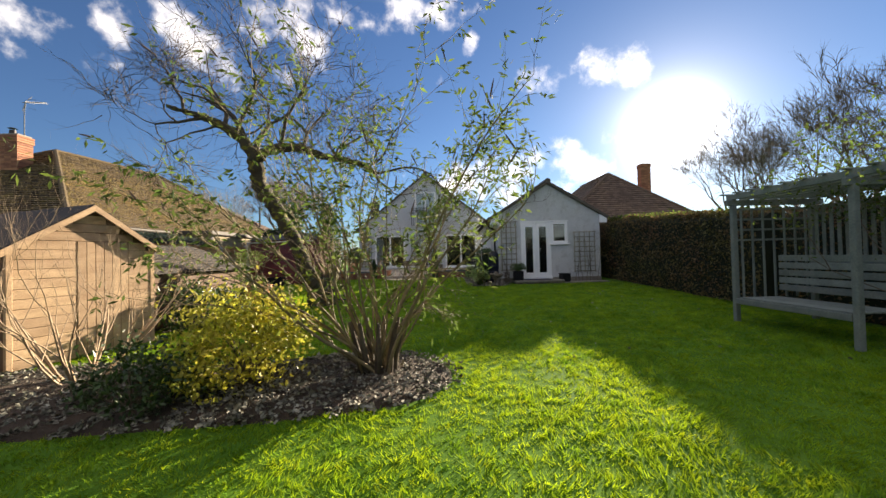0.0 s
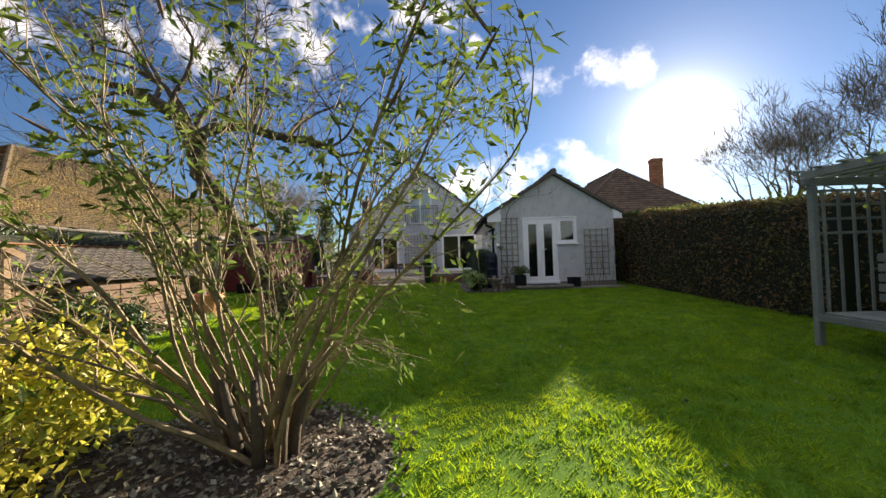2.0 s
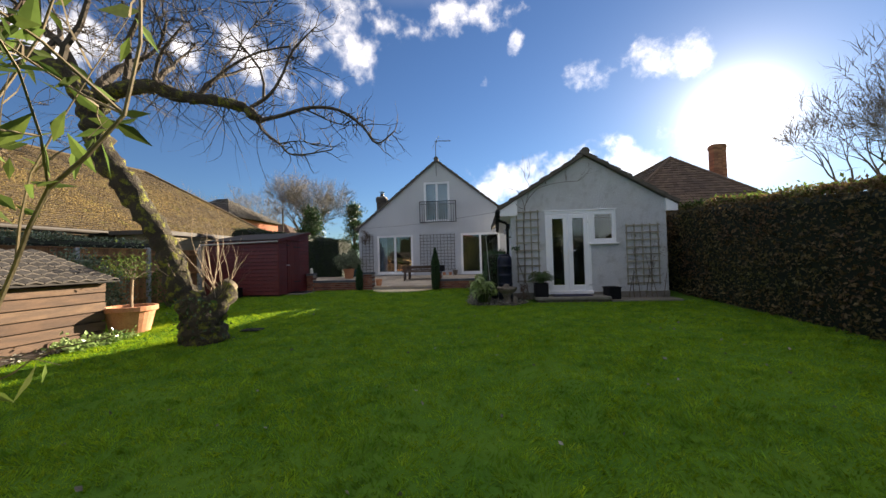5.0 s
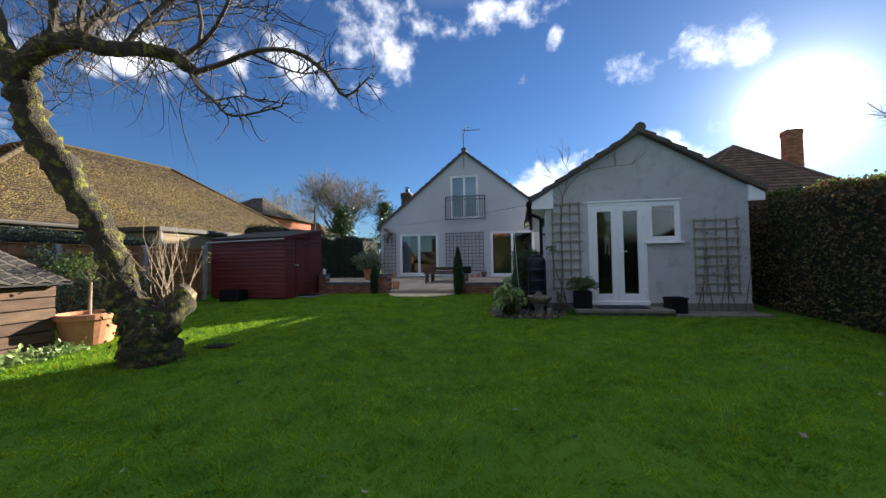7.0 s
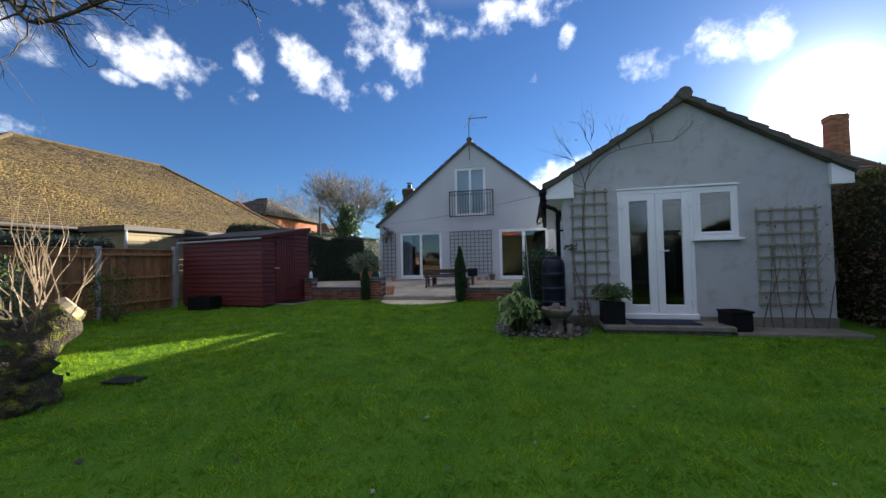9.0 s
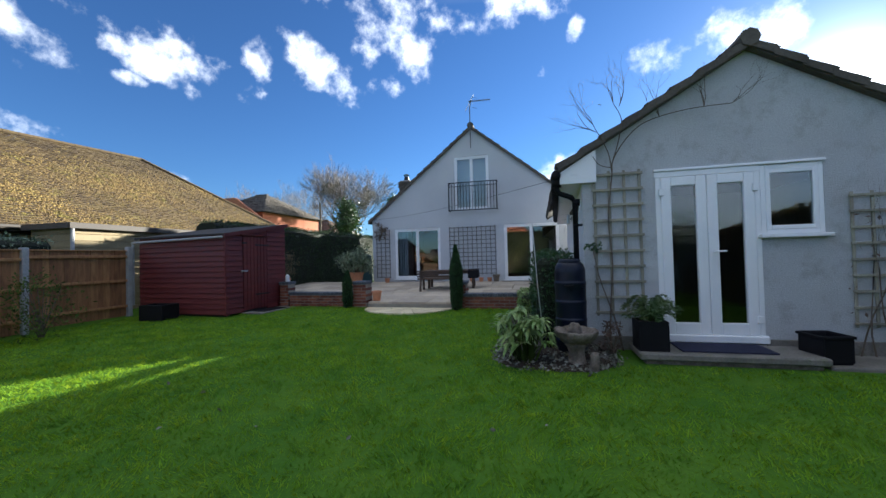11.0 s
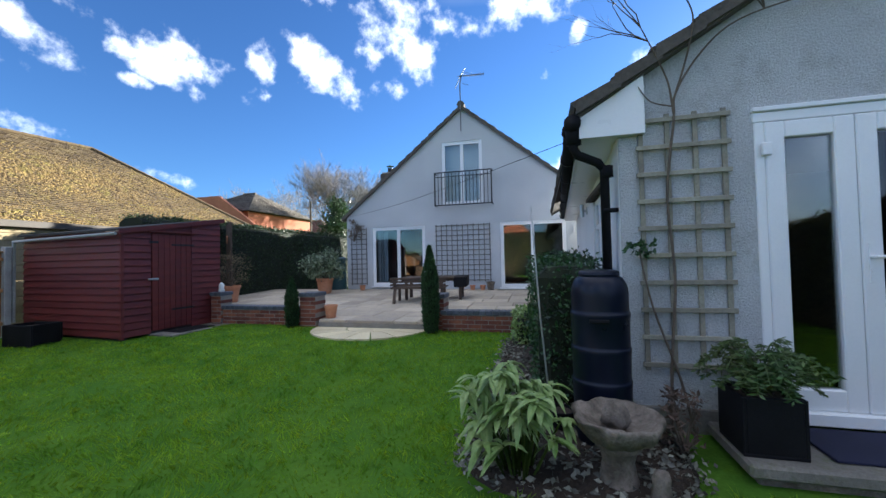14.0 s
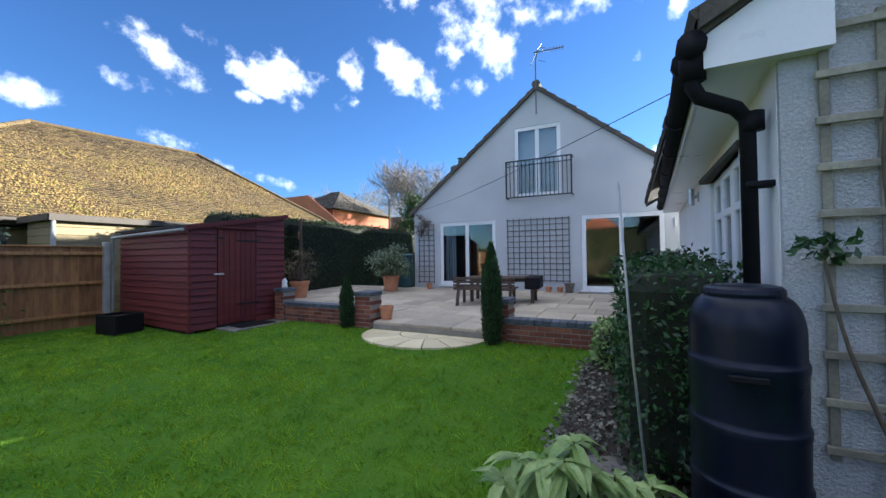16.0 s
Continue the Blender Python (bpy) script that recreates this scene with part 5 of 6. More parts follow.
bare = thing("bare_shrub", "bare sunlit shrub with pale many-forked branches", "shrub", (-4.05, 3.75, -.18))
rnd = random.Random(12)
for k in range(15):
    g = Geo()
    a = rnd.uniform(0, 6.28)
    grow(g, (-4.05 + .1 * math.cos(a), 3.75 + .1 * math.sin(a), -.2), (math.cos(a) * .75, math.sin(a) * .75, .8), rnd.uniform(.7, 1.05), .016, 4, rnd, .7, .12, 3, None, .2, 5, .66)
    part("branch", g, M_PALETWIG, bare, local=False)


# ---- planting beds ----
def bed(name, label, outline, height, material=M_SOIL, litter=0, litter_size=.05, seed=1, litter_mat=M_LITTER):
    pts = [Vector((x, y, 0)) for x, y in outline]
    for _ in range(2):
        nx = []
        for a, b in zip(pts, pts[1:] + pts[:1]):
            nx += [a.lerp(b, .25), a.lerp(b, .75)]
        pts = nx
    c = sum(pts, Vector()) / len(pts)
    ob = thing(name, label, "planting bed", (c.x, c.y, lawn_z(c.y)))
    g, rings = Geo(), 9
    k = len(pts)
    for r in range(rings + 1):
        f = (r + .001) / rings
        for p in pts:
            q = c.lerp(p, f)
            z = lawn_z(q.y) + height * (1 - f ** 3) + .02 + .04 * noise.noise(q * 4) * (1 - f ** 4) - (.06 if r == rings else 0)
            g.v.append((q.x, q.y, z))
    for r in range(rings):
        for i in range(k):
            j = (i + 1) % k
            g.f.append([r * k + i, r * k + j, (r + 1) * k + j, (r + 1) * k + i])
    part("soil", g, material, ob, smooth=False, local=False)
    if litter:
        rg = rng_of(seed)
        f = np.sqrt(rg.uniform(0, .97, litter))
        i = rg.integers(0, k, litter)
        P = np.array([(p.x, p.y) for p in pts])
        xy = np.array((c.x, c.y)) + (P[i] - np.array((c.x, c.y))) * f[:, None] + rg.normal(0, .04, (litter, 2))
        z = np.array([lawn_z(y) for y in xy[:, 1]]) + height * (1 - f ** 3) + .03
        ways = rg.normal(size=(litter, 3)) * np.array([1, 1, .35])
        part("leaf_litter", Geo().leaves(np.column_stack([xy, z]), litter_size, rg, .6, ways), litter_mat, ob, "fallen leaves and low ground cover", local=False, kind="stuff")
    return ob


bed("island_bed", "dark soil island bed strewn with fallen leaves", [(-5.6, 2.9), (-4.4, 2.4), (-2.4, 2.6), (-1.4, 2.7), (-.25, 2.95), (.25, 3.75), (-.2, 4.55), (-.9, 4.8), (-1.9, 4.35), (-3.2, 4.1), (-4.6, 4.6), (-5.7, 4.2)], .07, litter=9000, seed=3)
bed("border_bed", "narrow dark soil border beside the annex", [(1.0, 16.7), (1.02, 15.2), (1.0, 14.2), (.98, 13.1), (1.1, 12.65), (1.9, 12.55), (2.34, 12.72), (2.55, 13.2), (2.3, 14.2), (2.3, 16.7)], .05, litter=3600, seed=4)
bed("log_border", "small soil border below the low shed", [(-5.2, 6.2), (-4.9, 6.2), (-4.75, 9.2), (-5.0, 9.75), (-5.3, 9.7)], .03, litter=400, seed=6)
gc = rng_of(61)
single("ground_cover", Geo().leaves(np.stack([gc.uniform(-5.15, -4.6, 700), gc.uniform(8.6, 9.7, 700), -.03 + np.abs(gc.normal(0, .06, 700))], 1), .08, gc, .6), M_LAUREL, "low pale-leaved ground cover by the low shed", "ground cover", kind="stuff")


# ---- timber sheds ----
def build_tan_shed():
    ob = thing("timber_shed", "tan timber garden shed with a gable front and felt roof", "shed", (-4.80, 5.82, -.13), -109)
    # local: front wall on y = 0 from x = 0 (the near right corner) to x = W; inside towards +y
    W, D, E, A = 1.70, 2.0, 1.52, 2.10
    top = lambda x: E + (A - E) * (1 - abs(x - W / 2) / (W / 2))
    g = Geo()
    g.prism([(.02, -.02, .0), (W - .02, -.02, .0), (W - .02, -.02, top(W)), (W / 2, -.02, A - .02), (.02, -.02, top(0))], (0, -.02, 0))
    g.box((.02, -D, 0), (.04, -.04, E)).box((W - .04, -D, 0), (W - .02, -.04, E))
    part("inner_wall", g, M_LOGSHED, ob)
    n = 17
    h = A / n
    for i in range(n):
        z0, z1 = i * h, (i + 1) * h - .006
        lim = (z1 - E) / (A - E) * W / 2 if z1 > E else 0
        if W - 2 * lim < .1:
            continue
        for a, b in ((lim, .36), (1.02, W - lim)) if z1 < 1.62 else ((lim, W - lim),):
            if b - a > .03:
                part("board", Geo().box((a, -.02, z0), (b, .006, z1), .004), M_SHED, ob)
        if z1 < E:
            part("board", Geo().box((-.006, -D, z0), (.02, -.02, z1), .004), M_SHED, ob)
    d = part("door", Geo().box((.37, -.02, .03), (1.01, -.004, 1.60)), M_SHED, ob, "tan boarded door")
    for i in range(6):
        part("plank", Geo().box((.372 + i * .106, -.004, .03), (.472 + i * .106, .012, 1.60), .004), M_SHED, d)
    part("corner_post", Geo().box((-.012, -.04, 0), (.05, .016, E), .005), M_SHED, ob)
    part("corner_post", Geo().box((W - .05, -.04, 0), (W + .012, .016, E), .005), M_SHED, ob)
    for s in (0, 1):
        x0 = -.10 if s == 0 else W + .10
        z0 = E - .10 * (A - E) / (W / 2)
        part("roof_panel", Geo().prism([(x0, .10, z0), (W / 2, .10, A), (W / 2, .10, A + .03), (x0, .10, z0 + .03)], (0, -D - .2, 0)), M_FELT, ob, "dark felt roof")
        part("barge_board", Geo().prism([(x0, .10, z0 - .07), (W / 2, .10, A - .07), (W / 2, .10, A + .015), (x0, .10, z0 + .015)], (0, .02, 0)), M_SHED, ob)


build_tan_shed()


def build_log_store():
    ob = thing("low_shed", "low weathered board shed with a tiled lean-to roof", "shed", (-5.25, 8.0, -.05))
    y0, y1 = 6.1, 9.68
    part("inner_wall", Geo().box((-6.5, y0, -.1), (-5.31, y1 - .03, .95)), M_BARKDARK, ob, local=False)
    n = 6
    for i in range(n):
        for a, b in ((y0, 7.9), (7.9, y1)):
            part("board", Geo().box((-5.30, a + .004, -.05 + i * .165), (-5.25 + .01 * (i % 2), b - .004, .10 + i * .165), .008), M_LOGSHED, ob, local=False)
        part("board", Geo().box((-6.5, y1 - .03, -.05 + i * .165), (-5.26, y1, .10 + i * .165), .008), M_LOGSHED, ob, local=False)
    part("roof_deck", Geo().prism([(-5.08, y0 - .1, .95), (-6.7, y0 - .1, 1.5), (-6.7, y0 - .1, 1.53), (-5.08, y0 - .1, .98)], (0, y1 - y0 + .2, 0)), M_FELT, ob, local=False)
    for r in range(9):
        t = r / 9
        for c in range(16):
            a = y0 - .1 + c * (y1 - y0 + .2) / 16
            x0, x1 = -5.06 - 1.64 * t, -5.06 - 1.64 * (t + .125)
            z0, z1 = .985 + .56 * t, .985 + .56 * (t + .125)
            pts = [(x0, a + .005, z0 + .012), (x0, a + .12, z0 + .045), (x0, a + .225, z0 + .012), (x0, a + .225, z0 - .008), (x0, a + .12, z0 + .02), (x0, a + .005, z0 - .008)]
            part("roof_tile", Geo().prism(pts, (x1 - x0, 0, z1 - z0 - .02)), M_DARKTILE, ob, local=False)


build_log_store()


# ---- pots ----
def plant_pot(name, label, at, r, h, material=M_TERRA, n=28):
    ob = thing(name, label, "plant pot", at, group="")
    part("pot", Geo().lathe([(r * .66, 0), (r * .7, .02), (r * .9, h * .8), (r * .91, h * .82), (r * 1.0, h * .83), (r * 1.0, h * .99), (r * .97, h), (r * .9, h), (r * .87, h * .88), (r * .02, h * .87)], n), material, ob, smooth=False)
    part("compost", Geo().lathe([(r * .86, h * .86), (r * .8, h * .9), (r * .05, h * .92)], n), M_SOIL, ob)
    return ob


p = plant_pot("terracotta_pot", "very large terracotta pot with a small round-headed young tree", (-5.15, 10.05, -.02), .42, .50)
part("stem", Geo().tube([(.02, 0, .4), (.0, .02, .7), (.04, 0, 1.02)], [.028, .024, .02], 8), M_PALETWIG, p, "pale bare sapling stem")
hd, hr = Geo(), rng_of(44)
tp = random.Random(44)
for k in range(12):
    grow(hd, (.04, 0, .98), (tp.uniform(-1, .7), tp.uniform(-.7, .7), tp.uniform(.1, .9)), tp.uniform(.25, .42), .007, 1, tp, .7, .05, 2, None, .25, 4)
part("twig_mass", hd, M_TWIG, p, kind="stuff")
part("leaves", Geo().leaves(hr.normal(0, 1, (520, 3)) * np.array((.2, .2, .13)) + np.array((-.1, 0, 1.24)), .055, hr, .5), M_BUD, p, "small round head of yellow-green leaves", kind="stuff")


# ---- arbour ----
def build_arbour():
    ob = thing("arbour", "grey-green timber arbour with a slatted bench", "arbour", (5.7, 5.1, -.14))
    fx, bx_, y0, y1 = 5.05, 6.45, 4.15, 6.05
    z0 = -.16
    for x in (fx, bx_):
        for y in (y0, y1):
            part("post", Geo().box((x - .04, y - .04, z0), (x + .04, y + .04, 1.92), .008), M_ARBOUR, ob, local=False)
    part("front_rail", Geo().box((fx - .05, y0 + .04, .20), (fx - .01, y1 - .04, .29), .006), M_ARBOUR, ob, local=False)
    for k in range(6):
        x = fx + .02 + k * .12
        part("seat_slat", Geo().box((x, y0 + .05, .285), (x + .1, y1 - .05, .31), .005), M_ARBOUR, ob, local=False)
    for k in range(5):
        z = .42 + k * .125
        part("back_slat", Geo().box((fx + .72, y0 + .05, z), (fx + .75, y1 - .05, z + .1), .005), M_ARBOUR, ob, local=False)
    for k in range(15):
        y = y0 + .08 + k * (y1 - y0 - .2) / 14
        part("upright_slat", Geo().box((bx_ - .02, y, .9), (bx_, y + .06, 1.85), .004), M_ARBOUR, ob, local=False)
    part("back_rail", Geo().box((bx_ - .05, y0, .86), (bx_ - .02, y1, .93), .005), M_ARBOUR, ob, local=False)
    part("back_rail", Geo().box((bx_ - .05, y0, 1.80), (bx_ - .02, y1, 1.87), .005), M_ARBOUR, ob, local=False)
    for k in range(7):
        x = fx + .12 + k * .19
        part("side_lath", Geo().box((x, y1 - .012, .3), (x + .035, y1 + .012, 1.85), .004), M_ARBOUR, ob, local=False)
    for k in range(4):
        z = 1.28 + k * .18
        part("side_lath", Geo().box((fx + .04, y1 + .012, z), (bx_ - .04, y1 + .028, z + .035), .004), M_ARBOUR, ob, local=False)
    for y in (y0, y1):
        part("side_beam", Geo().box((fx - .12, y - .03, 1.90), (bx_ + .2, y + .03, 2.0), .008), M_ARBOUR, ob, local=False)
    for k in range(7):
        x = fx + .0 + k * .25
        part("rafter", Geo().box((x - .025, y0 - .35, 2.0), (x + .025, y1 + .12, 2.10), .006), M_ARBOUR, ob, local=False)
    for k in range(9):
        y = y0 - .27 + k * .29
        part("batten", Geo().box((fx - .10, y - .035, 2.10), (bx_ + .15, y + .035, 2.125), .004), M_ARBOUR, ob, local=False)


build_arbour()
cl = thing("climbing_rose", "leafy climber tangled over the arbour", "climber", (6.2, 3.9, -.15))
st, rnd, rg = Geo(), random.Random(33), rng_of(33)
tips = []
for k in range(14):
    grow(st, (6.1 + rnd.uniform(-.3, .3), 3.7 + rnd.uniform(-.3, .3), -.2), (rnd.uniform(-.4, .4), rnd.uniform(-.3, .5), 1), 1.4, .016, 3, rnd, .7, .03, 3, tips, .2, 5, .7)
part("stem_mass", st, M_TWIG, cl, local=False, kind="stuff")
pts = np.array([tuple(q) for q, _, d in tips])
pts = np.repeat(pts, 3, 0) + rg.normal(0, .08, (len(pts) * 3, 3))
part("leaves", Geo().leaves(pts, .06, rg, .5), M_BUD, cl, local=False, kind="stuff")

# ---- right neighbour and trees ----
nb = thing("neighbour_house", "neighbouring bungalow with a brown tiled hip roof and chimney", "house", (14.6, 31, 0))
c = [(8.3, 26.0, 2.9), (20.2, 26.0, 2.9), (20.2, 40.0, 2.9), (8.3, 40.0, 2.9)]
ra, rb = (14.2, 30.2, 7.6), (14.2, 36.0, 7.6)
part("wall", Geo().box((8.8, 26.5, -.1), (19.7, 26.8, 2.9)).box((8.8, 26.8, -.1), (9.1, 39.5, 2.9)), M_CHIMBRICK, nb, local=False)
g = Geo()
for poly in ((c[0], c[1], ra), (c[1], c[2], rb, ra), (c[2], c[3], rb), (c[3], c[0], ra, rb)):
    g.quad(*poly)
g.quad(*[(p[0], p[1], p[2] - .1) for p in c])
rf = part("roof", g, M_FARTILE, nb, "brown plain tile hip roof", local=False)
t = Geo()
roof_slope(t, c[0], c[1], ra, ra, rows=26, cols=40, lift=.04)
roof_slope(t, c[3], c[0], rb, ra, rows=26, cols=44, lift=.04)
roof_slope(t, c[1], c[2], ra, rb, rows=26, cols=44, lift=.04)
part("tiles", t, M_FARTILE, rf, local=False, kind="stuff")
for a in (c[0], c[1]):
    ridge_tiles(nb, a, ra, M_FARTILE, .13)
ridge_tiles(nb, ra, rb, M_FARTILE, .13)
chimney(nb, 17.3, 30.4, .8, .6, 5.0, 8.35, 0)
aerial(5.3, 20.4, annex_roof(5.3) + .1, 1.25, 0, .1)


def bare_tree(at, tall, r, seed, depth=5, label="bare winter tree with many fine twigs", up=.12, spread=.6, lead=None, kids=3, material=None):
    ob = thing("tree", label, "tree", at)
    rnd = random.Random(seed)
    g, limbs, fine, tips = Geo(), Geo(), Geo(), []
    grow(g, (0, 0, -.2), lead or (.05, 0, 1), tall * .34, r, 0, rnd, .3, .2, 0, None, .06, 9)
    p = Vector(g.v[-1])
    part("trunk", Geo().tube([(0, 0, -.2), (.03 * tall * .3, 0, tall * .16), tuple(p)], [r, r * .8, r * .6], 10), material or M_TWIG, ob, smooth=True)
    for k in range(5):
        a = k * 1.26 + rnd.uniform(-.3, .3)
        limbs = Geo()
        grow(limbs, tuple(p), (math.cos(a) * .7, math.sin(a) * .7, .8), tall * .27, r * .45, depth - 1, rnd, spread, up, kids, tips, .2, 5, .72)
        part("limb", limbs, material or M_TWIG, ob)
    for q, d, dep in tips:
        if dep < 1:
            grow(fine, q, d + Vector((rnd.uniform(-1, 1), rnd.uniform(-1, 1), rnd.uniform(-.6, .8))) * .5, tall * .06, r * .045, 1, rnd, .7, 0, 2, None, .25, 4)
    part("twig_mass", fine, material or M_TWIG, ob, kind="stuff")
    return ob


bare_tree((14.5, 17.2, -.1), 7.2, .2, 15, 5, "bare fruit tree behind the boundary hedge", .05, .8)
bare_tree((12.0, 11.8, -.1), 5.6, .17, 5, 5, "bare fruit tree behind the boundary hedge", .05, .8)
bare_tree((14.2, 11.8, -.1), 7.0, .2, 6, 5, "bare fruit tree behind the boundary hedge", .05, .8)
bare_tree((15.5, 10.5, -.1), 7.6, .24, 16, 5, "bare tree behind the boundary hedge", .05, .8)
M_FARTWIG = mat("far_twig", (.13, .11, .095), (.18, .15, .13), 2, 10, .9, 0)
bare_tree((-18.6, 46, 0), 11.0, .35, 7, 5, "large round-headed bare tree in the distance", .06, .7, kids=4, material=M_FARTWIG)
bare_tree((-34, 62, 0), 12, .35, 9, 4, "bare tree on the skyline", .12, .55, kids=4, material=M_FARTWIG)
bare_tree((-52, 66, 0), 14, .4, 10, 4, "bare tree on the skyline", .12, .55, kids=4, material=M_FARTWIG)
bare_tree((-44, 70, 0), 14.5, .4, 19, 4, "bare tree on the skyline", .12, .55, kids=4, material=M_FARTWIG)


def evergreen(at, tall, wide, seed, label):
    ob = thing("evergreen_tree", label, "tree", at)
    rnd, rg = random.Random(seed), rng_of(seed)
    part("trunk", Geo().tube([(0, 0, -.1), (.1, 0, tall * .6), (.05, 0, tall * .95)], [.25, .15, .03], 8), M_BARKDARK, ob)
    pts = []
    for k in range(46):
        h = rnd.uniform(.18, 1)
        w = wide * (1 - h) ** .6 * rnd.uniform(.35, 1)
        a = rnd.uniform(0, 6.28)
        cc = np.array((math.cos(a) * w, math.sin(a) * w, h * tall))
        pts.append(rg.normal(0, .38, (150, 3)) * np.array((1, 1, .6)) + cc)
    part("crown", Geo().leaves(np.concatenate(pts), .22, rg, .5), M_DARKLEAF, ob, kind="stuff")


evergreen((-15.6, 40, 0), 6.6, 1.7, 41, "dark ivy-clad evergreen tree in the distance")
evergreen((-13.6, 47, 0), 7.9, 1.9, 42, "dark layered pine in the distance")
single("telegraph_pole", Geo().tube([(0, 0, -.2), (0, 0, 7.3)], [.12, .09], 8), M_TWIG, "tall timber telegraph pole", "pole", at=(-20.2, 43, 0))


def far_house(name, label, x0, x1, y0, y1, eave, ridge, material, wall, inset):
    ob = thing(name, label, "house", ((x0 + x1) / 2, y0, 0))
    part("wall", Geo().box((x0 + .4, y0 + .4, -.1), (x1 - .4, y1 - .4, eave)), wall, ob, local=False)
    c = [(x0, y0, eave), (x1, y0, eave), (x1, y1, eave), (x0, y1, eave)]
    ym = (y0 + y1) / 2
    a, b = (x0 + inset, ym, ridge), (x1 - inset, ym, ridge)
    g = Geo().quad(c[0], c[1], b, a).quad(c[1], c[2], b).quad(c[2], c[3], a, b).quad(c[3], c[0], a)
    rf = part("roof", g, material, ob, local=False)
    t = Geo()
    roof_slope(t, c[0], c[1], a, b, rows=20, cols=36, lift=.05)
    roof_slope(t, c[1], c[2], b, b, rows=20, cols=30, lift=.05)
    part("tiles", t, material, rf, local=False, kind="stuff")
    ridge_tiles(ob, a, b, material, .14)
    return ob


far_house("far_house", "distant house with a dark roof over an orange tiled wall", -31.6, -23.0, 38, 48, 6.0, 8.5, M_DARKTILE, M_ORANGE, 3.6)
oh = thing("tiled_porch", "orange tiled lower roof of the distant house", "roof", (-26, 37, 0))
part("roof", Geo().prism([(-29.4, 37.2, 7.3), (-25.4, 37.2, 7.3), (-21.2, 37.2, 4.3), (-30.6, 37.2, 4.3)], (0, .3, 0)), M_ORANGE, oh, local=False)
part("wall", Geo().box((-30.0, 37.3, -.1), (-22, 38.4, 4.3)), M_ORANGE, oh, local=False)
far_house("far_house", "distant bungalow with a grey tiled hip roof", -30.5, -22.7, 50, 58, 4.6, 6.7, M_FARTILE, M_CHIMBRICK, 3.2)


far_house("far_house", "house beyond the garden's end with an orange tiled roof", -6.5, 1.0, -34, -26, 4.2, 7.9, M_ORANGE, M_CHIMBRICK, 3.6)
bare_tree((-7.5, -17, -.5), 8.5, .25, 23, 4, "bare tree beyond the garden's end", .1, .6, material=M_FARTWIG)
bare_tree((3.0, -19, -.5), 9.5, .28, 24, 4, "bare tree beyond the garden's end", .1, .6, material=M_FARTWIG)
evergreen((8.5, -14, -.5), 6.0, 2.2, 43, "dark evergreen tree beyond the garden's end")


# ---- in front of the annex ----
def trellis(name, label, x0, x1, z0, z1, y, cols, rows, material, group="", w=.028):
    ob = thing(name, label, "trellis", ((x0 + x1) / 2, y, z0), group=group)
    for i in range(cols):
        x = x0 + (x1 - x0 - w) * i / (cols - 1)
        part("upright", Geo().box((x, y - .022, z0), (x + w, y - .004, z1), .003), material, ob, local=False)
    for i in range(rows):
        z = z0 + .03 + (z1 - z0 - .06 - w) * i / (rows - 1)
        part("rail", Geo().box((x0 - .02, y - .042, z), (x1 + .02, y - .024, z + w), .003), material, ob, local=False)
    return ob


trellis("trellis", "weathered wooden trellis on the grey annex wall", 2.30, 2.88, .52, 2.42, AY, 4, 10, M_TRELLIS, w=.034)
trellis("trellis", "weathered wooden trellis carrying a bare climber", 5.06, 5.86, .42, 1.98, AY, 5, 9, M_TRELLIS, w=.03)
trellis("trellis", "dark square trellis on the house wall", -1.60, .10, .68, 2.45, HY, 11, 12, M_HTREL, w=.024)
trellis("trellis", "narrow dark trellis on the house wall", -4.52, -3.96, .58, 2.45, HY, 4, 12, M_HTREL, w=.024)

vine = thing("climbing_vine", "bare climbing stems on the trellis and gable", "climber", (2.5, AY - .05, .25))
g, rnd = Geo(), random.Random(15)
for line, r in (([(2.44, 13.62, .1), (2.46, 13.63, .6), (2.50, 13.63, 1.2), (2.47, 13.63, 1.8), (2.53, 13.63, 2.35), (2.55, 13.63, 2.55), (2.72, 13.62, 2.82), (2.95, 13.6, 3.0), (3.4, 13.6, 3.1), (3.9, 13.6, 3.12)], .011),
                ([(2.53, 13.63, 2.4), (2.5, 13.62, 2.62), (2.42, 13.58, 2.8), (2.30, 13.5, 3.0)], .008),
                ([(2.55, 13.63, 2.55), (2.62, 13.6, 2.8), (2.65, 13.55, 3.05), (2.55, 13.5, 3.25)], .008),
                ([(2.53, 13.63, 2.45), (2.38, 13.62, 2.5), (2.3, 13.62, 2.62)], .006),
                ([(2.60, 13.62, .05), (2.50, 13.61, .5), (2.34, 13.6, 1.0), (2.26, 13.59, 1.42)], .011)):
    sm = smooth_line(line, 5)
    g.tube(sm, [r * (1 - .55 * i / len(sm)) for i in range(len(sm))], 6, False)
for q, d in (((2.30, 13.5, 3.0), (-.5, -.1, .6)), ((2.35, 13.52, 2.9), (-.8, 0, .3)), ((2.55, 13.5, 3.25), (0, 0, 1)), ((2.62, 13.5, 3.2), (.4, 0, .8)), ((3.9, 13.6, 3.12), (.7, 0, .5)), ((3.6, 13.6, 3.12), (.2, 0, 1)), ((3.1, 13.6, 3.05), (-.1, 0, 1))):
    for _ in range(3):
        grow(g, q, d, .36, .005, 2, rnd, .75, .04, 3, None, .28, 4)
part("stem_mass", g, M_TWIG, vine, local=False)
part("leaves", Geo().leaves([(2.26 + rnd.uniform(-.1, .1), 13.57 + rnd.uniform(-.05, .03), 1.42 + rnd.uniform(-.05, .06)) for _ in range(70)] + [(2.4, 13.5, 3.22), (2.42, 13.5, 3.24)], .05, rng_of(3), .5), M_BOX, vine, "few dark leaves", local=False, kind="stuff")
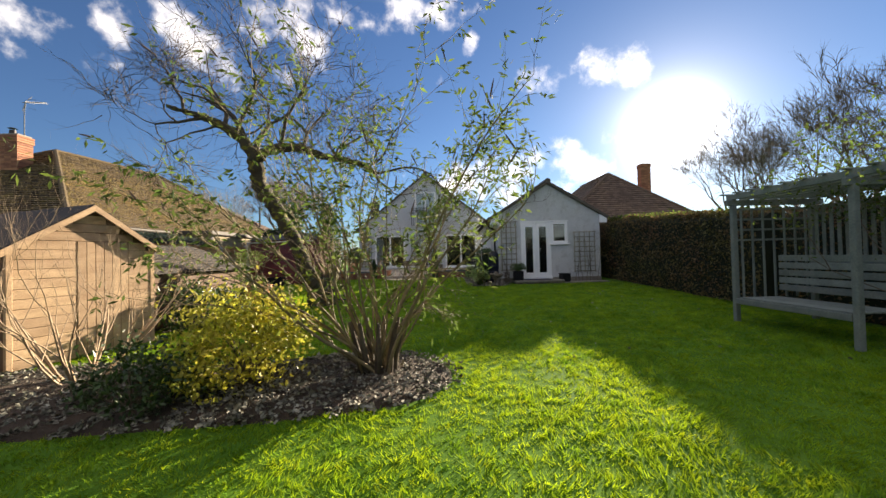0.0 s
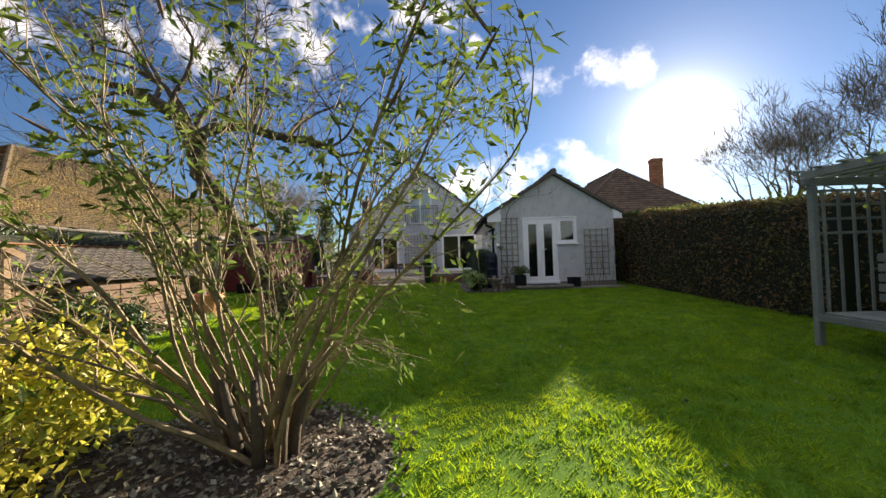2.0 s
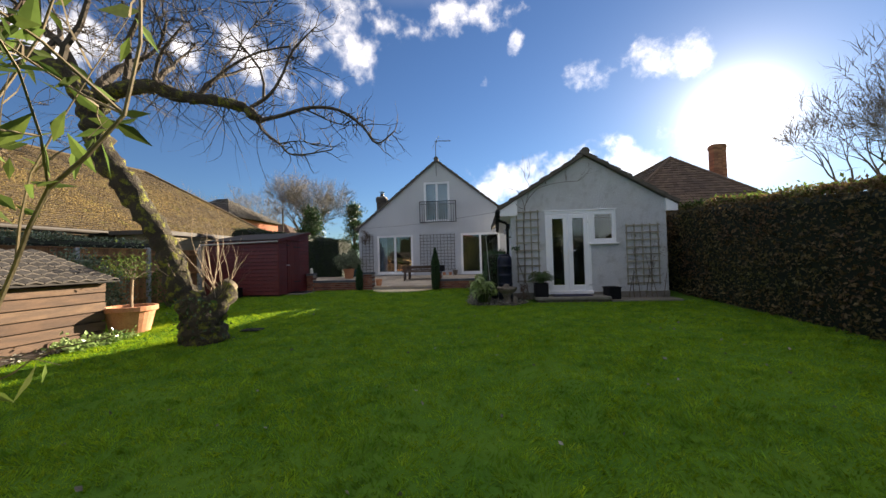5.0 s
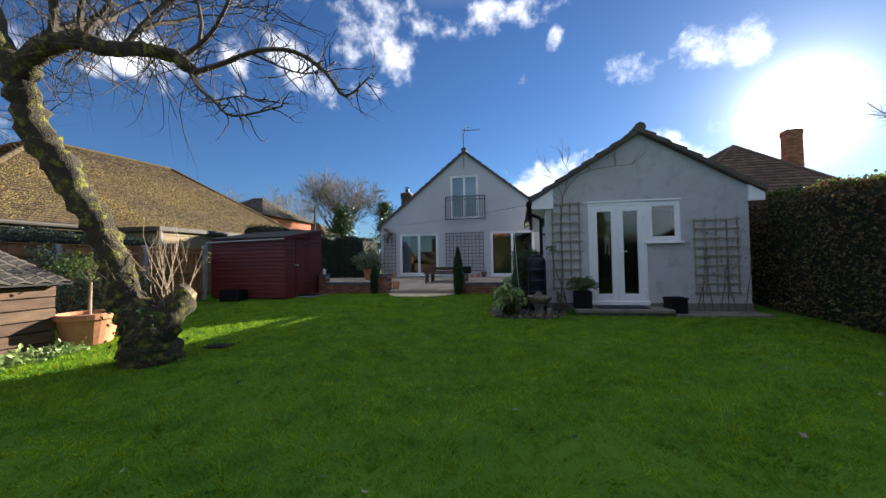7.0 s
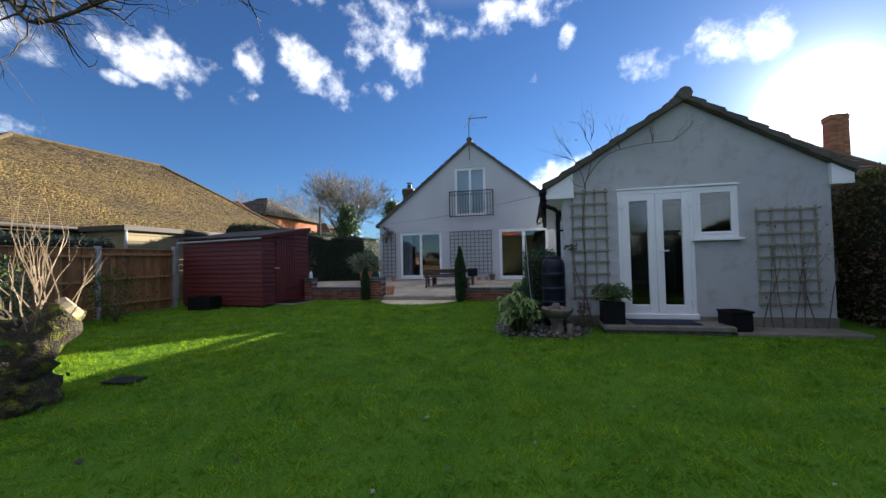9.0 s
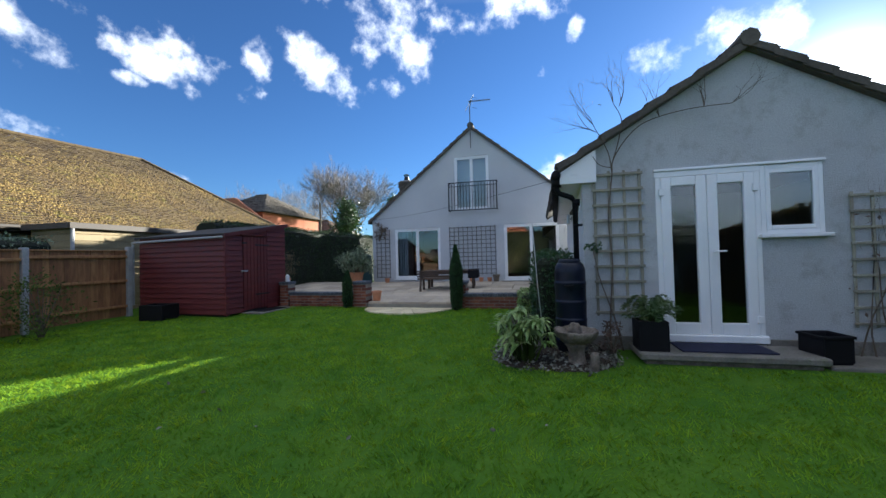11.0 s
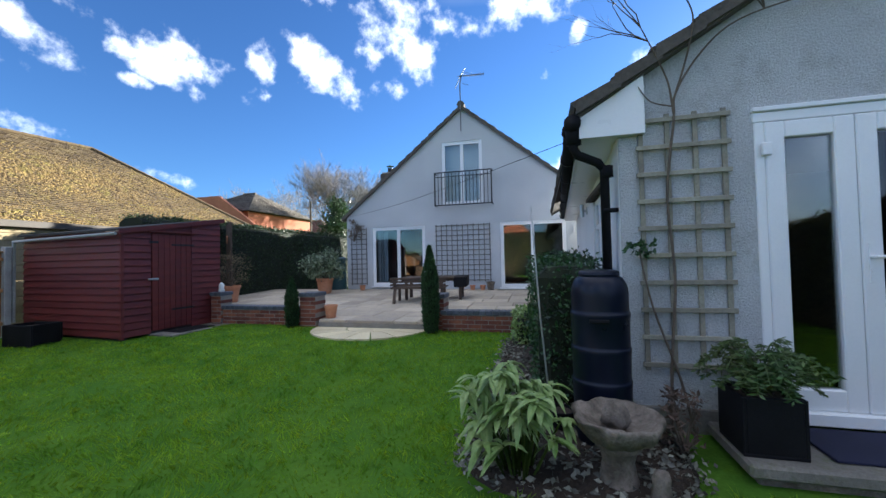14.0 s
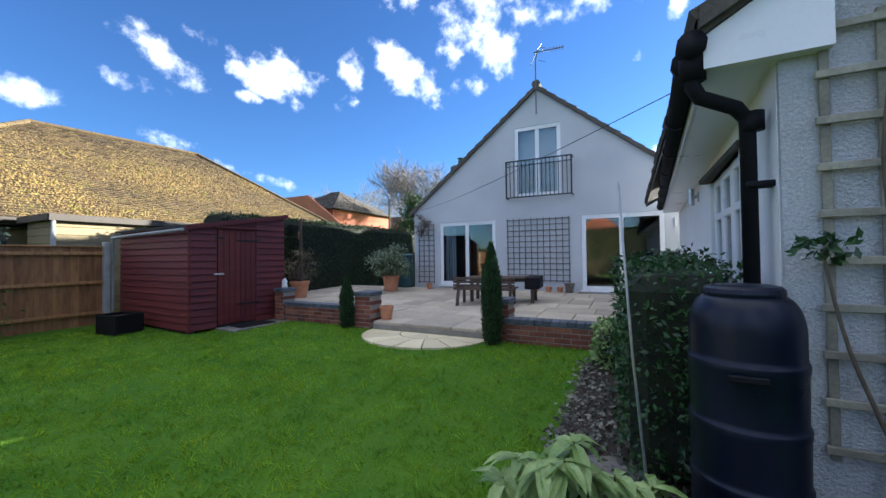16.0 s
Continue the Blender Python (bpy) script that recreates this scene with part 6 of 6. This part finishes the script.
vine = thing("climbing_rose", "bare thorny rose on the far trellis", "climber", (5.5, AY - .05, .1))
g = Geo()
for k in range(7):
    x = 5.05 + k * .14
    grow(g, (x, 13.62, .1), (rnd.uniform(-.3, .3), 0, 1), 1.0, .010, 2, rnd, .35, .1, 2, None, .14, 5, .7)
g.v = [(vx, min(vy, 13.66), vz) for vx, vy, vz in g.v]
part("stem_mass", g, M_TWIG, vine, local=False, kind="stuff")
part("leaves", Geo().leaves([(rnd.uniform(4.95, 5.95), 13.6, rnd.uniform(.5, 2.0)) for _ in range(60)], .05, rng_of(4), .5), M_PUTTY, vine, local=False, kind="stuff")

butt = thing("water_butt", "black ribbed plastic water butt with a lid", "water butt", (1.95, 13.38, .06))
prof, BUTT_R = [(.195, 0), (.206, .02)], .89
for z in (.22, .48, .70, .935):
    prof += [(.213, z - .04), (.2165, z - .03), (.2175, z - .007), (.2155, z - .001), (.2105, z + .003), (.209, z + .02)]
for k in range(9):
    a = math.radians(11 * k)
    prof.append((.135 + .074 * math.cos(a), 1.045 + .135 * math.sin(a)))
part("barrel", Geo().lathe([(r * BUTT_R, z) for r, z in prof], 40), M_BUTT, butt, smooth=True)
part("lid", Geo().lathe([(.12, 1.172), (.131, 1.176), (.134, 1.19), (.130, 1.207), (.118, 1.216), (.09, 1.221), (.02, 1.223)], 32), M_BUTT, butt, "round screw lid", smooth=False)
part("grip", Geo().box((-.09, -.202, .88), (.03, -.184, .905), .006), M_BLACK, butt, "recessed hand grip")
part("tap", Geo().tube([(0, -.2, .12), (0, -.27, .12), (0, -.28, .08)], .014, 8), M_BLACK, butt)
part("stand", Geo().lathe([(.2, -.1), (.2, .0), (.02, .0)], 20), M_BLACK, butt)


def leaf_mound(name, label, at, lo, hi, count, leaf, material, seed, aspect=.5):
    """A dense clipped bush: near-black core block, painted as its inner shade, with rounded edges, leaves all over."""
    ob = thing(name, label, "shrub", at)
    rg = rng_of(seed)
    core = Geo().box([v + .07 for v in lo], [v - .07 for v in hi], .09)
    part("branch_core", core, M_LEAFSHADE, ob, local=False)
    lo, hi = np.array(lo), np.array(hi)
    d = rg.normal(size=(count, 3))
    d /= np.max(np.abs(d), 1)[:, None]
    r = np.linalg.norm(d, axis=1)[:, None]
    d = d / r ** .35
    pts = (lo + hi) / 2 + d * (hi - lo) / 2 * rg.normal(1.0, .06, (count, 1))
    w = np.array([noise.noise(Vector(p) * 3.5) for p in pts])[:, None]
    pts = pts + d * w * .07
    part("leaves", Geo().leaves(pts, leaf, rg, aspect), material, ob, local=False, kind="stuff")
    return ob


leaf_mound("box_bush", "dark green clipped evergreen bush beside the annex", (1.8, 14.6, .05), (1.46, 13.75, .08), (2.12, 15.6, 1.36), 7500, .045, M_BOX, 71)
leaf_mound("box_bush", "bright green small bush at the border's end", (1.35, 16.2, .1), (1.15, 15.75, .1), (1.6, 16.6, .62), 1500, .06, M_LAUREL, 72)

# large-leaved plant: rosettes of long leaves on short stems
lau = thing("laurel_plant", "low plant with long pale-edged green leaves", "plant", (1.40, 12.93, .05))
st, rnd, rg = Geo(), random.Random(51), rng_of(51)
for k in range(42):
    a, rr, h = rnd.uniform(0, 6.28), rnd.uniform(.02, .38), rnd.uniform(.34, .70)
    tip = Vector((rr * math.cos(a), rr * .9 * math.sin(a), h * (1 - rr * .5)))
    st.tube([(tip.x * .3, tip.y * .3, -.02), (tip.x * .7, tip.y * .7, tip.z * .6), tuple(tip)], [.008, .007, .005], 5, False)
    for j in range(10):
        b = rnd.uniform(0, 6.28)
        d = Vector((math.cos(b), math.sin(b), rnd.uniform(-.45, .75))).normalized()
        s = d.cross(Vector((0, 0, 1))).normalized()
        n_ = s.cross(d)
        ln, w = rnd.uniform(.11, .175), rnd.uniform(.018, .026)
        lf, pts = Geo(), []
        for i, (u, ww) in enumerate(((0, .15), (.25, .8), (.5, 1), (.75, .75), (1, .05))):
            c0 = tip + d * ln * u - Vector((0, 0, 1)) * .085 * u * u + Vector((0, 0, -.02 * j / 9))
            pts.append((c0 - s * w * ww + n_ * w * .35 * ww, c0, c0 + s * w * ww + n_ * w * .35 * ww))
        for p0, p1 in zip(pts, pts[1:]):
            lf.quad(p0[0], p0[1], p1[1], p1[0])
            lf.quad(p0[1], p0[2], p1[2], p1[1])
        part("leaf", lf.weld(), M_LAUREL, lau)
part("stem_mass", st, M_BUD, lau, kind="stuff")

bath = thing("bird_bath", "weathered stone bird bath with a scalloped bowl", "bird bath", (1.96, 12.92, .0))
part("base", Geo().box((-.17, -.17, -.05), (.17, .17, .03), .015), M_STONE, bath)
part("pedestal", Geo().lathe([(.14, .03), (.145, .06), (.115, .08), (.10, .13), (.085, .22), (.10, .28), (.125, .30), (.125, .325), (.10, .33)], 24), M_STONE, bath, smooth=True)
part("bowl", Geo().lathe([(.08, .32), (.16, .345), (.215, .40), (.240, .455), (.238, .475), (.222, .478), (.19, .435), (.12, .41), (.01, .405)], 48, lambda a, i: 1 + (.085 * math.cos(a * 7) if 1 < i < 7 else 0)), M_STONE, bath, "scalloped stone bowl stained brown", smooth=True)
bowl = [o for o in bath.children if o.name.startswith("bowl")][0]
for v in bowl.data.vertices:
    v.co += Vector((1, 1, .8)) * .022 * noise.noise(v.co * 13)
rock = Geo().lathe([(.05, .40), (.075, .44), (.07, .50), (.045, .55), (.01, .56)], 14)
rock.v = [tuple(Vector(p) + Vector((1, 1, .6)) * .035 * noise.noise(Vector(p) * 14)) for p in rock.v]
single("bird_ornament", rock, M_STONE, "small worn stone bird in the bath's bowl", "ornament", True, at=(1.95, 12.90, .005))
owl = Geo().lathe([(.045, 0), (.055, .02), (.058, .08), (.05, .14), (.045, .16), (.048, .19), (.035, .225), (.01, .235)], 16)
owl.v = [(vx + .04 * vz, vy * .85, vz) for vx, vy, vz in owl.v]
single("owl_ornament", owl, M_STONE, "small grey stone owl on the ground", "ornament", True, at=(2.13, 12.76, .03), rz=20)
single("stepping_stone", Geo().box((-.3, -.25, 0), (.3, .25, .05), .02), M_CONC, "mossy stone slab set in the bed", "paving", at=(1.97, 12.95, -.045), rz=12)
single("stepping_stone", Geo().box((-.2, -.15, 0), (.2, .15, .05), .02), M_CONC, "grey stone slab in the border soil", "paving", at=(1.45, 13.9, .12), rz=20)

step = thing("door_step", "worn concrete step below the french doors", "step", (3.6, 13.35, .05))
part("slab", Geo().box((2.66, 13.05, .12), (4.45, 13.64, .20), .015), M_CONC, step, local=False)
part("riser", Geo().box((2.72, 13.10, -.1), (4.40, 13.64, .12), .01), M_STONE, step, local=False)
single("path_slab", Geo().box((4.47, 13.1, .0), (6.1, 13.66, .11), .012), M_CONC, "concrete path along the annex wall", "paving")
single("door_mat", Geo().box((3.12, 13.16, .204), (4.05, 13.6, .218), .004), M_NAVY, "dark navy door mat on the step", "door mat")

box_p = thing("fern_planter", "square black planter with a bushy green fern", "planter", (2.83, 13.30, .20))
part("box", Geo().box((-.16, -.16, 0), (.16, .16, .02), .004).box((-.16, -.16, .02), (-.14, .16, .34), .004).box((.14, -.16, .02), (.16, .16, .34), .004).box((-.14, -.16, .02), (.14, -.14, .34), .004).box((-.14, .14, .02), (.14, .16, .34), .004), M_BLACK, box_p)
part("compost", Geo().box((-.14, -.14, .02), (.14, .14, .31)), M_SOIL, box_p)
rnd, rg = random.Random(77), rng_of(77)
for k in range(62):
    a, reach, h = rnd.uniform(0, 6.28), rnd.uniform(.12, .34), rnd.uniform(.10, .30)
    fr = Geo()
    q = [Vector((0, 0, .31)), Vector((reach * .5 * math.cos(a), reach * .5 * math.sin(a), .33 + h)), Vector((reach * math.cos(a), reach * math.sin(a), .30 + h * .75))]
    sm = smooth_line(q, 6)
    fr.tube(sm, .003, 3, False)
    at, wy = [], []
    for i, p_ in enumerate(sm[2:]):
        s = Vector((-math.sin(a), math.cos(a), 0))
        for sg in (-1, 1):
            for jj in (0, .5):
                at.append(tuple(p_ + Vector((math.cos(a), math.sin(a), 0)) * .02 * jj))
                wy.append(tuple(s * sg + Vector((math.cos(a) * .5, math.sin(a) * .5, -.2))))
    fr.leaves(at, .045, rg, .34, wy)
    part("frond", fr, M_FERN, box_p)
trough = thing("black_planter", "square black plastic planter beside the french doors", "planter", (4.55, 13.33, .112), 8)
part("box", Geo().box((-.14, -.15, 0), (.14, .15, .02), .004).box((-.15, -.16, .02), (-.13, .16, .29), .006).box((.13, -.16, .02), (.15, .16, .29), .006).box((-.13, -.16, .02), (.13, -.14, .29), .006).box((-.13, .14, .02), (.13, .16, .29), .006), M_BLACK, trough)
part("rim", Geo().box((-.165, -.175, .27), (-.14, .175, .30), .005).box((.14, -.175, .27), (.165, .175, .30), .005).box((-.14, -.175, .27), (.14, -.15, .30), .005).box((-.14, .15, .27), (.14, .175, .30), .005), M_BLACK, trough)
part("compost", Geo().box((-.13, -.14, .02), (.13, .14, .22)), M_SOIL, trough)
plant_pot("black_pot", "small black plastic pot beside the water butt", (1.68, 13.45, .10), .10, .18, M_BLACK, 20)
leafy_shrub("dead_plant", "withered dark plant against the plinth", (2.42, 13.32, .06), .12, .12, .42, 260, .05, M_PUTTY, M_TWIG, 91, .4, 14)
single("garden_cane", Geo().tube([(1.62, 13.62, .05), (1.55, 13.63, .9), (1.50, 13.66, 1.78)], [.008, .007, .006], 6), M_STEEL, "thin grey garden cane stuck in the border", "cane")

# ---- terrace things ----
def build_bench():
    z = terrace_z(18.9)
    ob = thing("garden_bench", "dark slatted wooden garden bench seen from behind", "bench", (-1.22, 18.85, z), 6)
    ob.scale = (1.0, 1.0, 0.86)
    L = .66
    for s in (-1, 1):
        x = s * (L - .1)
        part("back_leg", Geo().prism([(x - .03, -.02, 0), (x + .03, -.02, 0), (x + .03, .10, .42), (x + .03, .02, .68), (x - .03, .02, .68), (x - .03, .10, .42)], (0, .05, 0)), M_BENCH, ob)
        part("front_leg", Geo().box((x - .03, .50, 0), (x + .03, .56, .42), .006), M_BENCH, ob)
        part("arm_rest", Geo().box((x - .035, .02, .54), (x + .035, .58, .57), .008), M_BENCH, ob)
    for k in range(4):
        part("back_slat", Geo().box((-L, .03 + .012 * k, .64 - k * .085), (L, .052 + .012 * k, .70 - k * .085), .006), M_BENCH, ob)
    for k in range(5):
        part("seat_slat", Geo().box((-L, .12 + k * .09, .42), (L, .20 + k * .09, .445), .006), M_BENCH, ob)


build_bench()
tb = thing("garden_table", "dark wooden garden table on the terrace", "table", (-1.05, 19.75, terrace_z(19.75)), 6)
tb.scale = (1.05, 1.0, 0.84)
for k in range(6):
    part("top_board", Geo().box((-.78, -.36 + k * .12, .62), (.78, -.25 + k * .12, .66), .006), M_BENCH, tb)
part("apron", Geo().box((-.68, -.28, .54), (.68, -.25, .62), .004).box((-.68, .25, .54), (.68, .28, .62), .004), M_BENCH, tb)
for x in (-.64, .64):
    for y in (-.25, .25):
        part("leg", Geo().box((x - .035, y - .035, 0), (x + .035, y + .035, .62), .006), M_BENCH, tb)
single("table_cover", Geo().box((.52, -.37, .30), (.84, .37, .564), .02), M_BLACK, "black cover hanging over the table end", "cover", at=(-1.05, 19.76, terrace_z(19.75) + .004), rz=6)


def conifer(at, tall, r, seed):
    ob = thing("slim_conifer", "slim columnar dark green conifer beside the terrace step", "conifer", at, group="pair of columnar conifers")
    rg = rng_of(seed)
    part("trunk", Geo().tube([(0, 0, -.1), (0, 0, tall * .8)], [.03, .01], 6), M_BARKDARK, ob)
    # Solid filler coloured near-black for the shade within the foliage
    part("core", Geo().lathe([(r * .5, .03), (r * .8, tall * .25), (r * .75, tall * .6), (r * .4, tall * .88), (.01, tall * .98)], 12), M_LEAFSHADE, ob)
    n = int(5200 * tall * r / .18)
    h = rg.uniform(.02, 1, n) ** .9
    a = rg.uniform(0, 6.283, n)
    rr = r * np.minimum(1, (1 - h) * 2.6 + .08) * np.minimum(1, .75 + h) * rg.normal(.95, .09, n)
    pts = np.stack([rr * np.cos(a), rr * np.sin(a), h * tall], 1)
    wy = np.stack([np.cos(a) * .4, np.sin(a) * .4, np.ones(n)], 1)
    part("foliage", Geo().leaves(pts, .05, rg, .35, wy), M_CONIFER, ob, kind="stuff")


conifer((-.22, 16.56, .13), 1.45, .125, 81)
conifer((-2.98, 16.72, .13), .92, .11, 82)

p = plant_pot("terracotta_pot", "terracotta pot with a round variegated shrub", (-4.80, 20.75, terrace_z(20.75)), .26, .46)
leafy_shrub("variegated_shrub", "round variegated shrub growing in a terracotta pot", (-4.80, 20.75, terrace_z(20.75) + .40), .52, .5, .82, 3000, .10, M_VARIE, M_TWIG, 93, .5, 14, .1, 30)
p = plant_pot("terracotta_pot", "terracotta pot with a twiggy shrub", (-6.45, 18.85, terrace_z(18.85)), .26, .44)
leafy_shrub("twiggy_shrub", "brown twiggy half-bare shrub in a pot", (-6.45, 18.85, terrace_z(18.85) + .38), .42, .42, .85, 900, .05, M_STEM, M_TWIG, 94, .4, 30, .1, 30)
plant_pot("terracotta_pot", "small terracotta pot beside the brick pier", (-2.36, 17.05, terrace_z(17.05)), .13, .24)
single("ornament", Geo().lathe([(.05, 0), (.06, .03), (.045, .08), (.055, .13), (.03, .18), (.005, .2)], 14), M_WHITE, "small white ornament on the brick pier", "ornament", True, at=(-4.89, 17.02, .80))
plant_pot("terracotta_pot", "small flowerpot by the house wall", (-3.95, 21.55, terrace_z(21.5)), .10, .16)
plant_pot("stone_pot", "small grey pot by the house wall", (.12, 21.62, terrace_z(21.6)), .13, .24, M_STONE)
for x in (-.75, -.42, -.12):
    plant_pot("terracotta_pot", "small flowerpot by the house wall", (x, 21.65, terrace_z(21.6)), .09, .14)
bin_ = thing("compost_bin", "dark green plastic bin by the house corner", "bin", (-5.05, 21.9, terrace_z(21.9)))
M_GREENBIN = mat("green_plastic", (.02, .06, .07), (.03, .08, .09), 4, 80, .45, .1, .002)
part("body", Geo().lathe([(.30, 0), (.31, .02), (.27, .95), (.26, .97)], 24), M_GREENBIN, bin_)
part("lid", Geo().lathe([(.29, .96), (.29, 1.02), (.2, 1.06), (.01, 1.07)], 24), M_GREENBIN, bin_)
leafy_shrub("wall_shrub", "leafy climber at the house corner", (-4.3, 21.7, 2.0), .3, .12, .75, 500, .06, M_TWIG, M_TWIG, 96, .4, 14)

tub = thing("black_tub", "square black planting tub beside the red shed", "planter", (-6.65, 14.95, .1), 4)
part("tub", Geo().box((-.3, -.22, 0), (.3, .22, .02)).box((-.3, -.22, .02), (.3, -.19, .36), .008).box((-.3, .19, .02), (.3, .22, .36), .008).box((-.3, -.19, .02), (-.27, .19, .36), .008).box((.27, -.19, .02), (.3, .19, .36), .008), M_BLACK, tub)
part("compost", Geo().box((-.27, -.19, .02), (.27, .19, .31)), M_SOIL, tub)
single("hanging_heart", Geo().prism([(0, 0, 0), (.09, 0, .12), (.085, 0, .2), (.04, 0, .22), (0, 0, .18), (-.04, 0, .22), (-.085, 0, .2), (-.09, 0, .12)], (0, .03, 0)), M_TERRA, "terracotta heart plaque on the hedge post", "ornament", at=(-7.0, 19.3, 1.95), rz=-40)
single("plaque_post", Geo().box((-.5, 0, 0), (.5, .05, 2.15), .01), M_BENCH, "dark timber panel in front of the hedge", "fence panel", at=(-7.0, 19.36, terrace_z(19.3)), rz=-40)

wire = Geo()
a, b = Vector((1.88, 14.4, 2.50)), Vector((-4.62, HY - .03, 2.85))
wire.tube([a.lerp(b, i / 14) - Vector((0, 0, .10 * math.sin(math.pi * i / 14))) for i in range(15)], .0035, 5)
single("overhead_cable", wire, M_BLACK, "thin black cable slung from the annex eave to the house", "cable")


# ---- grass ----
def build_grass():
    rg = rng_of(100)
    n = 620000
    x = rg.uniform(-7.6, 6.6, n)
    y = 17.2 - 18.9 * np.sqrt(rg.uniform(0, 1, n))
    y = np.where(rg.uniform(0, 1, n) < .5, rg.uniform(-1.6, 17, n), y)
    keep = np.ones(n, bool)

    def not_in(x0, x1, y0, y1):
        nonlocal keep
        keep &= ~((x > x0) & (x < x1) & (y > y0) & (y < y1))

    not_in(1.05, 7, 13.0, 17.2)
    not_in(1.08, 2.3, 12.68, 17.2)
    not_in(2.2, 2.7, 12.95, 17.2)
    not_in(2.66, 7, 13.04, 17.2)
    not_in(-8, 2, 16.86, 17.3)
    not_in(-8.2, -5.2, 15.25, 17.3)
    not_in(-5.25, -4.6, 15.7, 17.3)
    not_in(-8, -5.26, 6.0, 9.7)
    keep &= ~(((x + 1.42) ** 2 + ((y - 16.8) / .88) ** 2) < 1.1)
    keep &= ~((((x + 3.0) / 2.75) ** 2 + ((y - 3.55) / .95) ** 2) < 1)
    keep &= ~((((x + .78) / .78) ** 2 + ((y - 3.8) / .86) ** 2) < 1)
    x, y = x[keep], y[keep]
    k = len(x)
    zz = -0.27 + .026 * np.clip(y, -9, 17)
    zz = zz - .004
    # uneven tufts: broad swathes, and hand-sized clumps that lean together
    clump = np.sin(x * 17 + 2.1 * np.sin(y * 9.3) + 1.7 * np.sin(x * 5.1)) * np.sin(y * 19 + 2.3 * np.sin(x * 8.1) + 1.3 * np.sin(y * 4.3))
    swathe = np.sin(x * 2.1 + 1.3 * np.sin(y * 1.7)) * np.cos(y * 2.3 + np.sin(x * 1.1))
    h = rg.uniform(.018, .044, k) * (1 + .3 * swathe + .55 * clump)
    a = rg.uniform(0, 6.283, k)
    lean = rg.uniform(.3, 1.7, k)
    b = 3.0 * np.sin(x * 6.3 + 2 * np.sin(y * 3.9)) + 2.0 * np.sin(y * 7.7 + 1.9 * np.sin(x * 4.7)) + rg.normal(0, .8, k)
    w = rg.uniform(.004, .008, k)
    V = np.empty((k, 3, 3))
    V[:, 0] = np.stack([x - w * np.cos(a), y - w * np.sin(a), zz], 1)
    V[:, 1] = np.stack([x + w * np.cos(a), y + w * np.sin(a), zz], 1)
    V[:, 2] = np.stack([x + h * lean * np.cos(b), y + h * lean * np.sin(b), zz + h], 1)
    me = bpy.data.meshes.new("grass")
    me.vertices.add(3 * k)
    me.vertices.foreach_set("co", V.reshape(-1))
    me.loops.add(3 * k)
    me.loops.foreach_set("vertex_index", np.arange(3 * k, dtype=np.int32))
    me.polygons.add(k)
    me.polygons.foreach_set("loop_start", np.arange(0, 3 * k, 3, dtype=np.int32))
    me.update(calc_edges=True)
    me.materials.append(M_BLADE)
    tagged(new("grass", me), "short green lawn grass blades", "grass", kind="stuff")


build_grass()
lid = thing("drain_cover", "small dark iron drain cover set in the lawn", "drain cover", (-2.78, 10.08, lawn_z(10.08) + .012), 8)
part("plate", Geo().box((-.17, -.11, 0), (.17, .11, .02), .004), M_IRON, lid)
for k in range(5):
    part("rib", Geo().box((-.15, -.085 + k * .038, .02), (.15, -.07 + k * .038, .026), .002), M_IRON, lid)
fl = rng_of(6)
single("fallen_leaves", Geo().leaves(np.stack([fl.uniform(-3, 5.5, 120), fl.uniform(3.5, 12, 120), np.full(120, .0)], 1) + np.array((0, 0, 0)), .05, fl, .6, fl.normal(size=(120, 3)) * np.array((1, 1, .2))), M_LITTER, "few pale fallen leaves on the lawn", "leaves", kind="stuff")
for ob in [o for o in scene.objects if o.name == "fallen_leaves"]:
    for v in ob.data.vertices:
        v.co.z += lawn_z(v.co.y) + .03
